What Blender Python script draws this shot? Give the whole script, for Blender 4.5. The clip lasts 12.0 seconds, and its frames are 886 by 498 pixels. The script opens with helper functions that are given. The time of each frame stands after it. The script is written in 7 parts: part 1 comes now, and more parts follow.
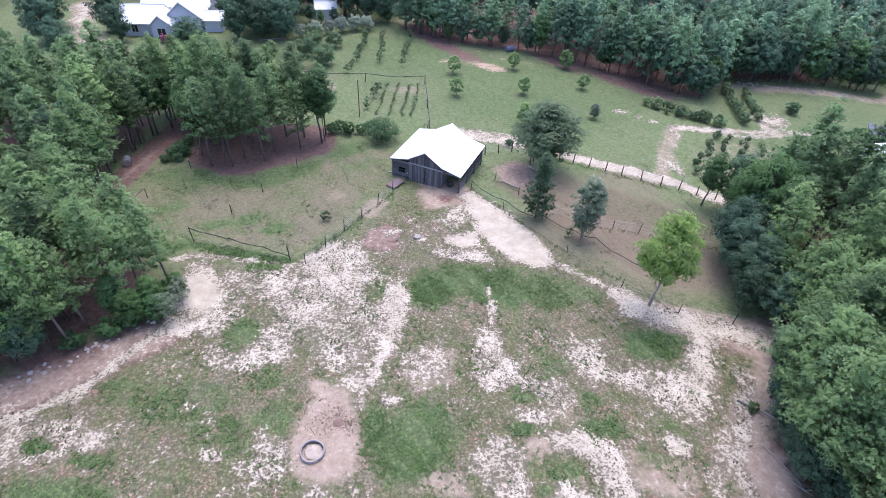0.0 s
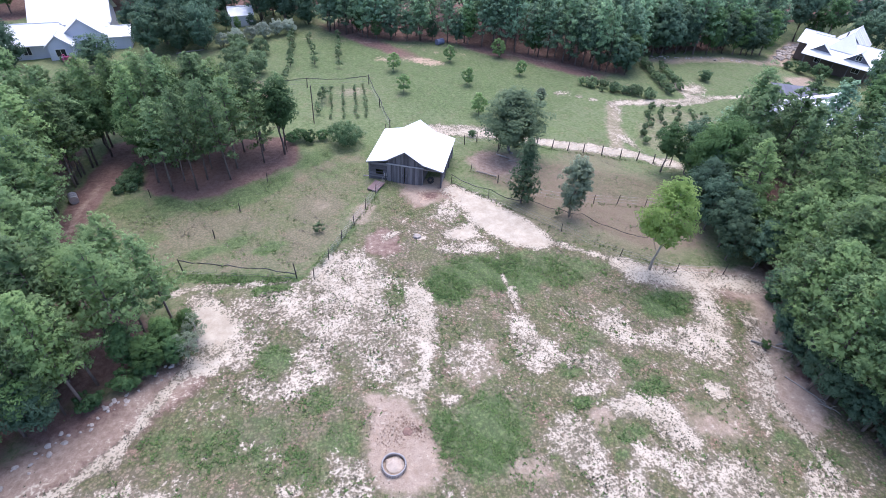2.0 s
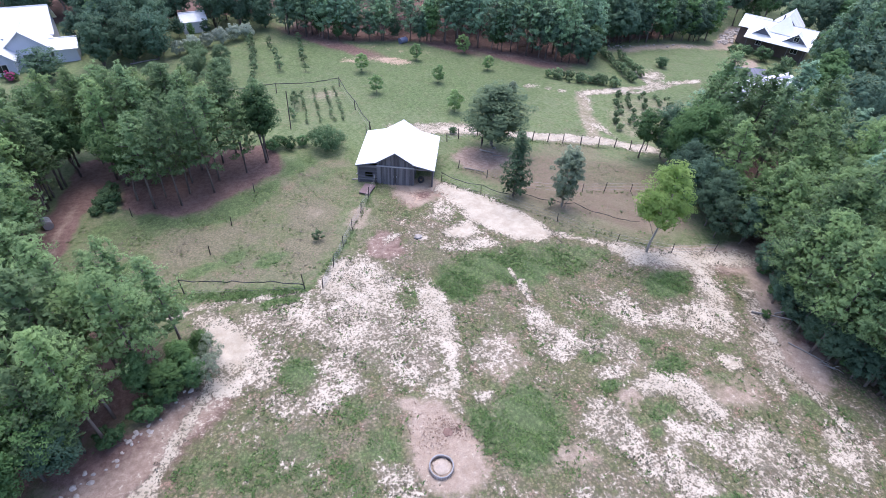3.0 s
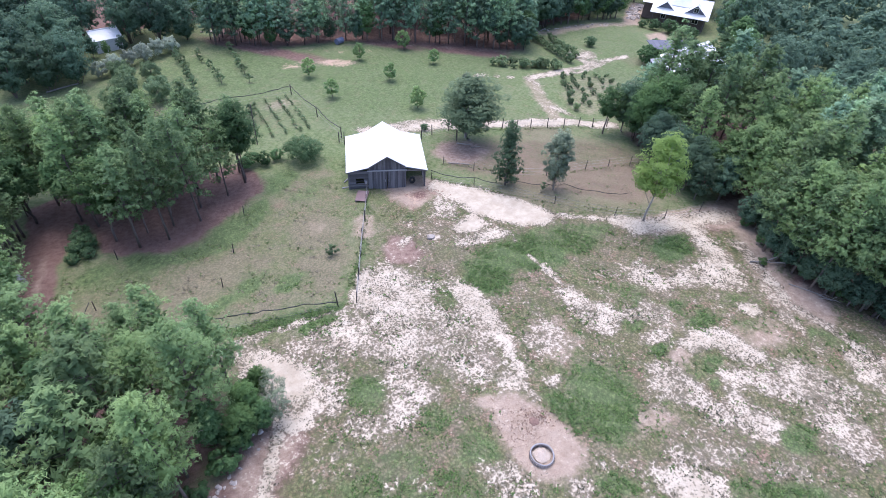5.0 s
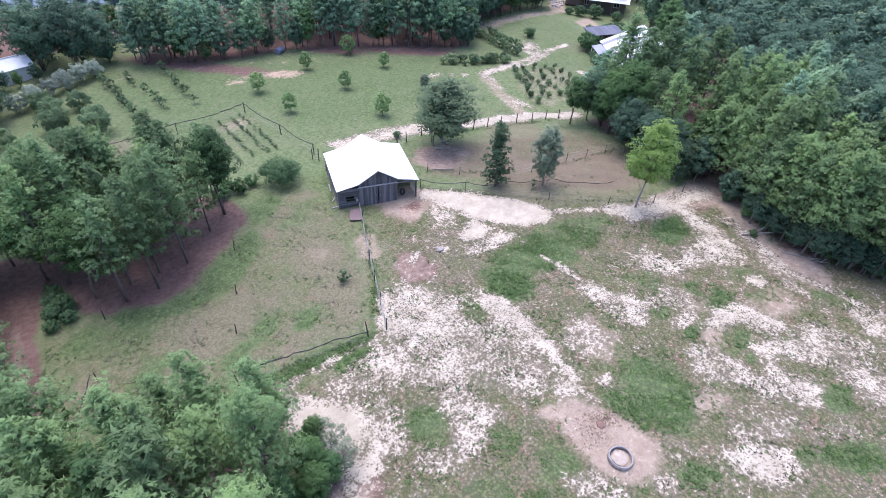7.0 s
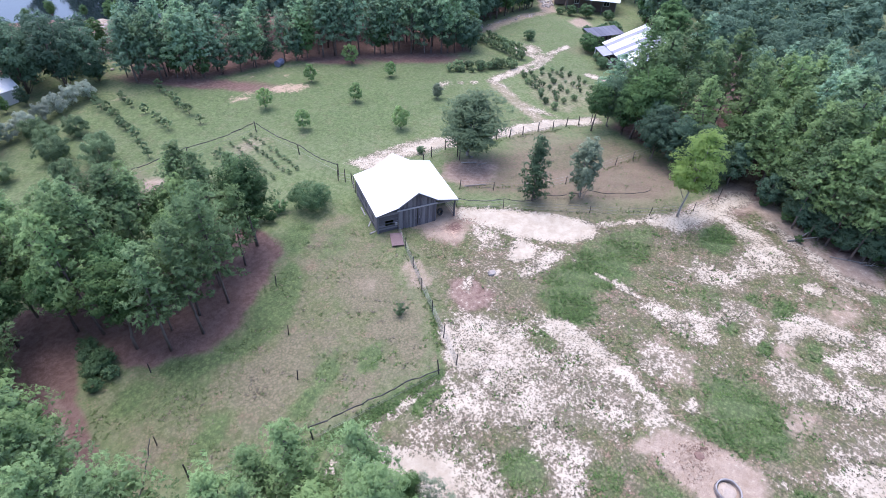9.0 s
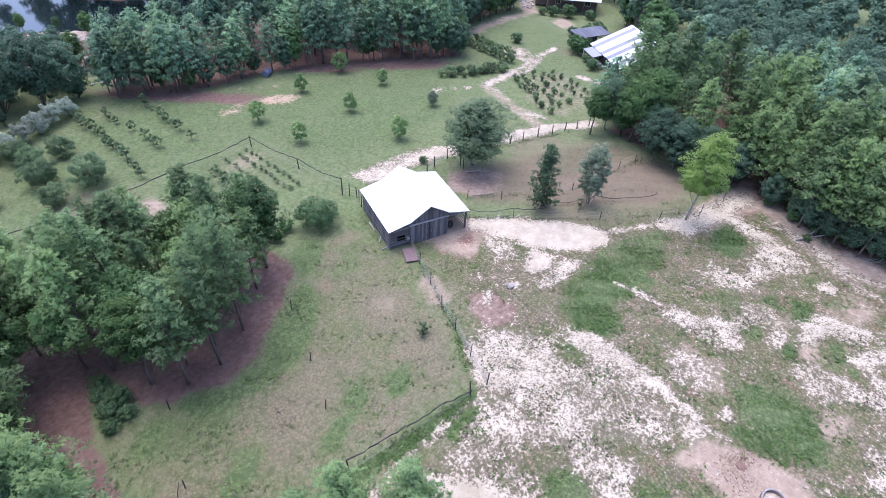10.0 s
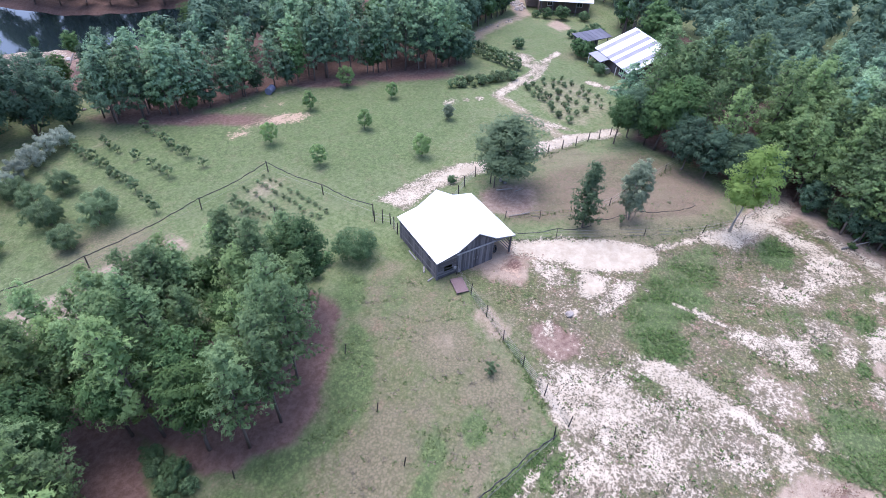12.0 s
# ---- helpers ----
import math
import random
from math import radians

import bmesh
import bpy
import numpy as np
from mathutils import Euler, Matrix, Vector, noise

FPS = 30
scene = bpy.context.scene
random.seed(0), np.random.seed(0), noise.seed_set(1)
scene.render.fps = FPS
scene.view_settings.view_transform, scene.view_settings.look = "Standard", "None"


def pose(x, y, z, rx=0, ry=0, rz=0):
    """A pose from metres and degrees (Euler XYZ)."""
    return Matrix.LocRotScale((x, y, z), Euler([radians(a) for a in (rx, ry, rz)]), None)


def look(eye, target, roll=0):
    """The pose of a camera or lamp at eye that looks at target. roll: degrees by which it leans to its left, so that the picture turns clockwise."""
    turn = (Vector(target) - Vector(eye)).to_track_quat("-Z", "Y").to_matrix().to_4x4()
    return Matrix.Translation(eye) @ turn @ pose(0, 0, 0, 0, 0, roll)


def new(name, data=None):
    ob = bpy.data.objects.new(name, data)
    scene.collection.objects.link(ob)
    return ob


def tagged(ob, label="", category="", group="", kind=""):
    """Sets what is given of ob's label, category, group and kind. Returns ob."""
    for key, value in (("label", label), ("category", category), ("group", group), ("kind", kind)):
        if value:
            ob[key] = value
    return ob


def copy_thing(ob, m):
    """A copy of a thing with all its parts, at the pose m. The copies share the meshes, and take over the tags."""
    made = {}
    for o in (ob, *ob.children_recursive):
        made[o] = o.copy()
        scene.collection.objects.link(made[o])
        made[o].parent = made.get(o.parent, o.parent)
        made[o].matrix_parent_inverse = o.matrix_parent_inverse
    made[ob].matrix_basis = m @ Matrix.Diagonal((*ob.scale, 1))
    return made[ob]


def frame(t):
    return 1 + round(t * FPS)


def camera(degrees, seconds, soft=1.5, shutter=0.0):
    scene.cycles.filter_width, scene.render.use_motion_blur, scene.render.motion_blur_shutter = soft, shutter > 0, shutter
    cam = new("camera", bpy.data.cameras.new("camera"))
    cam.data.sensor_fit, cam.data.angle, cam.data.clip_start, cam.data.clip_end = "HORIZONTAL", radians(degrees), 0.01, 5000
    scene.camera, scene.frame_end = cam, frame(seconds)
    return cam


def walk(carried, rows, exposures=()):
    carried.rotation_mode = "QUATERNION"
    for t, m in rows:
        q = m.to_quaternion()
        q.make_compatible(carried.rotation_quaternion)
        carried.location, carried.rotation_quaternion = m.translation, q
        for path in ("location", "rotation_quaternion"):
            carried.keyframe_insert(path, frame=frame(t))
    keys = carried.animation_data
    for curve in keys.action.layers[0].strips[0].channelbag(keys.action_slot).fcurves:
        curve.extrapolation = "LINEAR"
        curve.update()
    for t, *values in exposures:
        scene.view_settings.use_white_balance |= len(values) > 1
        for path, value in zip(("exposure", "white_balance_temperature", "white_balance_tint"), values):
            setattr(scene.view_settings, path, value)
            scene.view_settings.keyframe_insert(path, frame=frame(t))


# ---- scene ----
cam = camera(78.5, 12.0, soft=0.35)
METRES, EYE, TILT, LEAN, TURN = 54.0, 34.8, -41.0, -2.6, 0.0
ROWS = [
    (0.0, 0.0, 0.0, 0.0, 0.0, 0.0, -0.0),
    (0.5, -0.042, 0.0011, 0.0008, -2.62, -0.14, 2.14),
    (1.0, -0.0853, 0.0033, 0.0025, -4.78, -0.32, 3.87),
    (1.5, -0.1285, 0.0071, 0.006, -6.76, -0.59, 5.54),
    (2.0, -0.1729, 0.0133, 0.0115, -9.87, -1.1, 8.08),
    (2.5, -0.2175, 0.0222, 0.0194, -13.19, -1.78, 10.74),
    (3.0, -0.2629, 0.0341, 0.0299, -15.26, -2.31, 12.3),
    (5.0, -0.4309, 0.0966, 0.0899, -25.62, -5.9, 19.89),
    (5.5, -0.4646, 0.1178, 0.1091, -28.9, -7.29, 22.02),
    (6.0, -0.4911, 0.1403, 0.1293, -31.31, -8.35, 23.55),
    (6.5, -0.5123, 0.1644, 0.1523, -33.9, -9.6, 25.02),
    (7.0, -0.5292, 0.1881, 0.1755, -35.34, -10.34, 25.84),
    (7.5, -0.5446, 0.2141, 0.1988, -35.63, -10.54, 26.0),
    (9.5, -0.597, 0.3168, 0.3011, -41.43, -13.61, 28.9),
    (10.0, -0.6074, 0.3426, 0.3275, -42.98, -14.42, 29.61),
    (10.5, -0.6158, 0.3682, 0.353, -43.6, -14.82, 29.95),
    (11.0, -0.6221, 0.3944, 0.3786, -45.46, -15.84, 30.78),
    (11.5, -0.6276, 0.422, 0.4046, -46.85, -16.62, 31.34),
    (12.0, -0.6317, 0.4498, 0.4302, -47.11, -16.83, 31.45),
]
walk(cam, [(t, pose(0, 0, EYE, TILT, LEAN, TURN) @ pose(METRES * x, METRES * y, METRES * z, 90 + pitch, roll, yaw)) for t, x, y, z, yaw, pitch, roll in ROWS], exposures=[(0.0, 1.39, 5760, 20), (3.0, 1.40, 5760, 20), (6.0, 1.43, 5740, 20), (12.0, 1.46, 5710, 21)])

# ---- light ----
world = bpy.data.worlds.new("overcast_sky")
world.use_nodes = True
scene.world = world
wn = world.node_tree.nodes
sky = wn.new("ShaderNodeTexSky")
sky.sky_type = "NISHITA"
sky.sun_disc = False
sky.sun_elevation = radians(72)
sky.sun_rotation = radians(13)
sky.air_density, sky.dust_density = 1.0, 3.0
wn["Background"].inputs["Strength"].default_value = 0.15
world.node_tree.links.new(sky.outputs["Color"], wn["Background"].inputs["Color"])
sun = new("sun", bpy.data.lights.new("sun", "SUN"))
sun.data.energy, sun.data.angle, sun.data.color = 0.95, radians(55), (1.0, 0.97, 0.92)
sun.matrix_world = look((0, 0, 60), (-0.07, -0.30, 59.05))


# ---- materials ----
def material(name):
    m = bpy.data.materials.new(name)
    m.use_nodes = True
    t = m.node_tree
    return m, t, t.nodes["Principled BSDF"], t.nodes["Material Output"]


def add(t, kind, **sockets):
    n = t.nodes.new("ShaderNode" + kind)
    for k, v in sockets.items():
        n.inputs[k].default_value = v
    return n


def mathn(t, op, a, b=0.0, clamp=False):
    n = t.nodes.new("ShaderNodeMath")
    n.operation, n.use_clamp = op, clamp
    for i, v in enumerate((a, b)):
        if isinstance(v, (int, float)):
            n.inputs[i].default_value = v
        else:
            t.links.new(v, n.inputs[i])
    return n.outputs[0]


def mixc(t, fac, a, b):
    n = t.nodes.new("ShaderNodeMix")
    n.data_type = "RGBA"
    for i, v in ((0, fac), (6, a), (7, b)):
        if isinstance(v, (int, float)):
            n.inputs[i].default_value = v
        elif isinstance(v, tuple):
            n.inputs[i].default_value = (*v, 1)
        else:
            t.links.new(v, n.inputs[i])
    return n.outputs[2]


def mathv(t, v, shift):
    n = t.nodes.new("ShaderNodeVectorMath")
    n.inputs[1].default_value = shift
    t.links.new(v, n.inputs[0])
    return n.outputs[0]


def add_colour_noise(t, scale, v):
    n = add(t, "TexNoise", Scale=scale, Detail=2.0)
    t.links.new(v, n.inputs["Vector"])
    return n.outputs["Color"]


def noise_of(t, scale, detail=3.0, rough=0.55, vec=None):
    n = add(t, "TexNoise", Scale=scale, Detail=detail, Roughness=rough)
    if vec is not None:
        t.links.new(vec, n.inputs["Vector"])
    return n.outputs["Fac"]


def step(t, v, low, high):
    n = t.nodes.new("ShaderNodeMapRange")
    n.interpolation_type = "SMOOTHSTEP"
    n.inputs[1].default_value, n.inputs[2].default_value = low, high
    t.links.new(v, n.inputs[0])
    return n.outputs[0]


def bumped(t, bsdf, height, strength=0.4, dist=0.05):
    n = add(t, "Bump", Strength=strength, Distance=dist)
    t.links.new(height, n.inputs["Height"])
    t.links.new(n.outputs[0], bsdf.inputs["Normal"])


def coords(t, kind="Object"):
    return t.nodes.new("ShaderNodeTexCoord").outputs[kind]


def plain(name, a, b, scale=3.0, rough=0.8, metal=0.0, bump=0.3, stretch=None):
    """Two tones mixed by noise at two scales, varied from piece to piece."""
    m, t, s, _ = material(name)
    v = coords(t)
    if stretch:
        mp = t.nodes.new("ShaderNodeMapping")
        mp.inputs["Scale"].default_value = stretch
        t.links.new(v, mp.inputs[0])
        v = mp.outputs[0]
    n1, n2 = noise_of(t, scale, 4, 0.6, v), noise_of(t, scale * 7, 3, 0.6, v)
    rnd = t.nodes.new("ShaderNodeObjectInfo").outputs["Random"]
    f = mathn(t, "ADD", mathn(t, "MULTIPLY", n1, 0.7), mathn(t, "MULTIPLY", n2, 0.45))
    f = mathn(t, "ADD", f, mathn(t, "MULTIPLY", mathn(t, "SUBTRACT", rnd, 0.5), 0.45))
    t.links.new(mixc(t, step(t, f, 0.25, 0.9), a, b), s.inputs["Base Color"])
    s.inputs["Roughness"].default_value, s.inputs["Metallic"].default_value = rough, metal
    if bump:
        bumped(t, s, n2, bump, 0.02)
    return m


def foliage(name, dark, light, warm, trans=0.3, vary=0.62):
    m, t, s, out = material(name)
    g = t.nodes.new("ShaderNodeNewGeometry").outputs["Random Per Island"]
    o = t.nodes.new("ShaderNodeObjectInfo").outputs["Random"]
    n = noise_of(t, 0.55, 3, 0.6, coords(t))
    f = mathn(t, "ADD", mathn(t, "MULTIPLY", g, 0.38), mathn(t, "MULTIPLY", n, 0.7))
    c = mixc(t, step(t, f, 0.2, 0.85), dark, light)
    c = mixc(t, mathn(t, "MULTIPLY", step(t, o, 0.25, 1.0), 0.6), c, warm)
    o2 = mathn(t, "FRACT", mathn(t, "MULTIPLY", o, 7.31))
    hsv = add(t, "HueSaturation", Saturation=1.0)
    t.links.new(mathn(t, "ADD", mathn(t, "MULTIPLY", o2, vary), 0.99 - vary / 2), hsv.inputs["Value"])
    t.links.new(c, hsv.inputs["Color"])
    c = hsv.outputs["Color"]
    t.links.new(c, s.inputs["Base Color"])
    s.inputs["Roughness"].default_value = 0.65
    s.inputs["Specular IOR Level"].default_value = 0.12
    tr = t.nodes.new("ShaderNodeBsdfTranslucent")
    t.links.new(c, tr.inputs["Color"])
    mix = t.nodes.new("ShaderNodeMixShader")
    mix.inputs[0].default_value = trans
    t.links.new(s.outputs[0], mix.inputs[1])
    t.links.new(tr.outputs[0], mix.inputs[2])
    t.links.new(mix.outputs[0], out.inputs["Surface"])
    return m


def ground_material():
    m, t, s, _ = material("pasture_ground")
    v = coords(t)
    a1, a2 = t.nodes.new("ShaderNodeAttribute"), t.nodes.new("ShaderNodeAttribute")
    a1.attribute_name, a2.attribute_name = "cover", "litter"
    s1, s2 = t.nodes.new("ShaderNodeSeparateColor"), t.nodes.new("ShaderNodeSeparateColor")
    t.links.new(a1.outputs["Color"], s1.inputs[0])
    t.links.new(a2.outputs["Color"], s2.inputs[0])
    a3 = t.nodes.new("ShaderNodeAttribute")
    a3.attribute_name = "worn"
    S, P, L = s1.outputs[0], s1.outputs[1], s1.outputs[2]
    N, O, D = s2.outputs[0], s2.outputs[1], s2.outputs[2]
    big, mid, fine, tiny = (noise_of(t, k, 5, 0.6, v) for k in (0.09, 0.5, 2.4, 6.5))

    blade = noise_of(t, 19.0, 3, 0.7, v)

    def edge(mask, amp, w, n):
        return step(t, mathn(t, "ADD", mask, mathn(t, "MULTIPLY", mathn(t, "SUBTRACT", n, 0.5), amp)), 0.5 - w, 0.5 + w)

    def blend(*pairs):
        total = None
        for n, k in pairs:
            w = mathn(t, "MULTIPLY", n, k)
            total = w if total is None else mathn(t, "ADD", total, w)
        return total

    speck = blend((mid, 0.35), (fine, 0.45), (tiny, 0.2))
    clump = noise_of(t, 1.15, 4, 0.65, v)
    patch = noise_of(t, 0.27, 4, 0.6, v)
    worn = a3.outputs["Fac"]
    g1 = mixc(t, step(t, blend((fine, 0.35), (tiny, 0.35), (blade, 0.3)), 0.42, 0.58), GRASS_A, GRASS_B)
    g1 = mixc(t, mathn(t, "MULTIPLY", mathn(t, "SUBTRACT", 1.0, worn), 0.55), g1, mixc(t, step(t, fine, 0.35, 0.65), TURF, TURF_B))
    # fresher clumps, dry thatch and reddish worn spots lie over each other
    fresh = step(t, blend((clump, 0.5), (patch, 0.3), (tiny, 0.25)), 0.51, 0.60)
    c = mixc(t, mathn(t, "MULTIPLY", fresh, 0.5), g1, mixc(t, step(t, blade, 0.38, 0.62), FRESH, FRESH_B))
    thatch = step(t, blend((mid, 0.4), (big, 0.3), (fine, 0.3), (blade, 0.12)), 0.51, 0.62)
    c = mixc(t, mathn(t, "MULTIPLY", thatch, mathn(t, "ADD", mathn(t, "MULTIPLY", worn, 0.3), 0.45)), c, mixc(t, worn, PALETHATCH, THATCH))
    other = noise_of(t, 0.62, 5, 0.65, mathv(t, v, (37.0, 11.0, 5.0)))
    rust = mathn(t, "MULTIPLY", step(t, blend((other, 0.6), (tiny, 0.4)), 0.53, 0.61), mathn(t, "ADD", mathn(t, "MULTIPLY", worn, 0.62), 0.25))
    c = mixc(t, rust, c, mixc(t, step(t, tiny, 0.35, 0.65), RUST, RUST_B))
    c = mixc(t, mathn(t, "MULTIPLY", edge(D, 2.0, 0.35, blend((clump, 0.35), (fine, 0.3), (tiny, 0.35))), 0.85), c, mixc(t, step(t, tiny, 0.35, 0.65), STRAW, STRAW_B))
    c = mixc(t, mathn(t, "MULTIPLY", edge(L, 1.5, 0.25, blend((clump, 0.5), (fine, 0.25), (tiny, 0.25))), 0.92), c, mixc(t, step(t, mathn(t, "ADD", mathn(t, "MULTIPLY", fine, 0.5), mathn(t, "MULTIPLY", blade, 0.5)), 0.4, 0.6), LUSH, LUSH_B))
    # gaps between tufts painted dark: crevice shade put in along with soil and stubs
    tuft = add(t, "TexVoronoi", Scale=4.6, Randomness=1.0)
    t.links.new(v, tuft.inputs["Vector"])
    gap = step(t, blend((tuft.outputs["Distance"], 0.8), (blade, 0.5), (tiny, 0.3)), 0.70, 0.86)
    dark = mathn(t, "SUBTRACT", 1.0, step(t, blend((blade, 0.5), (tiny, 0.5)), 0.38, 0.47))
    thick = mathn(t, "ADD", mathn(t, "MULTIPLY", mathn(t, "MAXIMUM", worn, L), 0.4), 0.1)
    c = mixc(t, mathn(t, "MULTIPLY", mathn(t, "MAXIMUM", gap, dark), thick), c, STUB_SHADE)
    c = mixc(t, mathn(t, "MULTIPLY", edge(N, 0.7, 0.3, speck), 0.95), c, mixc(t, step(t, mathn(t, "ADD", mathn(t, "MULTIPLY", fine, 0.5), mathn(t, "MULTIPLY", blade, 0.5)), 0.4, 0.62), LITTER, LITTER_B))
    c = mixc(t, mathn(t, "MULTIPLY", edge(P, 0.7, 0.25, speck), 0.92), c, mixc(t, step(t, blend((mid, 0.3), (fine, 0.3), (blade, 0.45)), 0.42, 0.62), BARE, BARE_B))
    c = mixc(t, mathn(t, "MULTIPLY", step(t, mathn(t, "ADD", S, mathn(t, "MULTIPLY", mathn(t, "SUBTRACT", speck, 0.5), 0.8)), 0.14, 0.46), 0.72), c, mixc(t, step(t, fine, 0.35, 0.65), DUST, DUST_B))
    sandc = mixc(t, step(t, mathn(t, "ADD", mathn(t, "MULTIPLY", mid, 0.5), mathn(t, "ADD", mathn(t, "MULTIPLY", fine, 0.3), mathn(t, "MULTIPLY", blade, 0.2))), 0.38, 0.62), SAND, SAND_B)
    stubs = add(t, "TexVoronoi", Scale=4.4, Randomness=1.0)
    stubs.voronoi_dimensions = "2D"
    wobble = t.nodes.new("ShaderNodeVectorMath")
    wobble.operation = "MULTIPLY_ADD"
    t.links.new(add_colour_noise(t, 3.5, v), wobble.inputs[0])
    wobble.inputs[1].default_value = (0.35, 0.35, 0.0)
    t.links.new(v, wobble.inputs[2])
    t.links.new(wobble.outputs[0], stubs.inputs["Vector"])
    grit = blend((stubs.outputs["Distance"], 0.15), (fine, 0.32), (mid, 0.28), (tiny, 0.26))
    c = mixc(t, mathn(t, "MULTIPLY", edge(mathn(t, "MULTIPLY", S, 1.15), 4.2, 0.2, grit), step(t, S, 0.03, 0.12)), c, sandc)
    c = mixc(t, edge(O, 2.6, 0.22, grit), c, ORANGE)
    # hoof prints and clods dotted over the bare sand
    vo = add(t, "TexVoronoi", Scale=3.6)
    vo.voronoi_dimensions = "2D"
    t.links.new(wobble.outputs[0], vo.inputs["Vector"])
    dots = mathn(t, "SUBTRACT", 1.0, step(t, blend((vo.outputs["Distance"], 1.0), (mid, 0.5), (clump, 0.35)), 0.58, 0.74))
    inside = mathn(t, "MULTIPLY", step(t, S, 0.15, 0.4), mathn(t, "SUBTRACT", 1.0, step(t, S, 0.86, 0.99)))
    c = mixc(t, mathn(t, "MULTIPLY", mathn(t, "MULTIPLY", dots, inside), 0.6), c, CLOD)
    t.links.new(c, s.inputs["Base Color"])
    s.inputs["Roughness"].default_value = 0.95
    s.inputs["Specular IOR Level"].default_value = 0.15
    bumped(t, s, mathn(t, "ADD", mathn(t, "MULTIPLY", fine, 0.4), mathn(t, "ADD", mathn(t, "MULTIPLY", tiny, 0.35), mathn(t, "MULTIPLY", blade, 0.25))), 0.75, 0.14)
    return m


GRASS_A, GRASS_B, THATCH = (0.102, 0.102, 0.048), (0.194, 0.172, 0.094), (0.205, 0.156, 0.118)
TURF, TURF_B, PALETHATCH = (0.078, 0.142, 0.053), (0.150, 0.226, 0.094), (0.166, 0.180, 0.100)
STRAW, STRAW_B = (0.232, 0.190, 0.130), (0.148, 0.136, 0.082)
LUSH, LUSH_B = (0.066, 0.104, 0.040), (0.138, 0.188, 0.072)
LITTER, LITTER_B = (0.118, 0.067, 0.057), (0.188, 0.121, 0.105)
BARE, BARE_B = (0.268, 0.200, 0.150), (0.362, 0.284, 0.220)
SAND, SAND_B, ORANGE = (0.345, 0.292, 0.218), (0.475, 0.412, 0.322), (0.400, 0.290, 0.211)
DUST, DUST_B = (0.150, 0.120, 0.090), (0.235, 0.193, 0.150)
CLOD = (0.105, 0.100, 0.066)
FRESH, FRESH_B = (0.085, 0.125, 0.042), (0.158, 0.198, 0.085)
RUST, RUST_B = (0.185, 0.108, 0.078), (0.275, 0.185, 0.140)
STUB_SHADE = (0.040, 0.050, 0.026)
GROUND = ground_material()
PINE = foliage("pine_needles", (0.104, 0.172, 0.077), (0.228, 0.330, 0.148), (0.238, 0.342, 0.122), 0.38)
# far pines: needles paler and bluer, distance haze mixed into their colour
PINEFAR = foliage("hazed_pine_needles", (0.128, 0.221, 0.136), (0.265, 0.401, 0.250), (0.280, 0.411, 0.204), 0.34)
LEAF = foliage("broad_leaves", (0.058, 0.118, 0.047), (0.122, 0.212, 0.084), (0.142, 0.236, 0.075), 0.36)
DARKLEAF = foliage("dark_leaves", (0.059, 0.111, 0.070), (0.123, 0.197, 0.126), (0.118, 0.188, 0.105), 0.36)
YELLOWLEAF = foliage("yellow_green_leaves", (0.235, 0.350, 0.104), (0.345, 0.460, 0.148), (0.310, 0.445, 0.138), 0.6, 0.16)
GREYLEAF = foliage("grey_green_leaves", (0.28, 0.335, 0.265), (0.49, 0.55, 0.44), (0.44, 0.50, 0.39), 0.5)
OAKLEAF = foliage("dull_oak_leaves", (0.062, 0.108, 0.056), (0.138, 0.202, 0.108), (0.150, 0.198, 0.110), 0.36, 0.16)
# leaf highlights are put into the light tone over a dark green
BUSHLEAF = foliage("highlit_bush_leaves", (0.028, 0.062, 0.028), (0.180, 0.280, 0.136), (0.068, 0.125, 0.050), 0.2, 0.16)
FRUITLEAF = foliage("bright_fruit_leaves", (0.150, 0.250, 0.092), (0.310, 0.445, 0.185), (0.290, 0.415, 0.160), 0.45, 0.16)
DRYLEAF = foliage("thin_dull_leaves", (0.150, 0.195, 0.125), (0.285, 0.340, 0.228), (0.28, 0.33, 0.21), 0.45, 0.16)
SHRUBLEAF = foliage("olive_shrub_leaves", (0.120, 0.186, 0.094), (0.235, 0.325, 0.168), (0.229, 0.301, 0.144), 0.5)
BLADES = foliage("grass_blades", (0.115, 0.162, 0.064), (0.202, 0.260, 0.110), (0.18, 0.235, 0.094), 0.5)
CLODS = foliage("dark_clods", (0.075, 0.066, 0.048), (0.135, 0.120, 0.090), (0.10, 0.11, 0.065), 0.1)
WEEDS = foliage("weed_leaves", (0.076, 0.135, 0.046), (0.160, 0.238, 0.082), (0.15, 0.215, 0.068), 0.45)
DUNG = foliage("dry_dung", (0.165, 0.100, 0.076), (0.30, 0.20, 0.155), (0.22, 0.14, 0.105), 0.1)
STRAWBLADES = foliage("straw_blades", (0.183, 0.167, 0.113), (0.283, 0.250, 0.179), (0.233, 0.208, 0.133))
# far forest: darkened pine green, with the blue of distance haze put in
CANOPY = foliage("hazed_forest_canopy", (0.060, 0.108, 0.073), (0.128, 0.201, 0.134), (0.126, 0.198, 0.110), 0.36)
BARK = plain("pine_bark", (0.075, 0.060, 0.053), (0.19, 0.155, 0.138), 1.6, 0.95, 0, 0.8, (3, 3, 0.6))
PALEBARK = plain("pale_bark", (0.20, 0.18, 0.16), (0.36, 0.33, 0.29), 1.6, 0.9, 0, 0.6, (3, 3, 0.6))
WOOD = plain("weathered_boards", (0.067, 0.063, 0.070), (0.188, 0.179, 0.188), 1.2, 0.9, 0, 0.6, (6, 6, 0.5))
WOODH = plain("weathered_rails", (0.071, 0.067, 0.072), (0.183, 0.175, 0.183), 1.2, 0.9, 0, 0.6, (0.5, 6, 6))
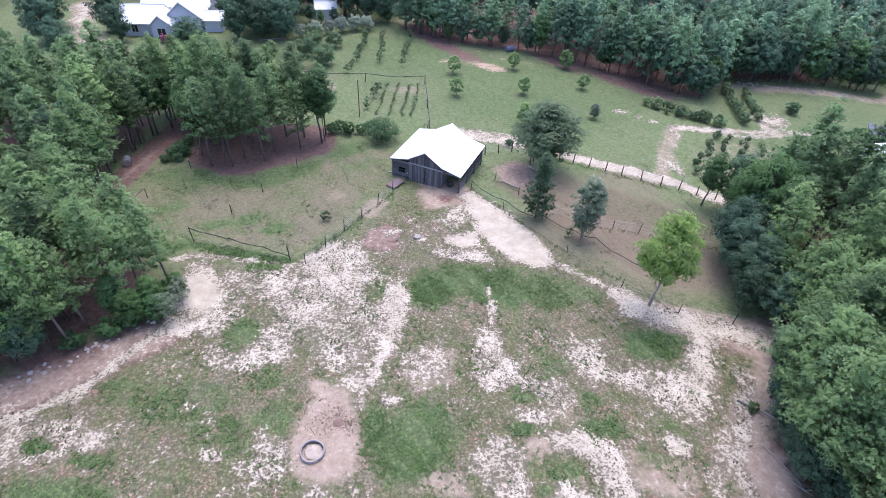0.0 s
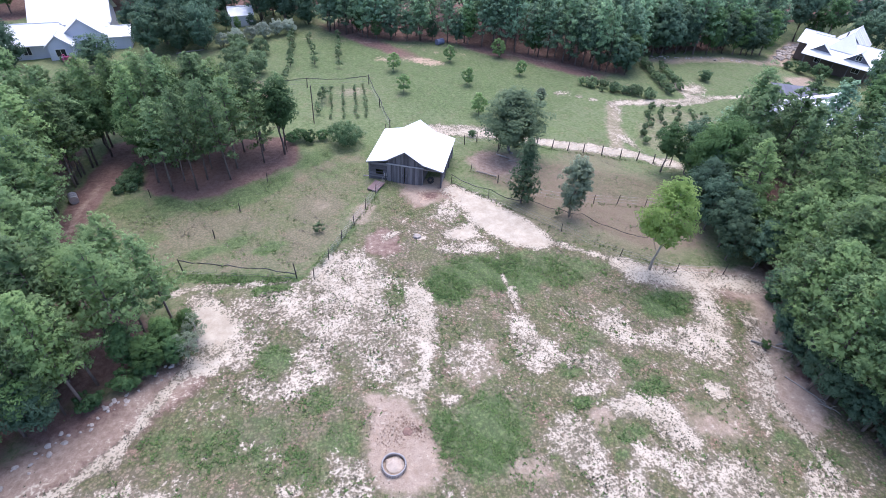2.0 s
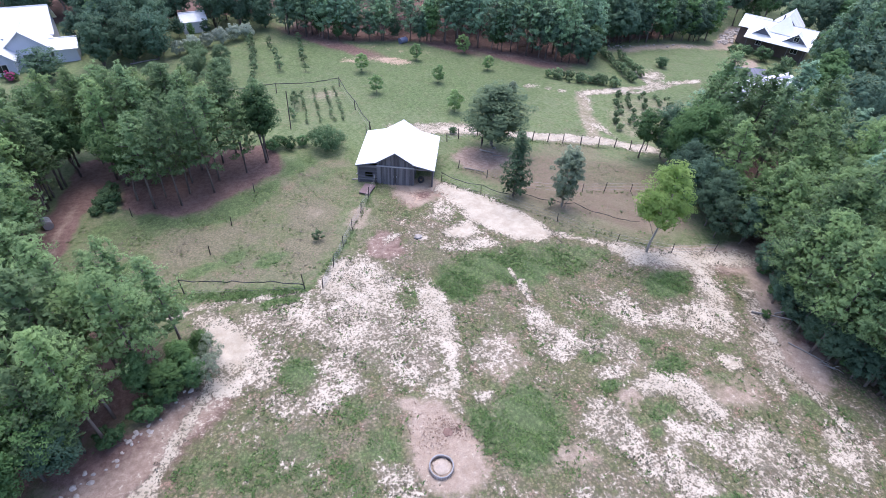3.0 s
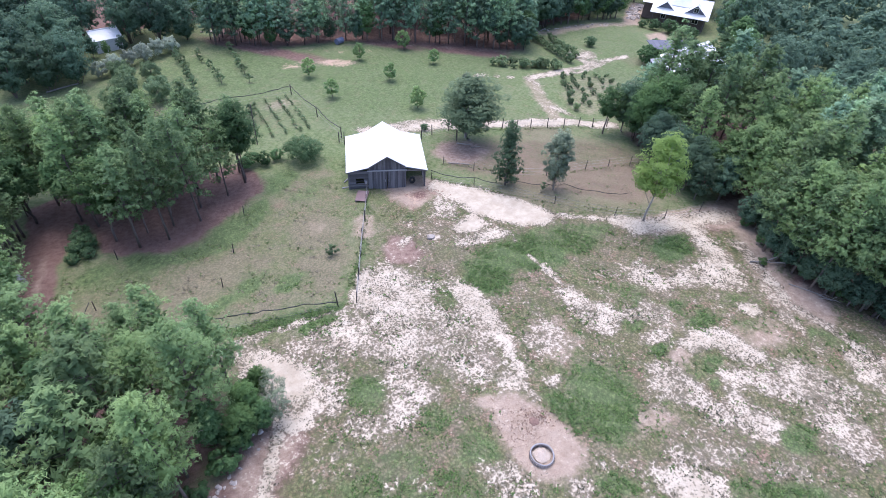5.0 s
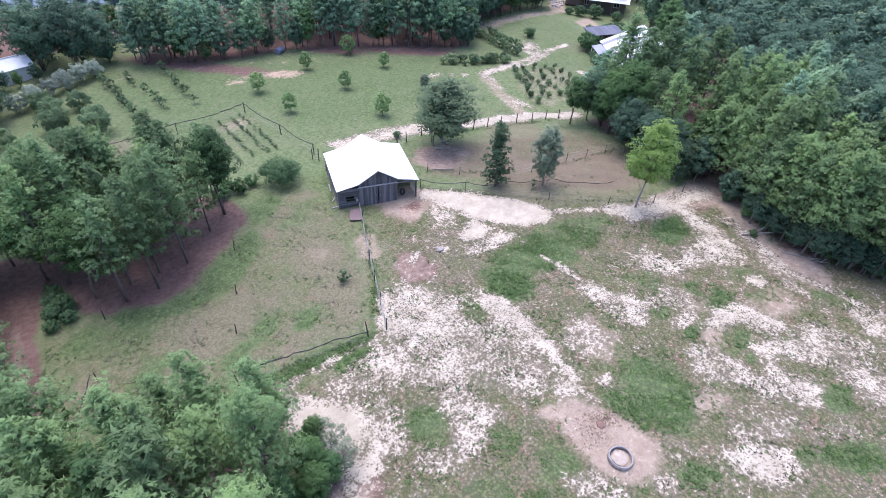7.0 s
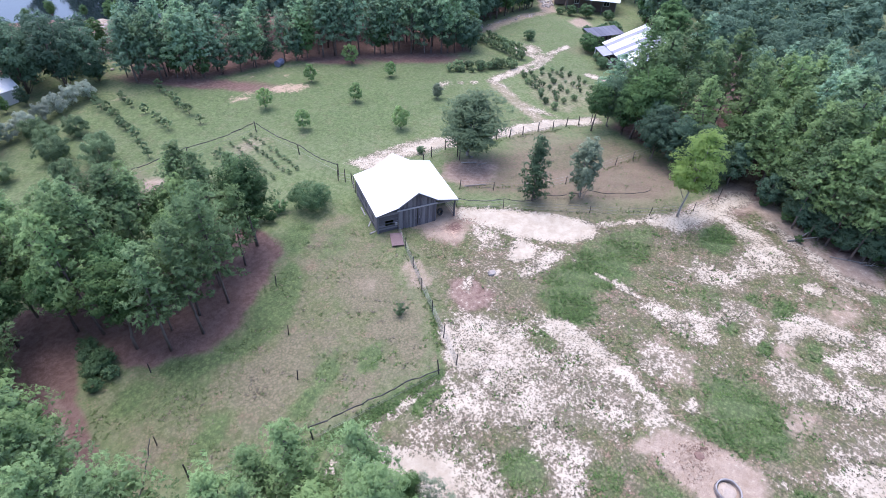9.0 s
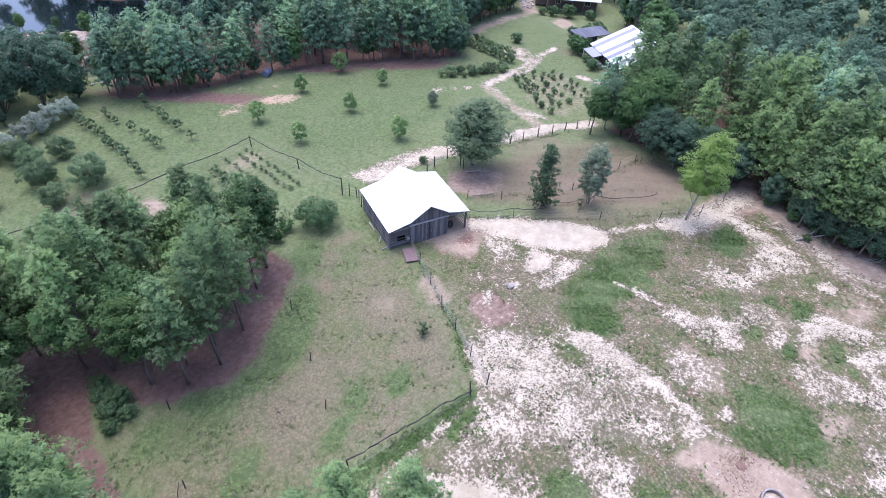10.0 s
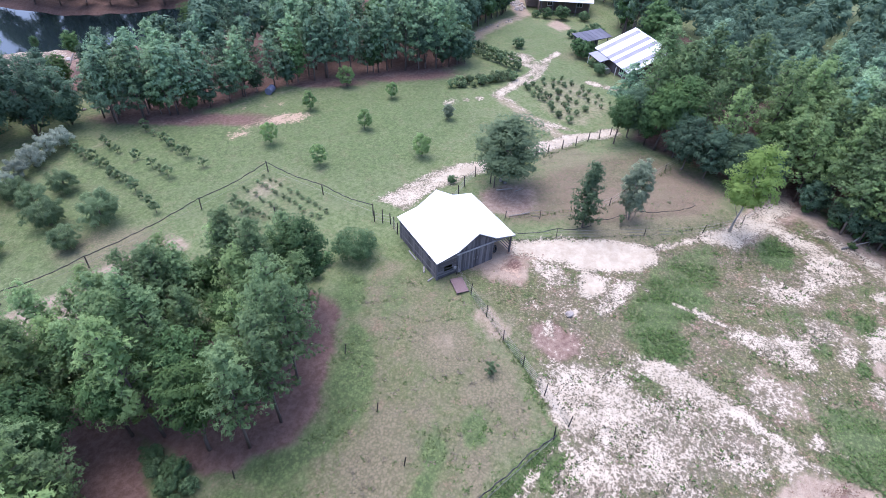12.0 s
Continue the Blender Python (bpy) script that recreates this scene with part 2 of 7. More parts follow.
PALEWOOD = plain("pale_timber", (0.233, 0.225, 0.225), (0.383, 0.367, 0.358), 1.5, 0.85, 0, 0.4)
POST = plain("fence_post_wood", (0.029, 0.025, 0.025), (0.092, 0.075, 0.067), 2.0, 0.9, 0, 0.5)
WIRE = plain("dull_wire", (0.20, 0.20, 0.19), (0.32, 0.31, 0.29), 2.0, 0.6, 0.4, 0)
CABLE = plain("black_cable", (0.012, 0.012, 0.013), (0.03, 0.03, 0.03), 2.0, 0.7, 0, 0)
ROOF = plain("white_metal_roof", (0.607, 0.621, 0.626), (0.718, 0.722, 0.727), 0.5, 0.42, 0.0, 0.08)
ROOFSEAM = plain("dulled_roof_flashing", (0.44, 0.45, 0.44), (0.54, 0.54, 0.53), 0.8, 0.5, 0.0, 0.05)
ROOFDARK = plain("dark_metal_roof", (0.083, 0.083, 0.108), (0.142, 0.142, 0.175), 0.8, 0.55, 0.2, 0.1)
ROOFGREY = plain("grey_metal_roof", (0.183, 0.183, 0.225), (0.275, 0.275, 0.317), 0.8, 0.5, 0.2, 0.1)
SIDING = plain("pale_blue_siding", (0.50, 0.52, 0.60), (0.58, 0.60, 0.68), 0.7, 0.7, 0, 0.1)
GABLEGREY = plain("dull_grey_siding", (0.155, 0.150, 0.185), (0.23, 0.225, 0.265), 0.7, 0.75, 0, 0.15)
BROWNWALL = plain("brown_wall", (0.085, 0.065, 0.06), (0.16, 0.125, 0.11), 0.9, 0.85, 0, 0.3)
TRIM = plain("white_trim", (0.567, 0.567, 0.567), (0.667, 0.667, 0.667), 1.0, 0.6, 0, 0.1)
RUBBER = plain("grey_worn_rubber", (0.24, 0.20, 0.18), (0.46, 0.39, 0.35), 6.0, 0.85, 0, 0.4)
BLACKRUBBER = plain("black_rubber", (0.014, 0.014, 0.015), (0.04, 0.04, 0.04), 4.0, 0.8, 0, 0.4)
RAMP = plain("reddish_ply", (0.142, 0.096, 0.096), (0.225, 0.163, 0.158), 1.5, 0.85, 0, 0.3)
HAY = plain("old_hay", (0.250, 0.192, 0.150), (0.417, 0.350, 0.283), 5.0, 0.95, 0, 0.9)
ASH = plain("ash_and_dung", (0.16, 0.098, 0.075), (0.29, 0.195, 0.155), 5.0, 0.95, 0, 0.9)
STONE = plain("field_stone", (0.27, 0.237, 0.208), (0.43, 0.385, 0.345), 3.0, 0.9, 0, 0.6)
BLUEDRUM = plain("blue_drum_paint", (0.10, 0.11, 0.18), (0.20, 0.215, 0.30), 2.0, 0.5, 0.1, 0.1)
GREYMETAL = plain("galvanised_metal", (0.267, 0.275, 0.300), (0.417, 0.425, 0.450), 2.0, 0.4, 0.7, 0.1)
PINKBLOOM = foliage("pink_blossom", (0.28, 0.05, 0.13), (0.45, 0.12, 0.25), (0.4, 0.1, 0.2))
GLASS = plain("dark_window_glass", (0.015, 0.018, 0.022), (0.03, 0.033, 0.04), 1.0, 0.12, 0, 0)
WATER, _t, _s, _o = material("pond_water")
_s.inputs["Base Color"].default_value = (0.012, 0.02, 0.022, 1)
_s.inputs["Roughness"].default_value = 0.06
bumped(_t, _s, noise_of(_t, 0.8, 4, 0.6, coords(_t)), 0.12, 0.08)


# ---- helpers of the place ----
def mesh_of(name, bm, mat, smooth=False):
    me = bpy.data.meshes.new(name)
    bm.normal_update()
    bm.to_mesh(me)
    bm.free()
    me.materials.append(mat)
    if smooth:
        me.shade_smooth()
    return me


def part(name, data, mat, parent, label="", at=None, smooth=False):
    me = data if isinstance(data, bpy.types.Mesh) else mesh_of(name, data, mat, smooth)
    ob = new(name, me)
    if parent:
        ob.parent = parent
    if at is not None:
        ob.matrix_basis = at
    return tagged(ob, label)


def empty(name, m, label, category, group="", kind=""):
    ob = new(name)
    ob.empty_display_size = 0.2
    ob.matrix_basis = m
    return tagged(ob, label, category, group, kind)


def box(bm, x0, y0, z0, x1, y1, z1, bevel=0.0):
    r = bmesh.ops.create_cube(bm, size=1.0, matrix=Matrix.Translation(((x0 + x1) / 2, (y0 + y1) / 2, (z0 + z1) / 2)) @ Matrix.Diagonal((x1 - x0, y1 - y0, z1 - z0, 1)))
    if bevel:
        edges = {e for v in r["verts"] for e in v.link_edges}
        bmesh.ops.bevel(bm, geom=list(edges), offset=bevel, segments=1, affect="EDGES")
    return bm


def boxed(*a, **k):
    return box(bmesh.new(), *a, **k)


def prism(bm, outline, y0, y1):
    """A solid with the outline (x, z) in the front plane, from y0 to y1."""
    a = [bm.verts.new((x, y0, z)) for x, z in outline]
    b = [bm.verts.new((x, y1, z)) for x, z in outline]
    bm.faces.new(a)
    bm.faces.new(b[::-1])
    for i in range(len(a)):
        j = (i + 1) % len(a)
        bm.faces.new((a[j], a[i], b[i], b[j]))
    return bm


def tube(bm, pts, r0, r1, n=6):
    """A tapered tube along the points."""
    pts = [Vector(p) for p in pts]
    rings = []
    for i, p in enumerate(pts):
        d = (pts[min(i + 1, len(pts) - 1)] - pts[max(i - 1, 0)]).normalized()
        side = d.orthogonal().normalized()
        up = d.cross(side)
        r = r0 + (r1 - r0) * i / (len(pts) - 1)
        rings.append([bm.verts.new(p + r * (math.cos(2 * math.pi * k / n) * side + math.sin(2 * math.pi * k / n) * up)) for k in range(n)])
    for a, b in zip(rings, rings[1:]):
        best = min(range(n), key=lambda s: (a[0].co - b[s].co).length)
        for k in range(n):
            bm.faces.new((a[k], a[(k + 1) % n], b[(k + 1 + best) % n], b[(k + best) % n]))
    bm.faces.new(rings[0][::-1])
    bm.faces.new(rings[-1])
    return bm


def ground_z(x, y):
    k = np.clip((x - 68) / 22, 0, 1)
    fall = 2.1 * k * k * (3 - 2 * k)
    x, y = np.clip(x, -80, 80), np.clip(y, -40, 121)
    return 2.08 - 0.0093 * x - 0.063 * y - 0.00037 * x * x + 0.00026 * y * y - fall


def on(x, y, turn=0.0, dz=0.0, size=1.0):
    return pose(x, y, float(ground_z(x, y)) + dz, 0, 0, turn) @ Matrix.Diagonal((size, size, size, 1))


# ---- the ground ----
def axis(lo, a, b, hi, fine, mid, coarse):
    out = list(np.arange(a, b, fine))
    v, s = b, fine
    while v < hi:
        out.append(v)
        s = min(s * 1.12, mid if v < b + 70 else coarse)
        v += s
    v, s = a - fine, fine
    while v > lo:
        out.insert(0, v)
        s = min(s * 1.12, mid if v > a - 70 else coarse)
        v -= s
    return np.array([lo] + out + [hi])


XS, YS = axis(-1500, -38, 34, 1500, 0.38, 1.4, 60), axis(-1500, 5, 66, 1500, 0.38, 1.4, 60)
GX, GY = (a.ravel() for a in np.meshgrid(XS, YS))
S, P, L, N, O, D, F = (np.zeros(GX.size) for _ in range(7))
PLAIN_X, PLAIN_Y = GX, GY
# patch edges wander: the coordinates of the cover are stirred
near = (np.abs(GX) < 110) & (GY > -20) & (GY < 180)
stir = np.zeros((GX.size, 2))
stir[near] = [(lambda a, b: (0.7 * a[0] + 0.35 * b[0], 0.7 * a[1] + 0.35 * b[1]))(noise.noise_vector((x * 0.22, y * 0.22, 0.0)), noise.noise_vector((x * 0.8, y * 0.8, 4.0))) for x, y in zip(GX[near], GY[near])]
GX, GY = GX + stir[:, 0], GY + stir[:, 1]


def blob(field, cx, cy, rx, ry, turn, amount):
    a = radians(turn)
    u, v = (GX - cx) * math.cos(a) + (GY - cy) * math.sin(a), -(GX - cx) * math.sin(a) + (GY - cy) * math.cos(a)
    d = np.sqrt((u / rx) ** 2 + (v / ry) ** 2)
    np.maximum(field, amount * np.clip((1.4 - d) / 0.8, 0, 1), out=field)


def trail(field, half, amount, *pts):
    best = np.full(GX.size, 1e9)
    for (x0, y0), (x1, y1) in zip(pts, pts[1:]):
        k = np.clip(((GX - x0) * (x1 - x0) + (GY - y0) * (y1 - y0)) / ((x1 - x0) ** 2 + (y1 - y0) ** 2), 0, 1)
        best = np.minimum(best, np.hypot(GX - x0 - k * (x1 - x0), GY - y0 - k * (y1 - y0)))
    np.maximum(field, amount * np.clip(1.4 - 0.8 * best / half, 0, 1), out=field)


def area(field, amount, soft, *pts):
    """Inside of a polygon, softened at its edge."""
    inside, best = np.zeros(GX.size, bool), np.full(GX.size, 1e9)
    for (x0, y0), (x1, y1) in zip(pts, pts[1:] + pts[:1]):
        if y0 != y1:
            inside ^= ((y0 > GY) != (y1 > GY)) & (GX < (x1 - x0) * (GY - y0) / (y1 - y0) + x0)
        k = np.clip(((GX - x0) * (x1 - x0) + (GY - y0) * (y1 - y0)) / ((x1 - x0) ** 2 + (y1 - y0) ** 2), 0, 1)
        best = np.minimum(best, np.hypot(GX - x0 - k * (x1 - x0), GY - y0 - k * (y1 - y0)))
    np.maximum(field, amount * np.clip(0.5 + np.where(inside, best, -best) / soft, 0, 1), out=field)


GROVE = ((-29.5, 58.5), (-26.8, 54.6), (-22.7, 53.4), (-19.0, 56.0), (-15, 58.4), (-13.0, 60.4), (-13.6, 63.5), (-18, 64.5), (-26, 66), (-31.5, 65.5))
WOOD_LEFT = ((-37, 50), (-36.5, 62), (-37.5, 67.5), (-48, 66), (-56, 69), (-85, 74), (-85, 40), (-46, 38), (-39, 44))
WOOD_NEAR_LEFT = ((-23, 31), (-24, 34.5), (-27, 38), (-34, 41), (-62, 37), (-62, 12), (-35, 18), (-31, 23.5), (-26, 28))
WOOD_NEAR_RIGHT = ((31, 25.6), (28.8, 24.2), (26.8, 21.0), (27, 16), (29, 11), (32, 0), (36, -12), (85, -12), (85, 28.2), (42, 28.0))
WOOD_RIGHT = ((30.5, 36), (33, 33.2), (85, 33.2), (95, 60), (76, 51), (60, 47.5), (50, 47.5), (42, 50), (34, 49.5), (33.5, 47), (32.5, 41))
WOOD_FAR = ((-6, 106), (3, 99.5), (13, 98), (23, 94.5), (32, 89), (38, 84), (43, 81.5), (50, 92), (62, 93.5), (74, 96), (80, 118), (60, 135), (10, 128), (0, 120))
for poly in (GROVE, WOOD_LEFT, WOOD_NEAR_LEFT, WOOD_NEAR_RIGHT, WOOD_RIGHT, WOOD_FAR):
    area(N, 0.9, 3.0, *poly)
area(F, 1.0, 6.0, (-70, -60), (-46, 0), (-30, 20), (-24, 28), (-22, 38), (-12, 37), (-2, 53), (12, 41), (28, 31), (34, 0), (60, -60))
area(F, 0.55, 3.0, (-31.5, 54), (-32, 46), (-27, 42), (-22.7, 40.6), (-12, 38), (-4, 52), (-6, 60), (-13, 57), (-24, 52))
area(S, 0.11, 4.0, (-31, 4), (-22, 28), (-22, 38), (-11, 36.5), (-3, 50), (12, 40), (26, 31), (25, 4))
blob(S, -7.1, 37.1, 3.3, 2.6, 104, 0.7)
blob(S, 52.7, 75.8, 3.1, 1.5, 48, 0.6)
blob(P, 2.0, 49.9, 3.2, 2.5, -166, 1.0)
blob(P, 2.0, 49.3, 3.0, 2.2, 21, 1.0)
area(P, 0.52, 1.6, (10.8, 58.9), (14.4, 56.6), (15.4, 53.2), (11.1, 51.2), (8.0, 53.2), (7.0, 56.4))
area(N, 0.75, 2.0, (10.8, 58.4), (14.2, 56.4), (15.0, 53.2), (11.1, 51.6), (8.4, 53.4), (7.8, 56.2))
blob(O, 9.4, 88.9, 2.9, 1.5, 150, 0.72)
trail(O, 0.8, .52, (1.6, 90.6), (5.2, 91.2), (8.0, 90.0), (12.2, 88.0))
blob(L, -7.5, 80.0, 5.8, 4.1, 108, 0.4)
blob(D, 22.7, 40.8, 7.9, 5.4, 151, 1.0)
blob(D, 18.5, 50.1, 5.2, 3.8, 7, 0.7)
blob(D, 15.8, 45.1, 7.5, 5.6, -145, 0.9)
blob(D, 22.9, 53.7, 6.4, 4.4, -143, 0.7)
blob(D, -19.6, 80.4, 6.8, 3.9, 112, 0.9)
blob(D, -0.8, 39.2, 3.5, 2.2, 90, 0.5)
blob(D, 60.6, 69.1, 4.6, 2.9, 150, 0.6)
blob(N, 0.5, 99.6, 14.0, 2.2, 128, 0.8)
blob(N, 31.7, 88.0, 10.1, 3.4, 132, 1.0)
blob(N, 20.9, 94.9, 7.7, 2.2, 131, 0.9)
blob(N, 33.9, 30.1, 9.0, 2.4, 6, 1.0)
blob(N, 51.5, 29.8, 13.0, 2.1, 5, 1.0)
blob(N, -26.5, 25.1, 5.4, 1.6, 178, 0.8)
blob(N, 24.8, 17.9, 3.2, 1.8, 39, 0.8)
trail(S, 0.4, .7, (12.0, 38.9), (14.7, 37.1), (17.2, 35.4))
trail(S, 1.1, .88, (17.6, 34.6), (20.7, 32.0), (24.9, 31.0), (29.0, 30.0))
trail(S, .45, .7, (59.5, 72.5), (47.1, 71.2), (36.0, 71.2))
trail(S, 0.8, .16, (36.0, 71.2), (32.8, 65.5), (29.7, 59.8), (29.4, 56.2))
blob(S, 34.6, 68.8, 1.8, 0.6, 100, .4)
blob(S, 31.2, 58.6, 2.6, 0.7, 105, .45)
area(P, 0.42, 3.0, (38.9, 67.9), (46.0, 68.6), (49.3, 65.0), (45.7, 56.7), (41.2, 54.0), (34.0, 55.4), (31.5, 58.5), (33.6, 63.1))
trail(P, 1.3, .55, (35.0, 70.2), (31.8, 64.5), (29.2, 57.2))
trail(S, .25, .5, (35.4, 70.9), (26.9, 75.5))
trail(S, .9, .62, (50.6, 76.8), (50.1, 71.4))
trail(S, .5, .6, (34.4, 70.6), (41, 70.4), (45.6, 69.2), (52.6, 71.5))
trail(S, .5, .8, (50.0, 62.3), (49.2, 57.1))
trail(O, .3, .45, (6.9, 96.1), (13.8, 92.3), (23.5, 90.3))
trail(S, .7, .5, (25.4, 26.1), (21.5, 17.9), (21.5, 10.4))
trail(P, 1.7, .9, (20.2, 32.2), (24.5, 31.2), (29.8, 30.4))
trail(P, 1.0, .55, (29.8, 30.4), (36, 30.2))
trail(P, 1.5, .7, (26.9, 29.8), (29.2, 27.5), (24.2, 21.9))
trail(P, 1.0, .6, (-5.5, 47.6), (-6.6, 45.8))
trail(L, .5, 1, (-26.2, 40.0), (-22.4, 39.3), (-16.8, 38.3), (-12.8, 37.2))
blob(S, -19.5, 33.0, 3.6, 1.8, 109, 1)
blob(S, -19.9, 29.0, 1.3, 0.9, 147, .9)
blob(S, -26.5, 19.2, 2.1, 0.8, 169, .5)
blob(S, -23.6, 19.4, 2.0, 0.8, 168, .5)
blob(S, -21.7, 18.8, 1.6, 0.8, 165, .55)
blob(S, -27.5, 18.6, 1.4, 0.7, 163, .5)
blob(S, -14.2, 34.4, 3.2, 2.0, 168, .6)
blob(S, -10.1, 37.1, 1.4, 1.1, 167, .9)
blob(S, -8.4, 34.8, 3.3, 3.0, 142, .68)
blob(S, -10.1, 30.7, 3.0, 2.4, 162, .55)
blob(S, -6.4, 31.2, 2.6, 2.4, 143, .52)
blob(S, -7.5, 37.8, 2.0, 1.9, 137, .66)
blob(S, -11.6, 27.8, 2.2, 1.8, 124, .5)
blob(S, -13.0, 25.7, 1.9, 1.4, 158, .5)
blob(S, -10.6, 25.5, 1.3, 1.0, 106, .45)
blob(S, -8.2, 27.6, 2.4, 1.4, 173, .32)
blob(S, -15.6, 26.4, 2.0, 1.6, 143, .45)
blob(S, -17.4, 29.4, 1.7, 1.2, 152, .6)
blob(S, -15.9, 30.5, 2.2, 1.1, 104, .42)
blob(L, -14.3, 28.6, 2.0, 1.6, 133, .7)
blob(L, -14.9, 35.9, 1.6, 1.2, 162, .8)
blob(L, -4.5, 33.8, 1.6, 1.3, 91, .5)
blob(S, -2.6, 33.0, 2.3, 1.5, 86, .78)
blob(S, -3.7, 29.1, 1.6, 0.9, 88, .6)
blob(S, -4.7, 23.8, 1.1, 1.0, 156, .7)
blob(S, -3.8, 22.0, 0.6, 0.5, 91, .5)
blob(S, -2.1, 22.6, 0.9, 0.4, 175, .45)
blob(S, -0.3, 25.9, 2.4, 1.5, 177, .4)
blob(S, 1.3, 24.7, 1.5, 1.0, 179, .32)
blob(S, 6.2, 32.5, 1.0, 0.3, 77, .85)
blob(S, -14.0, 19.7, 1.1, 0.8, 139, .45)
blob(S, -13.7, 17.7, 0.8, 0.4, 170, .7)
blob(S, -16.1, 21.2, 0.7, 0.5, 150, .45)
blob(S, -16.1, 19.5, 0.8, 0.6, 125, .32)
blob(S, -18.0, 23.6, 0.9, 0.6, 159, .4)
blob(S, -19.0, 21.2, 0.7, 0.4, 165, .45)
blob(S, -17.7, 25.0, 1.1, 0.8, 147, .36)
blob(S, -9.5, 17.8, 1.5, 1.2, 120, .45)
blob(S, -10.5, 16.7, 1.9, 0.7, 173, .45)
blob(S, -9.3, 19.3, 0.8, 0.7, 147, .36)
blob(S, 19.5, 32.3, 2.5, 1.1, -176, .75)
blob(S, 22.6, 30.7, 3.0, 0.9, -179, .5)
blob(P, 26.9, 30.5, 3.3, 0.9, -179, .8)
blob(P, -6.3, 19.5, 3.8, 2.3, 93, 1)
blob(P, -7.6, 23.3, 1.0, 0.9, 139, .7)
blob(P, -5.1, 26.2, 1.0, 0.9, 109, .55)
blob(P, 0.3, 24.2, 2.3, 1.5, 178, .45)
blob(P, 9.6, 21.6, 1.9, 1.1, -177, .42)
blob(P, 8.3, 18.6, 1.4, 0.8, -178, .6)
blob(P, 16.5, 17.0, 2.5, 1.7, -154, .48)
blob(P, 22.9, 19.7, 4.4, 2.0, 48, .6)
blob(P, 23.3, 16.9, 3.5, 2.0, -148, .7)
blob(P, 18.4, 21.5, 2.2, 1.3, -164, .3)
blob(L, 0.5, 34.3, 2.7, 2.3, 76, .8)
blob(L, -0.3, 19.1, 3.7, 2.9, 78, .75)
blob(L, -2.9, 20.1, 2.0, 1.1, 86, .7)
blob(L, -10.1, 20.7, 1.6, 1.3, 113, .6)
blob(L, -11.2, 24.0, 1.4, 1.1, 110, .55)
blob(L, 19.2, 29.1, 2.9, 1.4, -174, .75)
blob(L, 10.5, 25.8, 1.7, 1.2, -166, .5)
blob(L, 9.1, 31.0, 3.8, 2.5, -174, .3)
blob(L, -21.2, 22.5, 2.3, 1.5, 152, .5)
blob(L, -24.7, 18.0, 1.6, 0.6, 168, .7)
blob(L, -21.2, 17.3, 1.9, 0.6, 171, .6)
blob(L, -15.7, 22.9, 2.0, 1.5, 138, .4)
blob(L, 12.8, 20.9, 1.6, 1.0, -168, .7)
blob(L, 12.3, 22.9, 1.3, 0.9, -164, .5)
blob(L, 7.3, 20.0, 1.1, 0.5, 178, .9)
blob(L, 7.1, 23.3, 1.6, 0.9, -177, .5)
blob(L, 19.9, 14.9, 1.8, 0.7, -178, .6)
blob(L, 9.7, 17.0, 1.4, 0.7, -178, .6)
blob(L, -12.2, 19.2, 2.3, 1.3, 103, .5)
blob(D, -2.8, 16.8, 1.0, 0.8, 174, .7)
blob(D, -5.1, 26.2, 1.2, 0.9, 93, .6)
blob(D, -9.2, 23.4, 0.9, 0.8, 133, .5)
blob(D, -20.0, 18.7, 1.7, 1.0, 159, .5)
blob(D, -18.6, 19.7, 2.0, 1.1, 165, .4)
blob(S, 0.2, 10.9, 1.7, 1.1, 170, .75)
blob(S, -0.2, 12.2, 1.1, 0.7, 162, .7)
blob(S, 2.3, 12.4, 3.0, 1.1, 146, .4)
blob(S, -6.4, 15.1, 1.3, 0.7, 147, .42)
blob(S, -3.6, 15.4, 1.3, 0.4, 143, .36)
blob(S, -2.1, 22.4, 0.6, 0.5, 10, .6)
blob(S, -9.2, 16.8, 0.9, 0.6, 152, .45)
blob(L, -1.1, 19.1, 2.7, 1.7, 153, .7)
blob(L, 0.6, 16.0, 2.3, 1.3, 152, .4)
blob(L, 9.0, 10.0, 1.8, 1.1, 174, .7)
blob(L, 4.6, 7.5, 2.9, 1.3, 151, .7)
blob(L, -4.1, 14.2, 1.7, 1.0, 154, .6)
blob(L, 7.8, 16.2, 0.9, 0.6, 175, .6)
blob(L, 2.4, 9.7, 1.4, 0.8, 3, .6)
blob(L, 15.8, 18.0, 1.9, 0.9, 151, .5)
blob(L, 21.1, 13.2, 2.6, 1.4, 162, .5)
blob(P, 1.7, 16.3, 1.5, 0.8, 152, .5)
blob(P, 15.5, 17.4, 2.8, 1.2, 150, .45)
blob(P, 11.5, 12.7, 2.1, 0.9, 151, .35)
trail(S, 0.4, 0.8, (-21.0, 28.5), (-22.5, 25.4), (-24.2, 22.7), (-26.6, 20.8), (-28.6, 19.4))
trail(S, 0.3, 0.8, (-22.3, 25.9), (-23.4, 24.3), (-24.5, 21.7))
trail(S, 1.3, 0.2, (-33.6, 18.0), (-29.0, 20.4), (-24.6, 23.4), (-21.0, 27.4))
trail(N, 2.0, 0.8, (-33.6, 18.6), (-30.6, 20.8), (-25.4, 24.0), (-21.5, 27.4))
trail(P, 1.7, 0.58, (-33.6, 18.6), (-30.6, 20.8), (-25.4, 24.0), (-21.5, 27.4))
trail(S, 0.35, 0.6, (-23.3, 37.2), (-18.6, 37.7), (-14.5, 36.9), (-11.0, 36.3))
trail(S, 0.45, 0.85, (-10.9, 36.3), (-8.6, 40.2))
trail(S, 0.3, 0.85, (-2.2, 34.4), (-3.0, 28.4), (-3.9, 23.0))
